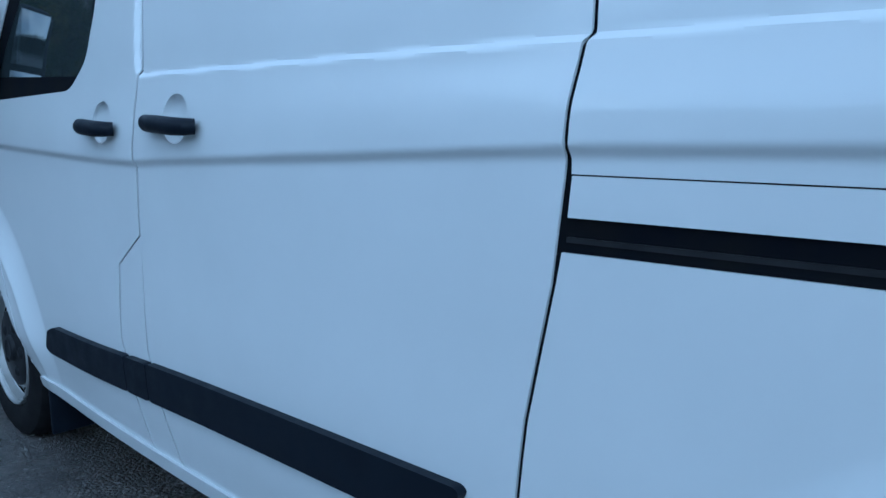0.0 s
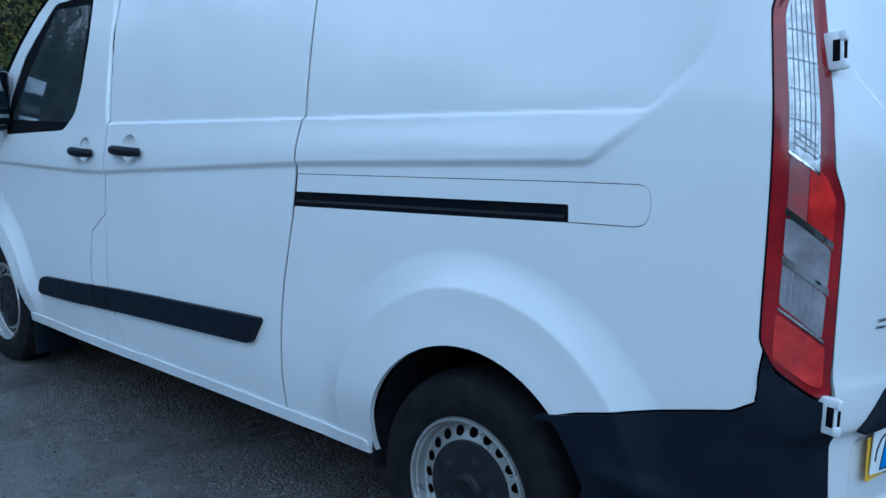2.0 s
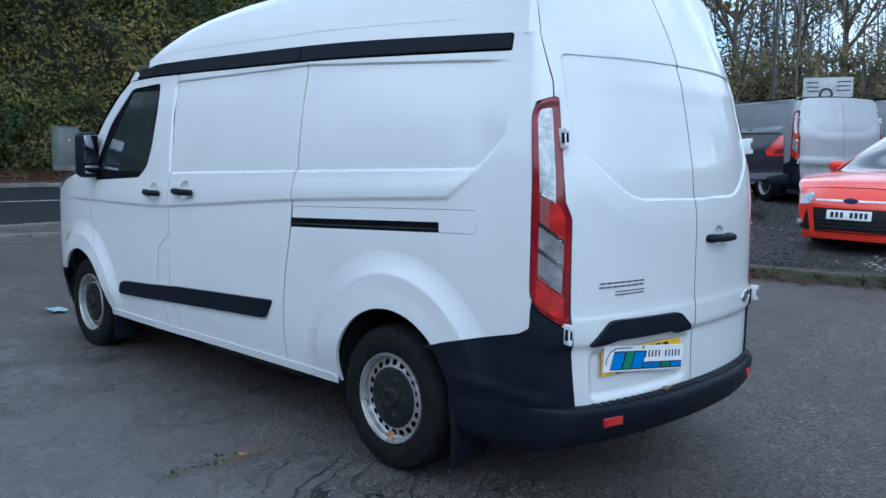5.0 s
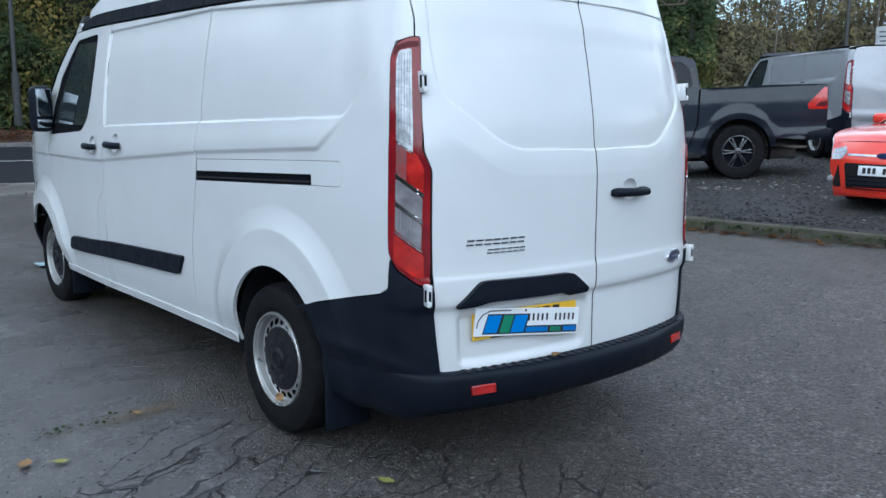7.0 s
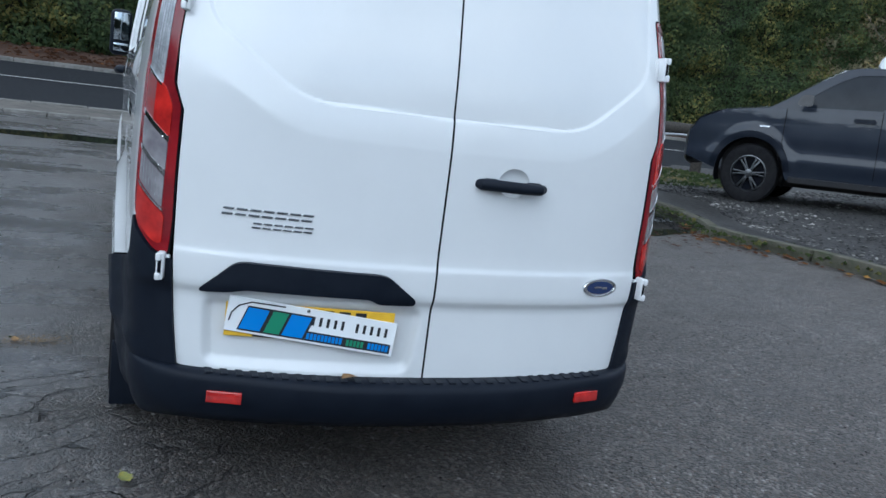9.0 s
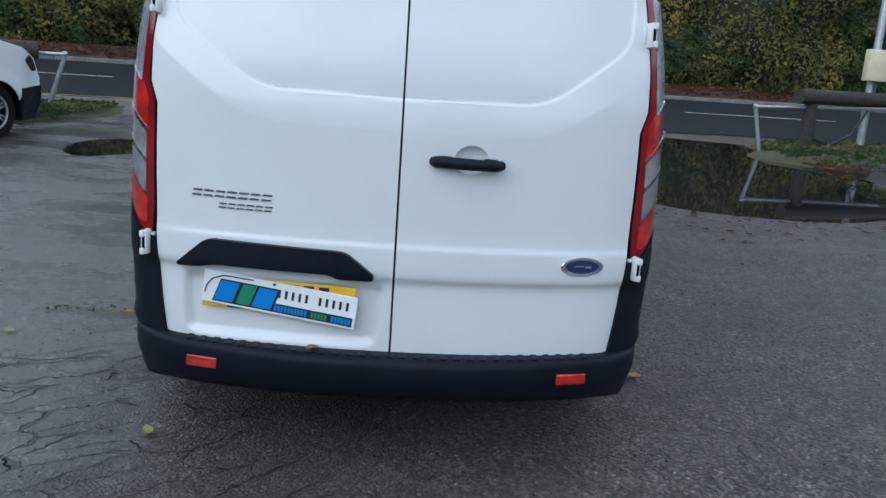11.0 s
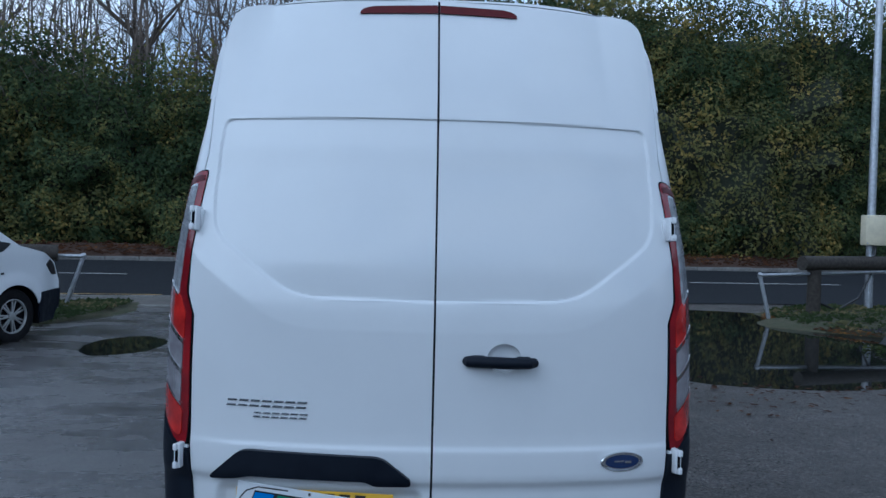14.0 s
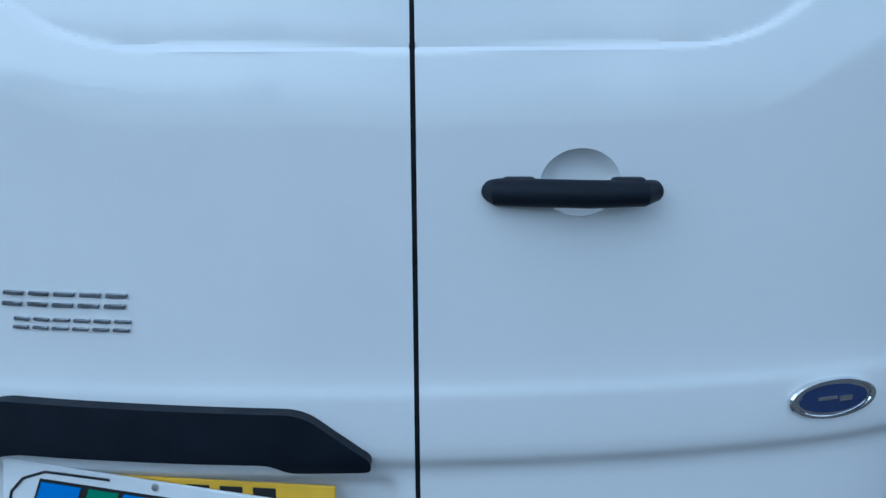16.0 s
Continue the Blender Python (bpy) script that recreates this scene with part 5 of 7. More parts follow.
def kerb_row(name, pts, label, base, height=0.12, length=0.9, depth=0.14, material=CONCRETE):
    """Kerb stones, one object each, along a line."""
    run = thing(name, label, "kerb")
    run["kind"] = "structure"
    total = [0.0]
    for a, b in zip(pts, pts[1:]):
        total.append(total[-1] + math.dist(a, b))
    fx, fy = curve_at([(s, p[0]) for s, p in zip(total, pts)]), curve_at([(s, p[1]) for s, p in zip(total, pts)])
    stone = box(0, 0, 0, length - 0.012, depth, height + 0.10, 0.018, 2)
    me = None
    for k in range(int(total[-1] / length)):
        a, b = length * k, length * (k + 1)
        p, q = (float(fx(a)), float(fy(a))), (float(fx(b)), float(fy(b)))
        c = ((p[0] + q[0]) / 2, (p[1] + q[1]) / 2)
        if me is None:
            ob = part("kerb_stone", stone, material, run)
            me = ob.data
        else:
            ob = new("kerb_stone", me)
            ob.parent = run
        rz = math.degrees(math.atan2(q[1] - p[1], q[0] - p[0]))
        slope = math.degrees(math.atan2(base(*q) - base(*p), length))
        ob.matrix_world = pose(c[0], c[1], base(*c) + height / 2 - 0.05 + 0.006 * math.sin(k * 2.3), 0, -slope, rz + 0.5 * math.sin(k * 1.7))
    return run


KERB = [(6.0, 7.0), (3.0, 6.5), (0.0, 5.93), (-1.0, 5.73), (-2.0, 5.50), (-3.0, 5.28), (-3.9, 5.22), (-4.7, 5.50), (-5.7, 6.05), (-7.7, 6.42)]
MOSSY = mat("mossy_concrete", (0.105, 0.095, 0.075), rough=0.9, second=(0.045, 0.050, 0.028), scale=7, bump=0.004, bump_scale=45, jitter=0.10, coarse=0.15, coarse_scale=3.0)
kerb_row("plot_kerb", KERB, "low mossy concrete kerb with fallen leaves along it", terrain, material=MOSSY)
kerb_row("crossing_kerb", [(edge_x(y, 12.9), y) for y in np.arange(-8, 7, 1.5)], "dropped kerb stones where the yard meets the road", terrain, 0.045, 0.9)
kerb_row("yard_edge", [(edge_x(y, 11.15), y) for y in np.arange(-4.6, 2.8, 1.2)], "broken edging stones with mud", terrain, 0.05, 0.6)
kerb_row("road_kerb", [(edge_x(y, 20.48), y) for y in range(-45, 50, 5)], "pale concrete kerb along the road", terrain, 0.12, 0.9)

# raised gravel plot behind the kerb
ks = np.array(KERB)
kl = np.r_[0, np.cumsum(np.hypot(*np.diff(ks, axis=0).T))]


def plot_at(i, j):
    s = kl[-1] * i / 79
    x, y = float(np.interp(s, kl, ks[:, 0])), float(np.interp(s, kl, ks[:, 1]))
    t = (j / 59) ** 1.6
    x2, y2 = 6 + (-26) * (i / 79) - 8 * (i / 79), 30 - 8 * (i / 79) ** 2
    px, py = x + (x2 - x) * t, y + (y2 - y) * t
    z = plot_z(px, py) * smoothstep(0, 0.05, t) + (terrain(x, y) + 0.105) * (1 - smoothstep(0, 0.05, t))
    return px, py + 0.05, z + 0.02 * noise.noise((px * 1.3, py * 1.3, 5))


tagged(link("gravel_plot", grid(80, 60, plot_at), GRAVEL), "dark wet gravel parking plot", "ground", kind="structure")


def scatter(name, n, where, size, material, label, category, z=terrain, seed=1, flat=0.25, kind="stuff"):
    """Many small flat or lumpy bits lying on the ground."""
    rnd = random.Random(seed)
    vs, fs = [], []
    for _ in range(n):
        x, y = where(rnd)
        s = size * rnd.uniform(0.5, 1.4)
        a = rnd.uniform(0, 6.28)
        h = z(x, y) + 0.012
        k = len(vs)
        c, d = math.cos(a), math.sin(a)
        for u, w, e in ((-1, 0, 0.1), (-0.3, -0.55, 0.5), (0.7, -0.4, 0.2), (1, 0.1, 0.6), (0.3, 0.6, 0.1), (-0.6, 0.45, 0.4)):
            vs.append((x + s * (u * c - w * d), y + s * (u * d + w * c), h + s * flat * e))
        vs.append((x, y, h + s * flat * rnd.uniform(0.3, 1.2)))
        fs += [(k + i, k + (i + 1) % 6, k + 6) for i in range(6)]
    return tagged(link(name, (vs, fs), material, smooth=0), label, category, kind=kind)


BANK_LEAF = leafy("bank_leaves", (0.04, 0.02, 0.012), (0.09, 0.042, 0.022), (0.20, 0.10, 0.04), 0.8)
STONE_MIX = leafy("stone_mix", (0.03, 0.03, 0.032), (0.08, 0.078, 0.075), (0.38, 0.37, 0.35), 0.7)
DEAD_LEAF = leafy("dead_leaves", (0.07, 0.03, 0.015), (0.16, 0.075, 0.025), (0.36, 0.20, 0.05), 0.7)


def in_plot(r):
    x = r.uniform(-8.5, 3)
    y0 = float(np.interp(-x, -ks[:, 0], ks[:, 1])) + 0.15
    return x, y0 + (r.random() ** 1.7) * 7


scatter("gravel", 11000, in_plot, 0.024, STONE_MIX, "loose grey gravel stones", "gravel", plot_z, 3, 0.7)


def by_kerb(r):
    s = r.uniform(0.2, 1) * kl[-1]
    return float(np.interp(s, kl, ks[:, 0])) + r.gauss(0, 0.1), float(np.interp(s, kl, ks[:, 1])) - 0.10 - abs(r.gauss(0, 0.14))


scatter("fallen_leaves", 240, by_kerb, 0.042, DEAD_LEAF, "brown fallen leaves by the kerb", "leaves", terrain, 4, 0.5)
scatter("kerb_weeds", 900, lambda r: (lambda p: (p[0], p[1] + r.uniform(0.02, 0.42)))(by_kerb(r)), 0.030, leafy("weed_blades", (0.025, 0.040, 0.012), (0.060, 0.075, 0.025), (0.15, 0.13, 0.045)), "weeds and moss growing along the kerb", "weeds", lambda x, y: terrain(x, y) + 0.05, 16, 1.3)
scatter("bank_leaves", 4200, lambda r: (lambda y: (edge_x(y, r.uniform(20.6, 23.0)), y))(r.uniform(-34, 40)), 0.09, BANK_LEAF, "rust-brown fallen leaves on the bank", "leaves",
        lambda x, y: terrain(edge_x(y, 20.5), y) + 0.06 + float(np.interp(-(x + 0.11 * y) - 20.55, [0, .55, 1.1, 1.65, 2.2, 2.75], bank_rise)), 5, 0.8)
scatter("puddle_leaves", 170, lambda r: (r.gauss(-4.0, 0.6), r.uniform(2.4, 5.0)), 0.030, BANK_LEAF, "wet leaves washed to the puddle's edge", "leaves", terrain, 6, 0.3)
scatter("grit", 15000, lambda r: (r.uniform(-5, 4.5), r.uniform(-5.5, 5)), 0.007, STONE_MIX, "loose grit on the asphalt", "grit", terrain, 7, 0.6)
YELLOW_LEAF = mat("yellow_green_leaf", (0.30, 0.27, 0.06), rough=0.6, second=(0.20, 0.22, 0.07), scale=50)


def fallen_leaf(x, y, size, turn, material, label):
    """One curled leaf with a pointed, lobed outline, its veins a fold along the middle, and a stalk."""
    rim = [(-1.0, 0.0), (-0.72, 0.34), (-0.40, 0.42), (-0.20, 0.70), (0.10, 0.46), (0.42, 0.56), (0.62, 0.26), (1.0, 0.0)]
    vs, fs = [], []
    for u, w in rim:
        for k in (-1, 0, 1):
            vs.append((u * size, k * w * size, size * (0.10 + 0.22 * abs(k) * w + 0.18 * u * u)))
    for i in range(len(rim) - 1):
        a, b = 3 * i, 3 * i + 3
        fs += [(a, b, b + 1, a + 1), (a + 1, b + 1, b + 2, a + 2)]
    geo = join((vs, fs), tube([(-1.0 * size, 0, 0.28 * size), (-1.7 * size, 0.12 * size, 0.10 * size)], 0.03 * size, 5))
    return tagged(link("fallen_leaf", move(geo, pose(x, y, terrain(x, y) + 0.008, 0, 0, turn)), material), label, "leaf")


for x_, y_, s_, r_, m_ in ((0.73, -0.87, 0.038, 20, YELLOW_LEAF), (-0.05, 1.16, 0.045, 100, DRYLEAF), (-0.24, -1.80, 0.035, 60, YELLOW_LEAF), (-0.30, -1.92, 0.045, 150, DRYLEAF), (-0.60, -1.36, 0.030, 10, DRYLEAF), (1.9, 1.6, 0.03, 75, DRYLEAF), (-1.2, -2.6, 0.04, 200, DRYLEAF)):
    fallen_leaf(x_, y_, s_, r_, m_, "curled yellow-green leaf on the asphalt" if m_ is YELLOW_LEAF else "curled dry brown leaf on the asphalt")


def blob(name, cx, cy, rx, ry, material, label, category, z, seed=0, rz=0.0, n=72, rough_=0.22, kind="structure", dome=0.0, square=2.0):
    """A flat patch with a wandering outline."""
    vs, fs = [Vector((cx, cy, z + dome))], []
    rings = (0.35, 0.7, 0.86, 0.94, 1.0, 1.10)
    drop = {0.94: 0.025, 1.0: 0.07, 1.10: 0.22}
    for f in rings:
        for k in range(n):
            a = 2 * math.pi * k / n
            r = f * (1 + rough_ * noise.noise((math.cos(a) * 1.6 + seed * 7.1, math.sin(a) * 1.6, seed)) * 2 + rough_ * 0.5 * noise.noise((math.cos(a) * 6 + seed, math.sin(a) * 6, seed)))
            r *= (abs(math.cos(a)) ** square + abs(math.sin(a)) ** square) ** (-1 / square)
            x, y = rx * r * math.cos(a), ry * r * math.sin(a)
            c, s = math.cos(radians(rz)), math.sin(radians(rz))
            vs.append(Vector((cx + x * c - y * s, cy + x * s + y * c, z + dome * max(0, 1 - f * f) - (drop.get(f, 0.0) + 0.03 * noise.noise((x * 2.5, y * 2.5, seed)) * (f > 0.8) if dome else 0.0))))
    for k in range(n):
        fs.append((0, 1 + k, 1 + (k + 1) % n))
        for i in range(len(rings) - 1):
            a, b = 1 + i * n + k, 1 + i * n + (k + 1) % n
            fs.append((a, a + n, b + n, b))
    return tagged(link(name, (vs, fs), material), label, category, kind=kind)


blob("puddle", -8.45, 4.6, 5.3, 2.7, WATER, "wide dark puddle mirroring the hedge", "puddle", 0.034, 1, 0, rough_=0.05, square=2.8)
blob("puddle", -6.75, -3.5, 1.1, 0.65, WATER, "small dark puddle", "puddle", 0.026, 2, 0, rough_=0.05)
blob("puddle", -8.6, -1.7, 0.6, 1.6, WATER, "muddy puddle near the road", "puddle", 0.036, 3, 0, rough_=0.05)
blob("grass_island", -9.7, -5.25, 1.9, 0.62, GRASS, "mossy grass verge", "verge", 0.075, 4, -10, dome=0.09)
blob("grass_island", -10.4, 8.9, 2.9, 2.6, GRASS, "rough grass verge strewn with leaves", "verge", 0.10, 5, 10, dome=0.12)
scatter("verge_litter", 900, lambda r: (lambda a, q: (-10.4 + 2.9 * q * math.cos(a), 8.9 + 2.6 * q * math.sin(a)))(r.uniform(3.0, 6.28), r.uniform(0.80, 1.02)), 0.045, DEAD_LEAF, "wet brown leaves along the verge", "leaves", lambda x, y: max(0.045, 0.10 - 0.5 * max(0, math.hypot((x + 10.4) / 2.9, (y - 8.9) / 2.6) - 0.9)), 14, 0.6)
SPILL = (-0.58, -1.42)
SAND = leafy("sand_grains", (0.20, 0.15, 0.10), (0.32, 0.25, 0.17), (0.44, 0.36, 0.25), 0.85)
scatter("sand_spill", 420, lambda r: (lambda q: (SPILL[0] + r.gauss(0, 0.035) - 0.10 * q, SPILL[1] + q))(r.choice((r.gauss(0.17, 0.06), r.gauss(0.10, 0.10), r.gauss(-0.06, 0.14)))), 0.0055, SAND, "thin pale spill of sand and straw on the asphalt", "sand", terrain, 12, 0.3)
scatter("asphalt_weeds", 26, lambda r: (lambda q: (-0.60 + r.gauss(0, 0.03) - 0.10 * q, -1.56 + q))(r.choice((r.gauss(-0.12, 0.06), r.gauss(0.08, 0.05)))), 0.011, bpy.data.materials["weed_blades"], "small weeds in a joint of the asphalt", "weeds", terrain, 15, 1.0)
scatter("verge_grass", 2600, lambda r: (lambda a, q: (-10.4 + 2.9 * q * math.cos(a), 8.9 + 2.6 * q * math.sin(a)))(r.uniform(0, 6.28), r.random() ** 0.5), 0.05,
        leafy("verge_blades", (0.026, 0.042, 0.014), (0.060, 0.076, 0.030), (0.17, 0.14, 0.07)), "short grass and leaves", "grass", lambda x, y: 0.10 + 0.12 * max(0, 1 - ((x + 10.4) / 2.9) ** 2 - ((y - 8.9) / 2.6) ** 2), 9, 1.2)
scatter("verge_grass", 900, lambda r: (lambda a, q: (-9.7 + 1.8 * q * math.cos(a), -5.25 + 0.6 * q * math.sin(a)))(r.uniform(0, 6.28), r.random() ** 0.5), 0.045,
        bpy.data.materials["verge_blades"], "short mossy grass", "grass", lambda x, y: 0.08 + 0.07 * max(0, 1 - ((x + 9.7) / 1.9) ** 2), 10, 1.2)


WRAPPER = mat("pale_blue_film", (0.26, 0.46, 0.54), rough=0.3, second=(0.45, 0.58, 0.64), scale=20, spec=0.5)
tagged(link("wrapper", grid(9, 6, lambda i, j: (-4.90 + 0.026 * i + 0.02 * noise.noise((i * 0.7, j, 2)), -0.72 + 0.026 * j + 0.015 * noise.noise((i, j * 0.8, 5)), terrain(-4.8, -0.66) + 0.018 + 0.014 * noise.noise((i * 0.9, j * 1.1, 9)))), WRAPPER), "crumpled pale blue plastic wrapper on wet asphalt", "litter")


# ---- posts, rails and poles ----
def log_fence(posts, rail, label):
    """Round wooden posts with a log laid across."""
    f = thing("log_barrier", label, "barrier")
    for x, y, h in posts:
        z = terrain(x, y)
        part("post", tube([(x, y, z - 0.1), (x + 0.01, y, z + h * 0.5), (x, y + 0.01, z + h)], [0.125, 0.12, 0.115], 14), WOOD, f)
    part("log", tube(rail, [0.13] * len(rail), 16), WOOD, f)
    return f


log_fence([(-11.2, 7.25, 0.95), (-12.6, 11.0, 0.95)], [(-11.05, 6.95, 1.07), (-11.7, 8.9, 1.08), (-12.7, 11.3, 1.09)], "dark weathered log barrier on round posts")
log_fence([(-9.55, -5.85, 0.90), (-8.7, -8.8, 0.90)], [(-9.7, -5.55, 1.0), (-9.2, -7.0, 1.0), (-8.6, -9.2, 1.0)], "dark weathered log barrier on round posts")


def steel_rail(a, b, lean, label, lower=True):
    f = thing("steel_barrier", label, "barrier")
    za = terrain(*a)
    top = (a[0] + lean[0], a[1] + lean[1], za + 0.88)
    part("post", tube([(a[0], a[1], za - 0.05), top], 0.034, 12), GALV, f)
    end = (b[0], b[1], terrain(*b) + 0.90)
    part("top_rail", tube([top, end], 0.030, 12), GALV, f)
    part("collar", tube([(top[0] - 0.02, top[1], top[2] - 0.03), (top[0] + 0.02, top[1], top[2] + 0.03)], 0.042, 12), GALV, f)
    part("collar", tube([(a[0] + lean[0] * 0.35, a[1] + lean[1] * 0.35, za + 0.28), (a[0] + lean[0] * 0.45, a[1] + lean[1] * 0.45, za + 0.36)], 0.041, 12), GALV, f)
    return f


steel_rail((-10.9, 6.35), (-12.0, 10.2), (0.0, -0.22), "bent galvanised steel barrier")
steel_rail((-9.9, -5.55), (-9.4, -7.4), (0.0, 0.32), "bent galvanised steel barrier")


def utility_pole():
    p = thing("utility_pole", "grey steel pole carrying a cream cabinet", "pole")
    x, y = -11.75, 8.58
    z = terrain(x, y)
    part("shaft", tube([(x, y, z - 0.1), (x, y, z + 3.0), (x + 0.02, y, z + 6.5)], [0.075, 0.07, 0.06], 16), GALV, p)
    bx = part("cabinet", box(x + 0.14, y, z + 1.62, 0.20, 0.46, 0.56, 0.02), CREAM, p, "cream steel cabinet")
    for sy in (-1, 1):
        for sz in (-1, 1):
            part("bolt", move(lathe([(0.014, 0), (0.012, 0.008), (0, 0.01)], 10, False), pose(x + 0.24, y + sy * 0.19, z + 1.62 + sz * 0.24, 0, 90, 0)), GALV, bx)
    part("cable", tube([(x + 0.1, y + 0.05, z + 1.34), (x + 0.16, y - 0.02, z + 0.9), (x + 0.10, y - 0.25, z + 0.35), (x + 0.2, y - 0.7, z + 0.12), (x + 0.3, y - 1.2, z + 0.30)], 0.022, 8), GLOSSBLACK, p, "black flexible conduit")
    return p


utility_pole()


def lamp_post(x, y, h, material, label):
    p = thing("lamp_post", label, "lamp post")
    z = terrain(max(x, -24), y) + (0.6 if x < -20 else 0.0)
    part("base", tube([(x, y, z - 0.1), (x, y, z + 1.3)], 0.11, 14), material, p)
    part("shaft", tube([(x, y, z + 1.3), (x, y, z + h)], [0.065, 0.05], 12), material, p)
    part("arm", tube([(x, y, z + h), (x + 0.3, y, z + h + 0.15), (x + 0.9, y, z + h + 0.2)], 0.035, 8), material, p)
    part("lantern", box(x + 1.1, y, z + h + 0.18, 0.6, 0.22, 0.12, 0.04), material, p)
    return p


DARKPOLE = mat("dark_pole_paint", (0.03, 0.032, 0.034), rough=0.5, second=(0.05, 0.05, 0.05), scale=9)
lamp_post(-22.2, 3.35, 6.5, DARKPOLE, "dark roadside lamp post against the hedge")
lamp_post(-10.7, 27.2, 9.0, DARKPOLE, "tall dark lamp post among trees")


def sign_board(x, y, z, w, h, rz, label, panel_mat, legs):
    s = thing("sign_board", label, "sign", m=pose(x, y, z, 0, 0, rz))
    part("board", box(0, 0, 0, 0.04, w, h, 0.008), panel_mat, s)
    for k in (-1, 1):
        part("edge", box(0.022, 0, k * h / 2, 0.012, w, 0.03), GALV, s)
    for k in (-1, 1):
        part("leg", tube([(-0.05, k * w * 0.35, -h / 2 - legs), (-0.05, k * w * 0.35, h / 2)], 0.03, 8), GALV, s)
    return s


SIGNGREY = mat("grey_sign", (0.42, 0.45, 0.46), rough=0.5, second=(0.3, 0.32, 0.33), scale=5)
sg = sign_board(-7.32, 23.43, 3.65, 1.4, 0.80, -70, "large pale road direction sign", SIGNGREY, 3.6)
for k in range(3):
    part("print_bars", box(0.022, -0.45 + 0.02 * k, 0.26 - 0.13 * k, 0.004, 0.34, 0.035), INK, sg)
    part("print_bars", box(0.022, 0.44, 0.28 - 0.13 * k, 0.004, 0.40, 0.035), INK, sg)
part("ring_symbol", move(lathe([(0.13, 0), (0.20, 0), (0.20, 0.004), (0.13, 0.004), (0.13, 0)], 28, False), pose(0.021, -0.04, -0.10, 0, 90, 0)), INK, sg)
CABGREY = mat("cabinet_grey_green", (0.115, 0.135, 0.130), rough=0.45, second=(0.155, 0.172, 0.162), scale=4)
cab = thing("street_cabinet", "grey-green steel street cabinet by the hedge", "cabinet", m=pose(-21.3, 5.79, 0.94, 0, 0, 12))
part("plinth", box(0, 0, 0.03, 0.32, 0.62, 0.16, 0.01), CONCRETE, cab)
part("body", box(0, 0, 0.62, 0.34, 0.64, 1.04, 0.015), CABGREY, cab)
part("door", box(0.176, 0, 0.62, 0.012, 0.57, 0.94, 0.004), CABGREY, cab)
part("lid", box(0, 0, 1.157, 0.38, 0.68, 0.035, 0.010), CABGREY, cab)
part("warning_mark", box(0.183, 0.0, 0.80, 0.003, 0.06, 0.06), YELLOW, cab)


# ---- parked vehicles ----
def car_wheel(v, x, y, r, rim_r, sgn, material, spokes, wide=0.22):
    m = pose(x, y, r, 90 if sgn < 0 else -90, 0, 0)
    q = r - rim_r
    tyre = lathe([(rim_r, -wide + 0.01), (rim_r + 0.3 * q, -wide), (r - 0.03, -wide + 0.01), (r, -wide + 0.04), (r, -0.035), (r - 0.015, -0.008), (r - 0.3 * q, 0.002), (rim_r + 0.15 * q, 0.0), (rim_r, -0.012)], 40, False)
    w = part("wheel", move(tyre, m), RUBBER, v, "black tyre on a spoked alloy rim")
    part("rim", move(lathe([(rim_r + 0.002, -wide * 0.8), (rim_r + 0.002, -0.012), (rim_r - 0.012, -0.010), (rim_r - 0.016, -0.05), (0.05, -0.09), (0.0, -0.09)], 40, False), m), GAPDARK, w)
    for k in range(spokes):
        a = 360 * k / spokes
        for off in (-7, 7):
            part("spoke", move(box(rim_r * 0.54, 0, -0.030, rim_r * 0.92, rim_r * 0.10, 0.02, 0.006), m @ pose(0, 0, 0, 0, 4, a + off)), material, w)
    part("rim_lip", move(lathe([(rim_r + 0.002, -0.02), (rim_r + 0.003, -0.004), (rim_r - 0.008, -0.002), (rim_r - 0.016, -0.014), (rim_r - 0.016, -0.03)], 40, False), m), material, w)
    part("hub", move(lathe([(0.055, -0.05), (0.052, -0.018), (0.03, -0.012), (0.0, -0.012)], 20, False), m), material, w)


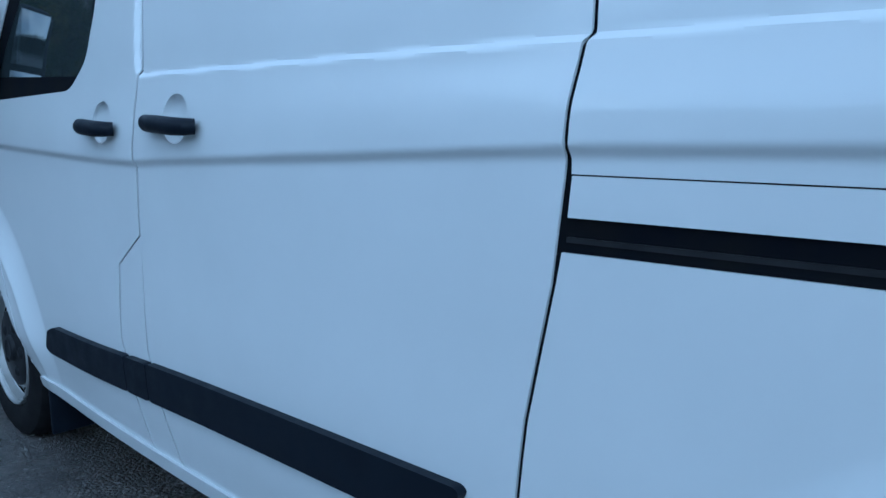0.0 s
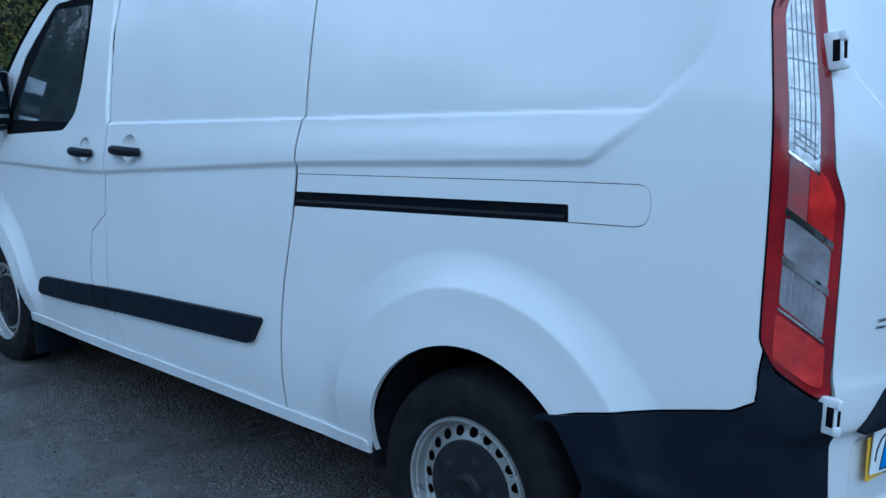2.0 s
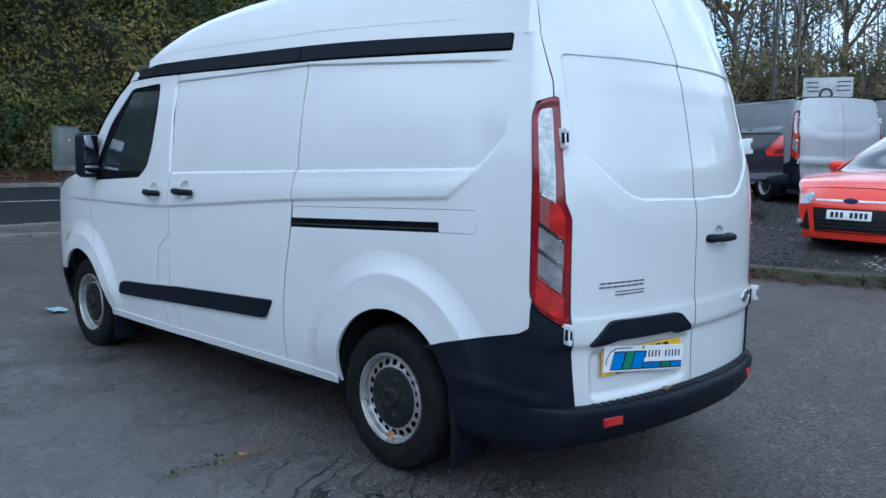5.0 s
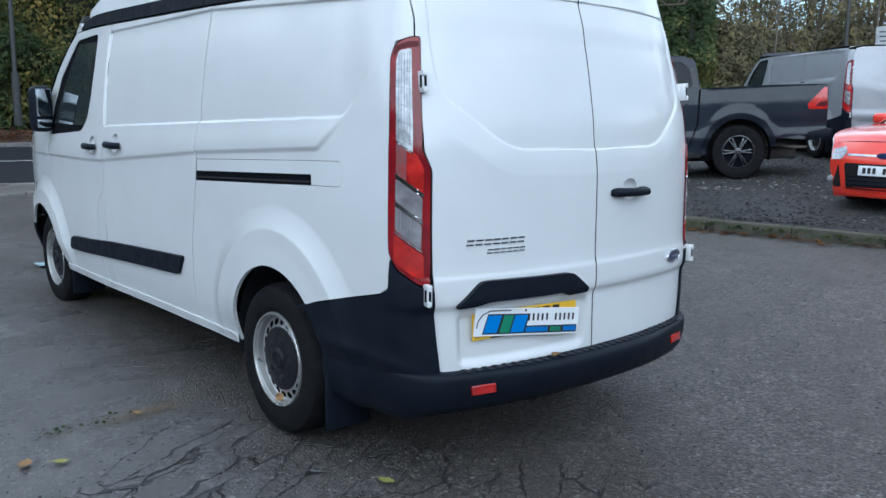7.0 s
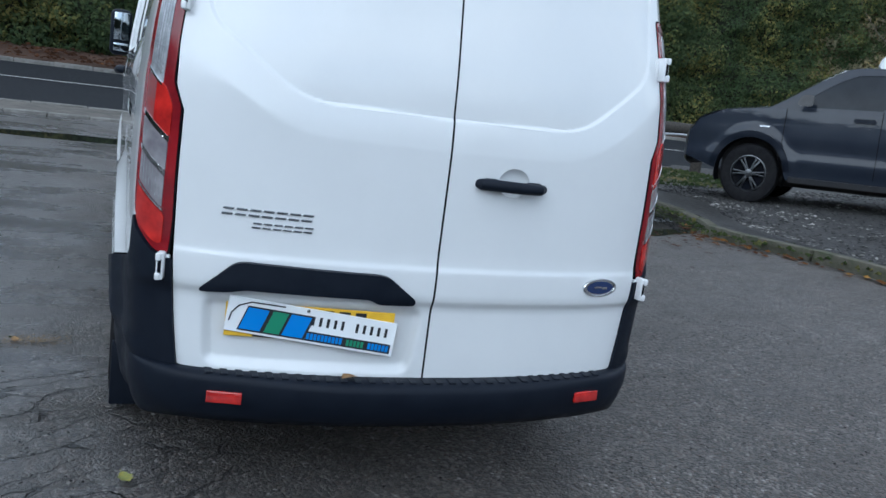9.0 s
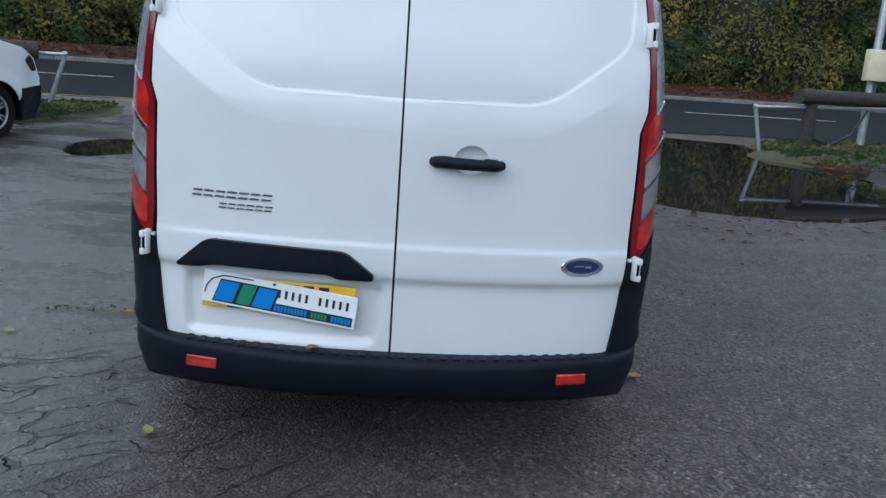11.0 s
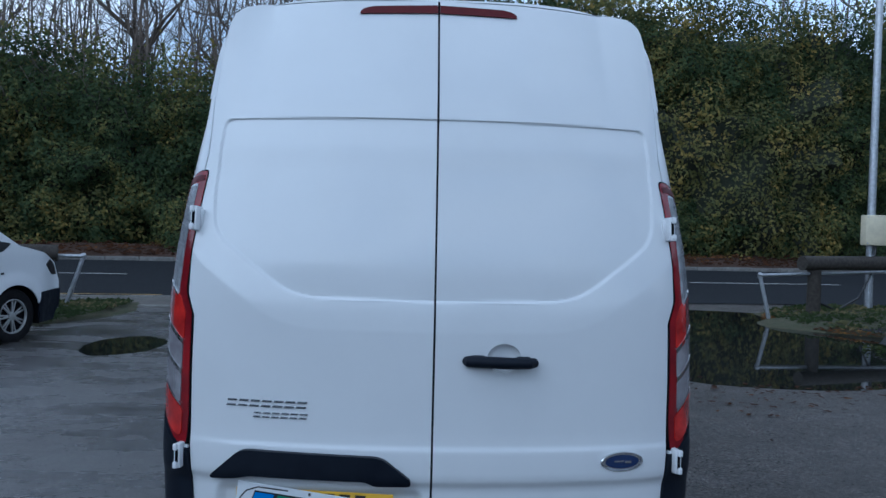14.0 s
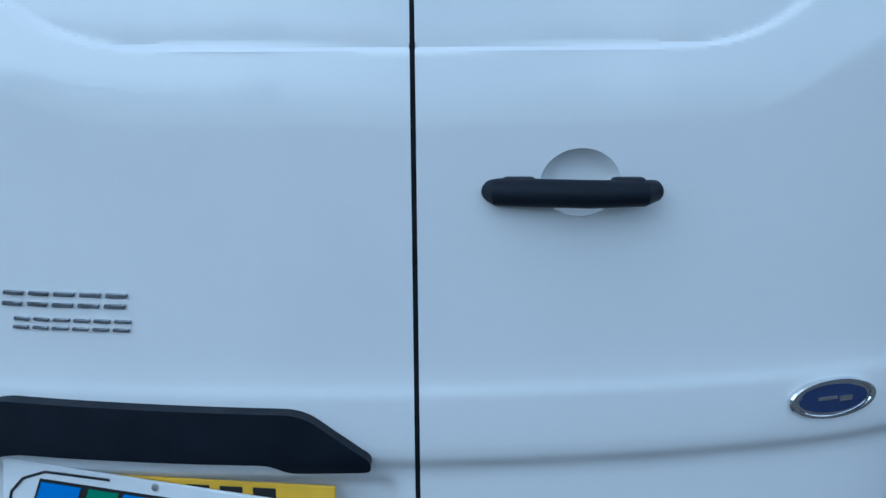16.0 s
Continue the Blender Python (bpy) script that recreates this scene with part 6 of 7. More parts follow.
def car(name, label, m, paint, outline, arches, width, profile, windows, wheels, lower=None, category="car"):
    """A parked car: pressed sides on a width function, one sweep over the top in several skins."""
    v = thing(name, label, category)

    def skin(sgn):
        def f(u, z, off=0.0):
            return np.stack([np.asarray(u, float), sgn * (width(np.asarray(u, float), np.asarray(z, float)) + off), np.asarray(z, float)], -1)
        return f
    for sgn in (-1, 1):
        s = skin(sgn)

        def put(nm, loops, material, lift=0.0, depth=0.015, cell=0.03, lab="", parent=None):
            geo = panel(loops, s, cell, depth, lift)
            return part(nm, flip(geo) if sgn < 0 else geo, material, parent or v, lab)
        put("side_body", [outline] + [w[0] for w in windows], paint, cell=0.025)
        for poly, nm in windows:
            put("side_window", [poly], SIDEGLASS, -0.008, 0.004)
        for nm, loops, material, lift in (lower or []):
            put(nm, loops, material, lift)
        for cx, cz, r in arches:
            part("arch_liner", grid(15, 3, lambda i, j: (cx + (r + 0.005) * math.cos(math.pi * (i / 14 * 1.2 - 0.1)), sgn * (float(width(np.array(cx), np.array(0.6))) - 0.02 - 0.13 * j), cz + (r + 0.005) * math.sin(math.pi * (i / 14 * 1.2 - 0.1)))), GAPDARK, v)
    for nm, pts, material, bulge in profile:
        pl = [0.0]
        for a, b in zip(pts, pts[1:]):
            pl.append(pl[-1] + math.dist(a, b))
        fx, fz = curve_at([(s, p[0]) for s, p in zip(pl, pts)]), curve_at([(s, p[1]) for s, p in zip(pl, pts)])
        nrow = max(3, int(pl[-1] / 0.05))

        def f(i, j):
            s = pl[-1] * j / (nrow - 1)
            x, z = float(fx(s)), float(fz(s))
            w = float(width(np.array(x), np.array(z))) - 0.003
            q = -1 + 2 * i / 20
            b = 1 - abs(q) ** 2.4
            return x + bulge[0] * b, w * q, z + bulge[1] * b
        part(nm, grid(21, nrow, f), material, v, smooth=50)
    xs = [p[0] for p in outline]
    part("floor_pan", box((min(xs) + max(xs)) / 2, 0, 0.33, (max(xs) - min(xs)) * 0.86, 1.3, 0.14, 0.04), UNDER, v)
    for x, r, rim, material, sp, yo in wheels:
        for sgn in (-1, 1):
            car_wheel(v, x, sgn * yo, r, rim, sgn, material, sp)
    v.matrix_world = m
    return v


def placed(x, y, z, hx, hy):
    return pose(x, y, z, 0, 0, math.degrees(math.atan2(-hy, -hx)))


# pick-up: rear axle at 0, nose to -x
def pickup_w(x, z):
    base = 0.925 - 0.10 * sstep(-3.5, -4.05, x) ** 2 - 0.02 * sstep(0.9, 1.3, x)
    return base - 0.05 * sstep(0.62, 0.40, z) - 0.022 * np.clip((z - 0.98) / 0.30, 0, 1) ** 1.5 - 0.020 * np.exp(-((z - 0.74) / 0.11) ** 2) - 0.22 * np.clip((z - 1.24) / 0.58, 0, 1) ** 1.15 * sstep(-0.44, -0.55, x) + 0.035 * sstep(0.66, 0.52, np.hypot(x, z - 0.40)) + 0.035 * sstep(0.66, 0.52, np.hypot(x + 3.085, z - 0.40))


pick_out = [(1.24, 0.62), (1.25, 1.26), (1.20, 1.295), (-0.55, 1.305), (-0.565, 1.36), (-0.600, 1.66), (-0.645, 1.745), (-0.78, 1.785), (-1.10, 1.81), (-1.9, 1.815), (-2.05, 1.78), (-2.36, 1.61), (-2.74, 1.36), (-2.92, 1.255), (-3.5, 1.19), (-3.85, 1.05), (-3.98, 0.88), (-4.0, 0.55), (-3.56, 0.42)] \
    + arc(-3.085, 0.40, 0.46, 176, 4) + [(-2.60, 0.36), (-0.48, 0.36)] + arc(0, 0.40, 0.46, 176, 4) + [(0.48, 0.55), (0.9, 0.60)]
pick_win = [(rounded([(-0.66, 1.335), (-0.70, 1.60), (-0.82, 1.715), (-1.36, 1.735), (-1.40, 1.305)], 0.06, 5), "rear"), (rounded([(-1.52, 1.300), (-1.49, 1.735), (-1.90, 1.72), (-2.12, 1.62), (-2.46, 1.395), (-2.46, 1.285)], 0.04, 4), "front")]
pickup = car("pickup_truck", "dark grey double-cab pickup with a covered bed", placed(-4.24, 9.68, 0.49, -0.78, -0.62) @ pose(0, 0, 0, 0, -3.2, 0) @ Matrix.Diagonal((1, 1, 1.055, 1)), GREY_PAINT, pick_out, [(0, 0.40, 0.46), (-3.085, 0.40, 0.46)], pickup_w,
             [("tailgate", [(1.24, 0.60), (1.26, 1.22), (1.20, 1.29)], GREY_PAINT, (0.02, 0)), ("bed_cover", [(1.20, 1.298), (0.3, 1.315), (-0.55, 1.31)], GLOSSBLACK, (0, 0.012)), ("rear_screen", [(-0.555, 1.31), (-0.595, 1.64), (-0.63, 1.72)], GLASS, (0.02, 0)),
              ("roof", [(-0.63, 1.72), (-0.78, 1.785), (-1.10, 1.81), (-1.8, 1.815), (-2.05, 1.78)], GREY_PAINT, (0, 0.04)), ("windscreen", [(-2.05, 1.78), (-2.36, 1.61), (-2.74, 1.36), (-2.90, 1.265)], GLASS, (-0.12, 0.03)),
              ("bonnet", [(-2.90, 1.265), (-3.5, 1.19), (-3.85, 1.06), (-3.95, 0.95)], GREY_PAINT, (-0.10, 0.03)), ("grille", [(-3.95, 0.95), (-4.0, 0.75), (-4.0, 0.5), (-3.9, 0.42)], GLOSSBLACK, (-0.16, 0))],
             pick_win, [(0.0, 0.39, 0.235, MACHINED, 6, 0.90), (-3.085, 0.39, 0.235, MACHINED, 6, 0.90)],
             [("arch_trim", [arc(0, 0.40, 0.545, 172, 8, 20) + arc(0, 0.40, 0.465, 8, 172, 20)], PLASTIC, 0.022), ("arch_trim", [arc(-3.085, 0.40, 0.545, 172, 8, 20) + arc(-3.085, 0.40, 0.465, 8, 172, 20)], PLASTIC, 0.022),
              ("door_gap", [[(-0.575, 1.30), (-0.545, 1.30), (-0.585, 0.80), (-0.66, 0.62), (-0.73, 0.45), (-0.745, 0.45), (-0.68, 0.62), (-0.610, 0.80)]], GAPDARK, 0.003), ("door_gap", [[(-1.54, 1.29), (-1.530, 1.29), (-1.530, 0.46), (-1.54, 0.46)]], GAPDARK, 0.003),
              ("door_gap", [[(-2.70, 1.26), (-2.690, 1.26), (-2.70, 0.46), (-2.708, 0.46)]], GAPDARK, 0.003), ("side_step", [[(-0.55, 0.40), (-2.55, 0.40), (-2.55, 0.33), (-0.55, 0.33)]], GLOSSBLACK, 0.05),
              ("tail_lamp", [[(1.245, 0.95), (1.245, 1.25), (1.205, 1.25), (0.965, 1.03), (0.985, 0.955)]], LAMP_RED, 0.012), ("lamp_inset", [[(1.235, 0.985), (1.235, 1.06), (1.13, 1.045), (1.06, 0.99)]], LAMP_DARK, 0.016), ("rear_bumper_end", [[(1.24, 0.68), (0.98, 0.64), (0.98, 0.52), (1.24, 0.55)]], PLASTIC, 0.03),
              ("door_handle", [rounded([(-0.78, 1.20), (-1.04, 1.20), (-1.04, 1.15), (-0.78, 1.15)], 0.015, 3)], PLASTIC, 0.035), ("door_handle", [rounded([(-1.60, 1.19), (-1.86, 1.19), (-1.86, 1.14), (-1.60, 1.14)], 0.015, 3)], PLASTIC, 0.035),
              ("side_badge", [[(-2.88, 1.022), (-3.01, 1.022), (-3.01, 1.002), (-2.88, 1.002)]], BADGE, 0.006), ("fuel_flap", [rounded([(0.06, 1.08), (0.28, 1.08), (0.28, 1.0), (0.06, 1.0)], 0.02, 3)], GREY_PAINT, 0.004), ("mirror", [rounded([(-2.36, 1.29), (-2.36, 1.44), (-2.52, 1.43), (-2.56, 1.30)], 0.045, 4)], GLOSSBLACK, 0.20), ("door_pillar", [[(-1.405, 1.305), (-1.365, 1.735), (-1.485, 1.735), (-1.515, 1.300)]], GLOSSBLACK, 0.003), ("rear_pillar", [[(-0.60, 1.34), (-0.63, 1.62), (-0.69, 1.60), (-0.65, 1.335)]], GLOSSBLACK, 0.003)], "pickup truck")
sign_side = [(-0.23, 0.0), (0.22, 0.0), (0.20, 0.09), (0.13, 0.16), (-0.02, 0.19), (-0.13, 0.18), (-0.20, 0.11)]
sign_rim = rounded(sign_side, 0.04, 4)
sign_n = len(sign_rim)
roof_sign = part("roof_sign", ([Vector((-1.50 + u, -0.30 + k * 0.27, 1.83 + w)) for k in (-1, -0.85, 0.85, 1) for u, w in ([(a * (0.9 if abs(k) == 1 else 1.0), b * (0.94 if abs(k) == 1 else 1.0)) for a, b in sign_rim])],
                       [tuple(range(sign_n))] + [(j * sign_n + i, (j + 1) * sign_n + i, (j + 1) * sign_n + (i + 1) % sign_n, j * sign_n + (i + 1) % sign_n) for j in range(3) for i in range(sign_n)] + [tuple(range(4 * sign_n - 1, 3 * sign_n - 1, -1))]), WHITEPLATE, pickup, "small domed white roof sign")
for k in range(2):
    part("roof_sign_print", box(-1.50 + 0.02 * k, -0.573, 1.885 + 0.045 * k, 0.16 - 0.06 * k, 0.006, 0.018), YELLOW, roof_sign)
part("rear_bumper", box(1.28, 0, 0.60, 0.12, 1.7, 0.14, 0.03), PLASTIC, pickup)
for wx in (0.0, -3.085):
    part("wheel_house", box(wx, 0, 0.66, 0.90, 1.30, 0.62, 0.05), UNDER, pickup)

# small white panel van near the verge: rear axle at 0, nose to -x
def small_w(x, z):
    base = 0.915 - 0.14 * sstep(-3.05, -3.62, x) ** 1.5
    return base - 0.04 * sstep(0.55, 0.30, z) - 0.16 * np.clip((z - 1.05) / 0.75, 0, 1) ** 1.4 + 0.02 * sstep(0.55, 0.40, np.hypot(x + 2.785, z - 0.33))


sm_out = [(0.80, 0.42), (0.82, 1.10), (0.74, 1.70), (0.55, 1.80), (-1.0, 1.83), (-1.75, 1.80), (-2.15, 1.62), (-2.60, 1.32), (-2.85, 1.17), (-3.25, 1.08), (-3.52, 0.95), (-3.62, 0.72), (-3.62, 0.58), (-3.20, 0.57)] + arc(-2.785, 0.33, 0.375, 160, 0) + [(-2.40, 0.26), (-0.38, 0.26)] + arc(0, 0.33, 0.375, 180, 10) + [(0.6, 0.40)]
sm_win = [(rounded([(-1.35, 1.13), (-1.33, 1.66), (-1.75, 1.64), (-2.02, 1.54), (-2.42, 1.27), (-2.55, 1.12)], 0.04, 4), "front")]
car("small_van", "small white panel van parked by the verge", placed(-4.20, -6.54, 0.03, -0.94, 0.345), PAINT, sm_out, [(0, 0.33, 0.375), (-2.785, 0.33, 0.375)], small_w,
    [("rear_face", [(0.80, 0.42), (0.82, 1.10), (0.74, 1.70), (0.55, 1.80)], PAINT, (0.03, 0)), ("roof", [(0.55, 1.80), (-1.0, 1.83), (-1.75, 1.80)], PAINT, (0, 0.04)), ("windscreen", [(-1.75, 1.80), (-2.15, 1.62), (-2.60, 1.32), (-2.80, 1.20)], GLASS, (-0.16, 0.03)),
     ("bonnet", [(-2.80, 1.20), (-3.25, 1.08), (-3.50, 0.96)], PAINT, (-0.12, 0.03)), ("front_face", [(-3.50, 0.96), (-3.60, 0.78), (-3.62, 0.58)], PAINT, (-0.14, 0)), ("front_bumper", [(-3.62, 0.60), (-3.62, 0.40), (-3.50, 0.22)], PLASTIC, (-0.14, 0))],
    sm_win, [(0.0, 0.33, 0.205, STEEL, 7, 0.885), (-2.785, 0.33, 0.205, STEEL, 7, 0.885)],
    [("bumper_end", [[(-3.63, 0.62), (-3.18, 0.60), (-3.14, 0.42), (-3.17, 0.22), (-3.55, 0.22), (-3.64, 0.40)]], PLASTIC, 0.012), ("door_strip", [rounded([(-0.45, 0.60), (-2.28, 0.60), (-2.34, 0.50), (-2.28, 0.46), (-0.45, 0.46)], 0.03, 3)], PLASTIC, 0.02),
     ("headlamp", [rounded([(-3.38, 1.00), (-3.50, 0.93), (-3.56, 0.80), (-3.44, 0.80), (-3.28, 0.93)], 0.02, 3)], GLOSSBLACK, 0.008), ("corner_window", [rounded([(-2.45, 1.24), (-2.72, 1.20), (-2.58, 1.10), (-2.48, 1.10)], 0.02, 3)], GLOSSBLACK, 0.006),
     ("door_gap", [[(-2.40, 1.10), (-2.392, 1.10), (-2.392, 0.30), (-2.40, 0.30)]], GAPDARK, 0.003), ("door_gap", [[(-1.30, 1.70), (-1.292, 1.70), (-1.292, 0.30), (-1.30, 0.30)]], GAPDARK, 0.003), ("side_repeater", [rounded([(-2.56, 0.86), (-2.60, 0.86), (-2.60, 0.835), (-2.56, 0.835)], 0.01, 3)], GLOSSBLACK, 0.006),
     ("mirror", [rounded([(-2.16, 1.12), (-2.16, 1.28), (-2.30, 1.28), (-2.34, 1.12)], 0.04, 3)], GLOSSBLACK, 0.22)], "van")

# red hatchback, nose towards the kerb: rear axle at 0, nose to -x
def hatch_w(x, z):
    base = 0.905 - 0.22 * sstep(-2.9, -3.56, x) ** 1.6 - 0.10 * sstep(0.3, 0.78, x)
    return base - 0.05 * sstep(0.5, 0.25, z) - 0.30 * np.clip((z - 0.92) / 0.55, 0, 1) ** 1.1 + 0.02 * sstep(0.5, 0.36, np.hypot(x + 2.648, z - 0.32))


ha_out = [(0.78, 0.45), (0.80, 0.95), (0.62, 1.25), (0.30, 1.46), (-0.4, 1.50), (-1.05, 1.46), (-1.55, 1.22), (-2.05, 0.97), (-2.6, 0.915), (-3.15, 0.825), (-3.42, 0.715), (-3.54, 0.54), (-3.54, 0.24), (-3.05, 0.18)] + arc(-2.648, 0.32, 0.36, 170, 0) + [(-2.26, 0.22), (-0.38, 0.22)] + arc(0, 0.32, 0.36, 185, 10) + [(0.6, 0.36)]
ha_win = [(rounded([(0.30, 1.02), (0.12, 1.32), (-0.4, 1.40), (-0.98, 1.36), (-1.45, 1.16), (-1.75, 0.99)], 0.04, 4), "side")]
hatch = car("hatchback", "bright red hatchback parked nose to the kerb", placed(-0.58, 10.68, 0.40, -0.05, -1.0), RED_PAINT, ha_out, [(0, 0.32, 0.36), (-2.648, 0.32, 0.36)], hatch_w,
            [("tail", [(0.78, 0.45), (0.80, 0.95), (0.62, 1.25), (0.30, 1.46)], RED_PAINT, (0.06, 0)), ("roof", [(0.30, 1.46), (-0.4, 1.50), (-1.05, 1.46)], RED_PAINT, (0, 0.03)), ("windscreen", [(-1.05, 1.46), (-1.55, 1.22), (-2.05, 0.95), (-2.12, 0.93)], SCREEN, (-0.16, 0.03)),
             ("bonnet", [(-2.12, 0.95), (-2.6, 0.92), (-3.15, 0.83), (-3.36, 0.74)], RED_PAINT, (-0.15, 0.03)), ("nose", [(-3.36, 0.74), (-3.46, 0.66), (-3.53, 0.54), (-3.54, 0.26), (-3.48, 0.12)], RED_PAINT, (-0.16, 0.02))],
            ha_win, [(0.0, 0.315, 0.21, STEEL, 5, 0.87), (-2.648, 0.315, 0.21, STEEL, 5, 0.87)],
            [("headlamp_side", [rounded([(-3.50, 0.575), (-3.46, 0.655), (-3.36, 0.735), (-2.98, 0.845), (-3.10, 0.66), (-3.3, 0.58)], 0.02, 3)], LAMP_CLEAR, 0.010), ("door_gap", [[(-1.80, 0.90), (-1.792, 0.90), (-1.792, 0.28), (-1.80, 0.28)]], GAPDARK, 0.003)])


def nose_x(y, z):
    w = float(hatch_w(np.array(-3.53), np.array(z)))
    q = min(1.0, abs(y) / w)
    z = z - 0.02 * (1 - q ** 2.4)
    edge = float(np.interp(z, [0.12, 0.26, 0.54, 0.66, 0.74], [-3.48, -3.54, -3.53, -3.46, -3.36]))
    return edge - 0.16 * (1 - q ** 2.4)


def on_nose(nm, loop, material, lift, parent, label=""):
    def s(u, z, off=0.0):
        return np.stack([np.array([nose_x(a, b) for a, b in zip(np.atleast_1d(u), np.atleast_1d(z))]) - off, np.atleast_1d(u), np.atleast_1d(z)], -1)
    return part(nm, flip(panel([loop], s, 0.02, 0.02, lift)), material, parent, label)


on_nose("grille", rounded([(-0.48, 0.58), (0.48, 0.58), (0.46, 0.65), (-0.46, 0.65)], 0.02, 3), GLOSSBLACK, 0.006, hatch)
on_nose("grille_bar", [(-0.45, 0.602), (0.45, 0.602), (0.45, 0.626), (-0.45, 0.626)], CHROME, 0.016, hatch, "chrome grille bar")
on_nose("lower_grille", rounded([(-0.42, 0.20), (0.42, 0.20), (0.47, 0.52), (-0.47, 0.52)], 0.03, 3), GLOSSBLACK, 0.006, hatch)
on_nose("splitter", [(-0.56, 0.15), (0.56, 0.15), (0.54, 0.185), (-0.54, 0.185)], RED_PAINT, 0.02, hatch)
for k in range(4):
    on_nose("grille_slat", [(-0.44, 0.23 + 0.045 * k), (0.43, 0.23 + 0.045 * k), (0.43, 0.242 + 0.045 * k), (-0.43, 0.242 + 0.045 * k)], PLASTIC, 0.018, hatch)
for sgn in (-1, 1):
    lamp = on_nose("headlamp", rounded([(sgn * 0.46, 0.640), (sgn * 0.52, 0.560), (sgn * 0.675, 0.548), (sgn * 0.685, 0.65), (sgn * 0.66, 0.738), (sgn * 0.55, 0.732)][::sgn], 0.02, 3), LAMP_CLEAR, 0.014, hatch, "clear glass headlamp")
    on_nose("side_grille", rounded([(sgn * 0.50, 0.20), (sgn * 0.64, 0.25), (sgn * 0.55, 0.51)][::sgn], 0.02, 3), GLOSSBLACK, 0.006, hatch)
    part("fog_lamp", move(lathe([(0.035, 0), (0.032, 0.015), (0, 0.02)], 18, False), pose(nose_x(sgn * 0.665, 0.33) - 0.01, sgn * 0.665, 0.33, 0, -90, 0)), LAMP_CLEAR, hatch)
for sgn in (-1, 1):
    mr = part("door_mirror", box(-1.80, sgn * 0.97, 1.03, 0.13, 0.20, 0.13, 0.045, 4), RED_PAINT, hatch)
    part("mirror_arm", box(-1.80, sgn * 0.86, 0.985, 0.06, 0.10, 0.04, 0.012), GLOSSBLACK, mr)
plate = part("number_plate", move(box(0, 0, 0, 0.012, 0.52, 0.111, 0.003), pose(nose_x(0, 0.45) - 0.022, 0, 0.445, 0, 6, 0)), WHITEPLATE, hatch, "white number plate")
for k in range(8):
    if k != 4:
        part("plate_mark", move(box(-0.007, -0.20 + 0.056 * k, 0, 0.002, 0.036, 0.066), pose(nose_x(0, 0.45) - 0.022, 0, 0.445, 0, 6, 0)), INK, plate)
ov = [Vector((p.x * 0.085, p.y * 0.034, p.z)) for p in lathe([(1, 0), (1, 0.008), (0.8, 0.01), (0, 0.01)], 30, False)[0]], lathe([(1, 0)] * 4, 30, False)[1]
part("oval_badge", move(ov, pose(nose_x(0, 0.614) - 0.02, 0, 0.614) @ Matrix(((0, 0, -1, 0), (1, 0, 0, 0), (0, 1, 0, 0), (0, 0, 0, 1)))), NAVY, hatch, "blue oval badge")

# silver panel van of the same pattern, low roof
silver = van("panel_van", "silver low-roof panel van parked on gravel", False, SILVER_PAINT, 0.03, False)
silver.matrix_world = placed(-3.64, 13.10, 0.70, -0.8, 0.6)

# its twin in the next bay
copy_thing(silver, Matrix.Translation((0.92, 2.35, 0.09)) @ placed(-3.64, 13.10, 0.70, -0.8, 0.6))


# ---- hedge, trees and woods ----
def leaf_mesh(name, pts, size, material, seed=0, parent=None, label="", normals=None):
    """One mesh of many small folded leaves at the given points."""
    rng = np.random.default_rng(seed)
    n = len(pts)
    pts = np.asarray(pts, float)
    a = rng.normal(size=(n, 3))
    a /= np.linalg.norm(a, axis=1)[:, None]
    a[:, 2] *= 0.6
    if normals is not None:
        face = np.asarray(normals, float) + rng.normal(size=(n, 3)) * 0.42
        a = np.cross(face, rng.normal(size=(n, 3)))
        a /= np.linalg.norm(a, axis=1)[:, None]
        b = np.cross(face, a)
    else:
        b = np.cross(a, rng.normal(size=(n, 3)))
    b /= np.linalg.norm(b, axis=1)[:, None]
    c = np.cross(a, b)
    s = size * rng.uniform(0.55, 1.35, n)[:, None]
    v = np.empty((n, 4, 3))
    v[:, 0], v[:, 1], v[:, 2], v[:, 3] = pts - a * s, pts + b * s * 0.55 + c * s * 0.15, pts + a * s, pts - b * s * 0.55 + c * s * 0.15
    me = bpy.data.meshes.new(name)
    me.vertices.add(4 * n)
    me.vertices.foreach_set("co", v.reshape(-1))
    me.loops.add(4 * n)
    me.loops.foreach_set("vertex_index", np.arange(4 * n, dtype=np.int32))
    me.polygons.add(n)
    me.polygons.foreach_set("loop_start", np.arange(0, 4 * n, 4, dtype=np.int32))
    me.polygons.foreach_set("loop_total", np.full(n, 4, dtype=np.int32))
    me.update(calc_edges=True)
    me.materials.append(material)
    ob = new(name, me)
    if parent:
        ob.parent = parent
    if label:
        ob["label"] = label
    return ob


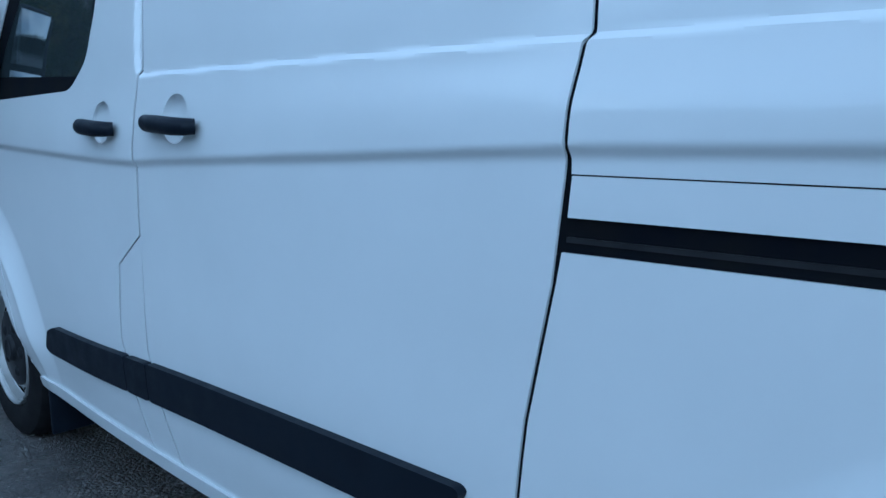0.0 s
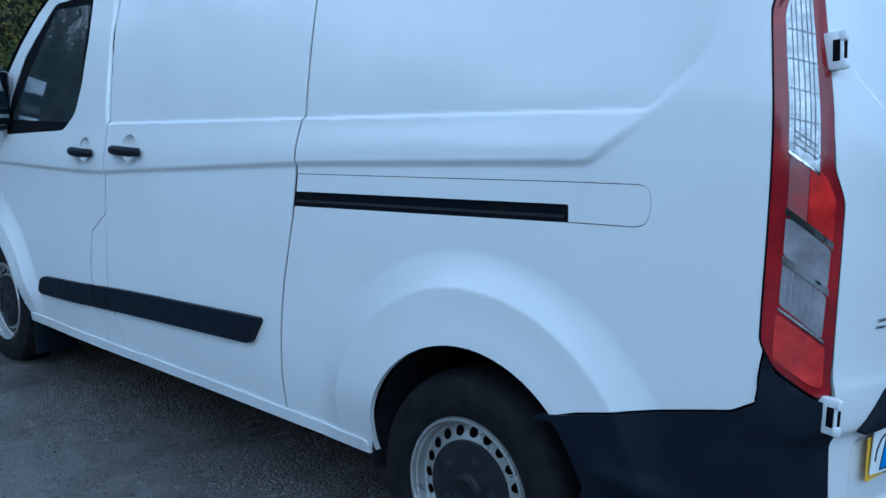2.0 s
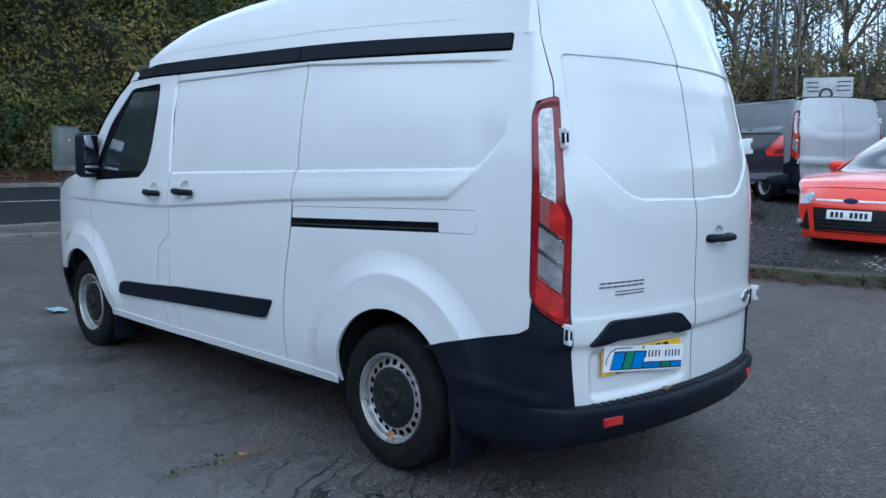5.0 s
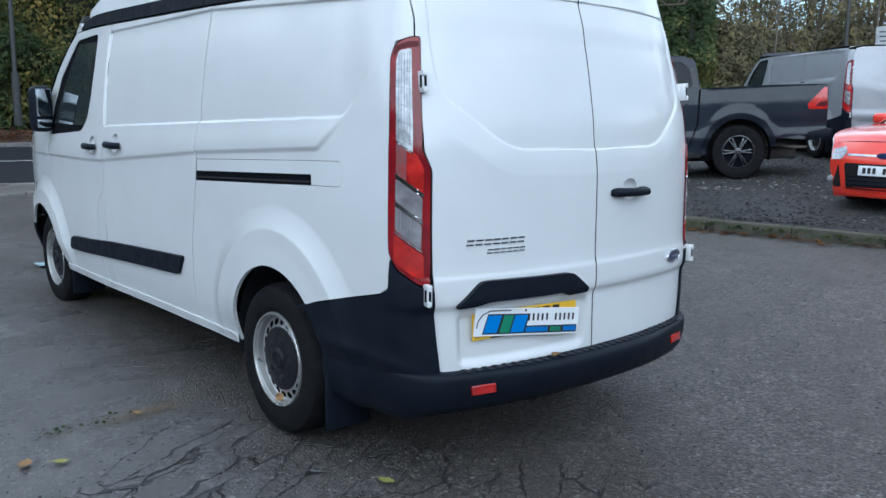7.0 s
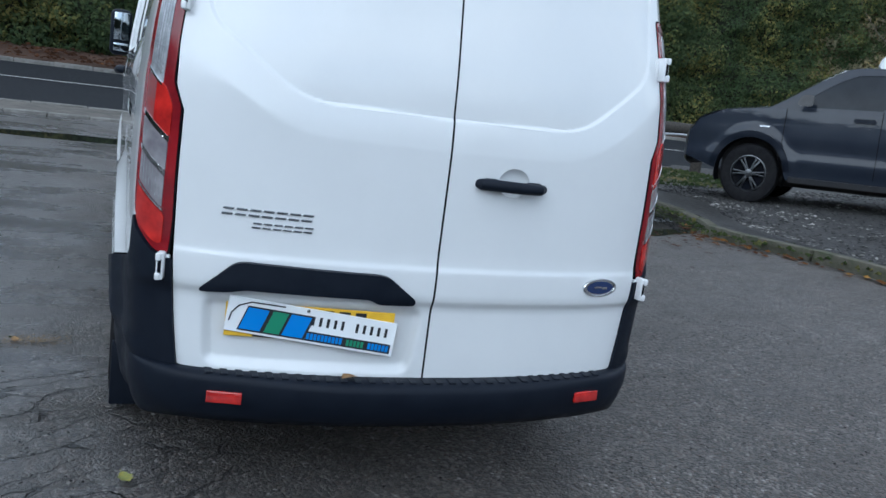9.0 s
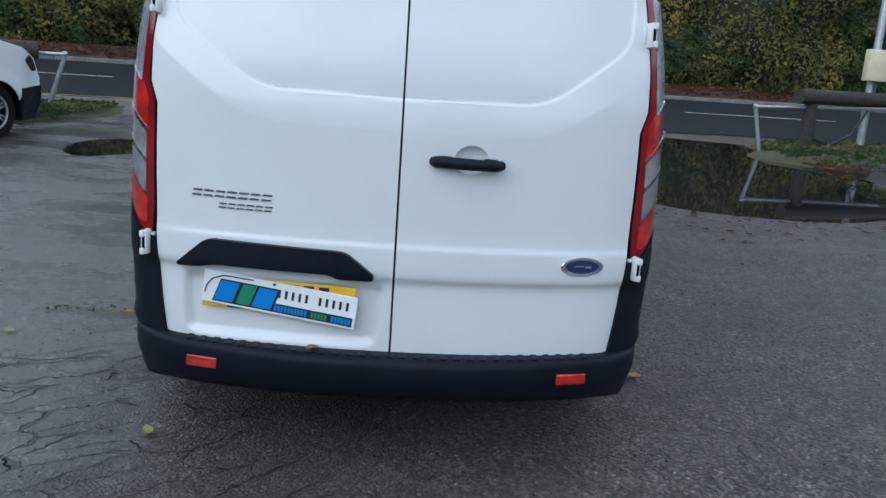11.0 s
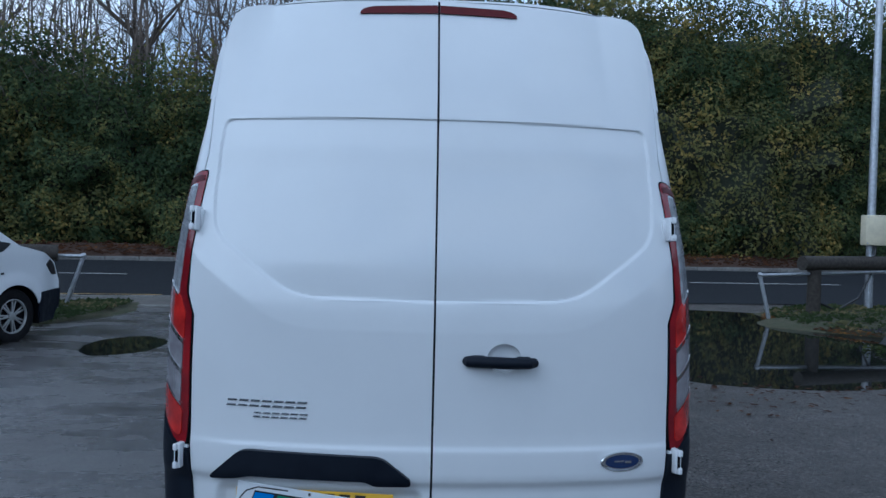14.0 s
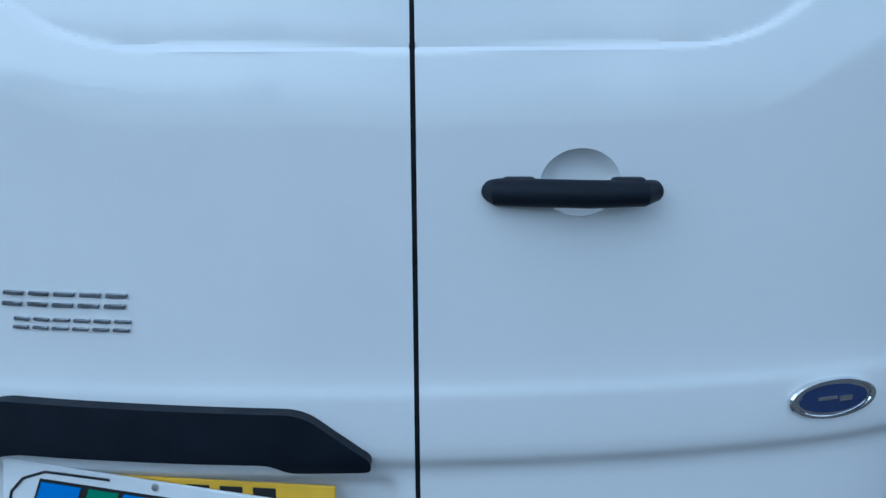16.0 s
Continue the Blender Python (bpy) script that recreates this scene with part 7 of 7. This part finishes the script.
def hedge_wall(name, path, height, n, size, material, label, seed, core=True, depth=1.4, base=0.55, rise=0.0, inside_mat=None):
    """A clipped-looking but ragged wall of leaves along a line of (x, y)."""
    rng = random.Random(seed)
    lens = [0.0]
    for a, b in zip(path, path[1:]):
        lens.append(lens[-1] + math.dist(a, b))
    px, py = np.array([p[0] for p in path]), np.array([p[1] for p in path])

    def at(s):
        e = 0.5
        x, y = np.interp(s, lens, px), np.interp(s, lens, py)
        x2, y2 = np.interp(s + e, lens, px), np.interp(s + e, lens, py)
        d = Vector((x2 - x, y2 - y, 0))
        d = d.normalized() if d.length > 0 else Vector((0, 1, 0))
        return float(x), float(y), Vector((d.y, -d.x, 0))

    def top(s):
        return height * (1 + rise * min(max(at(s)[1] / 5.0, -0.12), 1.0)) * (1 + 0.20 * noise.noise((s * 0.12, seed, 0)) + 0.10 * noise.noise((s * 0.5, seed, 4)))

    def out(s, z):
        return 1.2 * noise.noise((s * 0.25, z * 0.34, seed)) + 0.95 * noise.noise((s * 0.8, z * 0.85, seed + 2)) + 0.3 * noise.noise((s * 2.2, z * 2.2, seed + 5)) - 0.12 * max(0, z - base) ** 1.1
    pts, facing = [], []
    peak = max(top(lens[-1] * k / 200) for k in range(201)) + 0.4 - base
    while len(pts) < n:
        s, z = rng.uniform(0, lens[-1]), base + rng.random() * peak
        if z > top(s) + rng.gauss(0, 0.35):
            continue
        x, y, nrm = at(s)
        o0 = out(s, z)
        o = o0 - abs(rng.gauss(0, 0.28)) + 0.1
        pts.append((x + nrm.x * o, y + nrm.y * o, z))
        ds, dz = (out(s + 0.15, z) - o0) / 0.15, (out(s, z + 0.15) - o0) / 0.15
        facing.append((nrm.x + nrm.y * ds, nrm.y - nrm.x * ds, 0.35 - dz))
    facing = np.array(facing)
    facing /= np.linalg.norm(facing, axis=1)[:, None]
    ob = leaf_mesh(name, pts, size, material, seed, normals=facing)
    tagged(ob, label, "hedge", kind="stuff")
    # dark sheet behind the leaves: depth shade of the hedge put into its colour
    if core:
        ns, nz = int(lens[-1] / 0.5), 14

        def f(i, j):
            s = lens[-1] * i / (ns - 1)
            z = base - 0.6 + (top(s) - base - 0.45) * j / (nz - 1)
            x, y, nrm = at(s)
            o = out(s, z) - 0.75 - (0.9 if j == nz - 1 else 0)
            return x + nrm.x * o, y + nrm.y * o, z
        tagged(link(name + "_inside", grid(ns, nz, f), inside_mat or HEDGE_DARK), "dark sheet standing in for shade inside the hedge", "hedge", kind="stuff")
    return ob


# shade between the leaves, as the colour of the sheet behind them
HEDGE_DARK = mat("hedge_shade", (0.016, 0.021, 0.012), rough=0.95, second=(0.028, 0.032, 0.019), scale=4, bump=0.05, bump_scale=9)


def branches(seed, height, spread_, levels=3, bare=True, lean=0.0):
    """Trunk and limbs as tapered tubes; gives (trunk, limbs, twigs, tips)."""
    rnd = random.Random(seed)
    trunk_pts = [(0, 0, -0.3)]
    x = y = 0.0
    steps = 6
    for k in range(1, steps + 1):
        x += rnd.gauss(0, 0.08) + lean * 0.1
        y += rnd.gauss(0, 0.08)
        trunk_pts.append((x, y, height * 0.82 * k / steps))
    r0 = 0.020 * height
    trunk = tube(trunk_pts, [r0 * (1 - 0.80 * k / steps) for k in range(steps + 1)], 9)
    limbs, twigs, tips = [], [], []

    def grow(p, d, length, r, level):
        pts, q, e = [p], p.copy(), d.copy()
        for k in range(4):
            e = (e + Vector((rnd.gauss(0, 0.16), rnd.gauss(0, 0.16), 0.10 + rnd.gauss(0, 0.08)))).normalized()
            q = q + e * length / 4
            pts.append(q.copy())
        geo = tube(pts, [r, r * 0.8, r * 0.6, r * 0.42, r * 0.2], 5 if level < 2 else 3)
        (limbs if level < 2 else twigs).append(geo)
        tips.append(q)
        if level >= levels:
            return
        for k in range(4 if level < 2 else 3):
            i = rnd.choice((1, 2, 3, 4))
            side = Vector((rnd.gauss(0, 1), rnd.gauss(0, 1), rnd.gauss(0.35, 0.5))).normalized()
            grow(pts[i], (e * 0.6 + side * 0.8).normalized(), length * rnd.uniform(0.45, 0.7), r * 0.5, level + 1)
    for k in range(9):
        f = rnd.uniform(0.30, 0.98)
        j = min(steps - 1, int(f * steps))
        p = Vector(trunk_pts[j]).lerp(Vector(trunk_pts[j + 1]), f * steps - j)
        a = 2.4 * k + rnd.gauss(0, 0.3)
        grow(p, Vector((math.cos(a) * spread_, math.sin(a) * spread_, 0.75)).normalized(), height * rnd.uniform(0.24, 0.40), r0 * 0.45, 1)
    return trunk, limbs, twigs, tips


def tree(name, seed, height, spread_, label, leaves=0, size=0.12, material=None, levels=3, group=""):
    t = thing(name, label, "tree", group)
    trunk, limbs, twigs, tips = branches(seed, height, spread_, levels)
    part("trunk", trunk, BARK, t, smooth=60)
    part("limb", join(*limbs), BARK, t, smooth=60)
    if twigs:
        part("twig_mass", join(*twigs), BARK, t, smooth=0)["kind"] = "stuff"
    if leaves:
        rng = random.Random(seed + 99)
        pts = []
        for _ in range(leaves):
            p = rng.choice(tips)
            g = rng.random() ** 0.5 * height * 0.10
            v = Vector((rng.gauss(0, 1), rng.gauss(0, 1), rng.gauss(0, 0.8))).normalized() * g
            pts.append(tuple(p + v))
        leaf_mesh("crown", pts, size, material, seed, t)
    return t


# the hedge along the far side of the road, and its turn round the plot
ROADSIDE = [(edge_x(y, 23.3), y) for y in range(-50, 20, 5)] + [(-26.0, 22), (-23.5, 29), (-17, 35), (-6, 38), (8, 40), (24, 40)]
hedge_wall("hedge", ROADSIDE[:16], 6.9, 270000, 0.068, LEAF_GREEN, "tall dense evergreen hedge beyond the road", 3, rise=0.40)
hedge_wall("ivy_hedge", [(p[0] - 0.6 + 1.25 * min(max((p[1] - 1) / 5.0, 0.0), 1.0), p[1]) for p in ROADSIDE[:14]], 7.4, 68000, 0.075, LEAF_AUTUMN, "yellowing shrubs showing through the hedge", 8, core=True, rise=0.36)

broadleaf = [tree("broadleaf_tree", 11, 8.6, 1.0, "leafy tree turning yellow-green", 5600, 0.12, LEAF_GREEN, 2, "roadside trees"), tree("broadleaf_tree", 12, 9.2, 0.8, "autumn tree with thin golden leaves", 4200, 0.11, LEAF_AUTUMN, 2, "roadside trees"),
             tree("broadleaf_tree", 13, 8.0, 1.1, "dark tree clad in ivy", 5600, 0.12, LEAF_DARK, 2, "roadside trees")]
bare = [tree("bare_tree", 21, 10.5, 0.8, "bare tree with fine brown twigs", 0, group="bare trees"), tree("bare_tree", 22, 11.5, 0.65, "bare tree with fine brown twigs", 260, 0.10, LEAF_AUTUMN, group="bare trees")]
spots = []
rt = random.Random(5)
for k in range(19):
    y = -36 + 3.4 * k + rt.uniform(-0.8, 0.8)
    if -24 < y < -1:
        continue
    spots.append((edge_x(y, 25.8 + rt.uniform(0, 2.2)), y, (0, 2, 0, 1, 2, 0, 1)[k % 7]))
for x, y, k in ((-24.5, 29, 1), (-20, 36, 1), (-15, 40, 1), (-7, 42, 1), (2, 43, 1), (12, 44, 1)):
    spots.append((x, y, k))
for x, y, k in spots:
    ob = copy_thing(broadleaf[k], pose(x, y, 0.9, 0, 0, rt.uniform(0, 360)))
    ob.scale = [rt.uniform(0.85, 1.12)] * 3
bspots = []
for k in range(15):
    y = -34 + 4.6 * k + rt.uniform(-1.2, 1.2)
    bspots.append((edge_x(y, 28.5 + rt.uniform(0, 2.5)), y))
bspots += [(-22, 31), (-17.5, 37), (-13, 41), (-9.5, 43), (-5, 42), (-1, 44), (3.5, 43), (8, 44), (13, 43), (18, 44)]
for x, y in bspots:
    ob = copy_thing(bare[rt.randrange(2)], pose(x, y, 0.9, 0, 0, rt.uniform(0, 360)))
    ob.scale = [rt.uniform(0.85, 1.15)] * 3
for n, ob in enumerate(broadleaf):
    ob.matrix_basis = pose(-29.5 - n, -44 - 3 * n, 0.9)
for n, ob in enumerate(bare):
    ob.matrix_basis = pose(-31.5 - n, -42 - 3 * n, 0.9)

TWIG = mat("grey_brown_twigs", (0.17, 0.14, 0.115), rough=0.9, second=(0.11, 0.09, 0.075), scale=0.6, jitter=0.05)


def bare_wood(name, path, n, low, high, label, seed, deep=5.0):
    """A belt of slender bare trees: stems and rising twigs, each a thin tapered prism."""
    rnd = random.Random(seed)
    lens = [0.0]
    for a, b in zip(path, path[1:]):
        lens.append(lens[-1] + math.dist(a, b))
    vs, fs = [], []

    def spike(p, q, r0, r1):
        d = (q - p).normalized()
        e = d.cross(Vector((0.3, 0.9, 0.2))).normalized()
        f = d.cross(e)
        k = len(vs)
        for c, r in ((p, r0), (q, r1)):
            for m in range(3):
                t = 2.094 * m
                vs.append(c + e * (r * math.cos(t)) + f * (r * math.sin(t)))
        fs.extend(((k, k + 1, k + 4, k + 3), (k + 1, k + 2, k + 5, k + 4), (k + 2, k, k + 3, k + 5)))

    def shoot(p, d, length, r, level):
        q, e, rr = p, d, r
        for m in range(3):
            e = (e + Vector((rnd.gauss(0, 0.13), rnd.gauss(0, 0.13), 0.10))).normalized()
            nxt = q + e * (length / 3)
            spike(q, nxt, rr, rr * 0.68)
            if level < 2:
                for _ in range(2):
                    side = Vector((rnd.gauss(0, 1), rnd.gauss(0, 1), rnd.uniform(0.2, 1.2))).normalized()
                    shoot(q.lerp(nxt, rnd.random()), (e * 0.5 + side).normalized(), length * rnd.uniform(0.28, 0.5), rr * 0.45, level + 1)
            q, rr = nxt, rr * 0.68
    for _ in range(n):
        s = rnd.uniform(0, lens[-1])
        x, y = float(np.interp(s, lens, [p[0] for p in path])), float(np.interp(s, lens, [p[1] for p in path]))
        h = rnd.uniform(low, high)
        base = Vector((x + rnd.uniform(-deep, deep) * 0.5, y + rnd.uniform(0, deep), 0.6))
        lean_ = Vector((rnd.gauss(0, 0.06), rnd.gauss(0, 0.06), 1)).normalized()
        p, r = base, 0.010 * h
        for m in range(5):
            lean_ = (lean_ + Vector((rnd.gauss(0, 0.05), rnd.gauss(0, 0.05), 0.1))).normalized()
            q = p + lean_ * (h / 5)
            spike(p, q, r, r * 0.74)
            if m > 0:
                for _ in range(5):
                    side = Vector((rnd.gauss(0, 1), rnd.gauss(0, 1), rnd.uniform(0.3, 1.3))).normalized()
                    shoot(p.lerp(q, rnd.random()), side, h * rnd.uniform(0.14, 0.28), r * 0.42, 1)
            p, r = q, r * 0.74
    return tagged(link(name, (vs, fs), TWIG, smooth=0), label, "woods", kind="stuff")


bare_wood("bare_woods", [(-25, 27), (-19, 34), (-12, 38), (-2, 40.5), (10, 41.5)], 130, 9.0, 14.5, "belt of slender bare grey-brown trees", 31)
bare_wood("bare_woods", [(edge_x(y, 26.2), y) for y in range(-27, 0, 4)], 135, 8.5, 11.0, "twiggy bare trees rising out of the hedge", 33, 2.2)
bare_wood("bare_woods", [(edge_x(y, 29.0), y) for y in range(-30, 26, 4)], 90, 9.0, 13.0, "bare trees standing behind the hedge", 32, 3.0)

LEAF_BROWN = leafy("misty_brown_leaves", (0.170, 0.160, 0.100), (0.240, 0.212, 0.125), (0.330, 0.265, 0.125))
# darker brown sheet behind the leaves, standing in for the thicket's inner shade
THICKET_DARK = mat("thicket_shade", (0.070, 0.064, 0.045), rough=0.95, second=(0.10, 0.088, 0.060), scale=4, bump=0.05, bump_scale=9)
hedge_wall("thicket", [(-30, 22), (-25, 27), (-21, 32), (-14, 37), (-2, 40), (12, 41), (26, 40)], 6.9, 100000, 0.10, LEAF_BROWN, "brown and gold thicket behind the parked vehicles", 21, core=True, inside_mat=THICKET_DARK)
hedge_wall("evergreen", [(-22.8, 27.6), (-20.6, 29.6), (-18.4, 31.4)], 8.6, 16000, 0.10, LEAF_GREEN, "dark evergreen standing before the thicket", 23, core=True)

# woods that shut in the yard on the sides that only the paint mirrors
hedge_wall("far_woods", [(-16, -24), (-4, -23), (10, -23), (24, -20), (31, -8), (33, 6), (31, 20), (28, 32), (27, 43)], 7.0, 42000, 0.20, LEAF_DARK, "dark belt of trees round the yard", 15, depth=2, base=0.2)
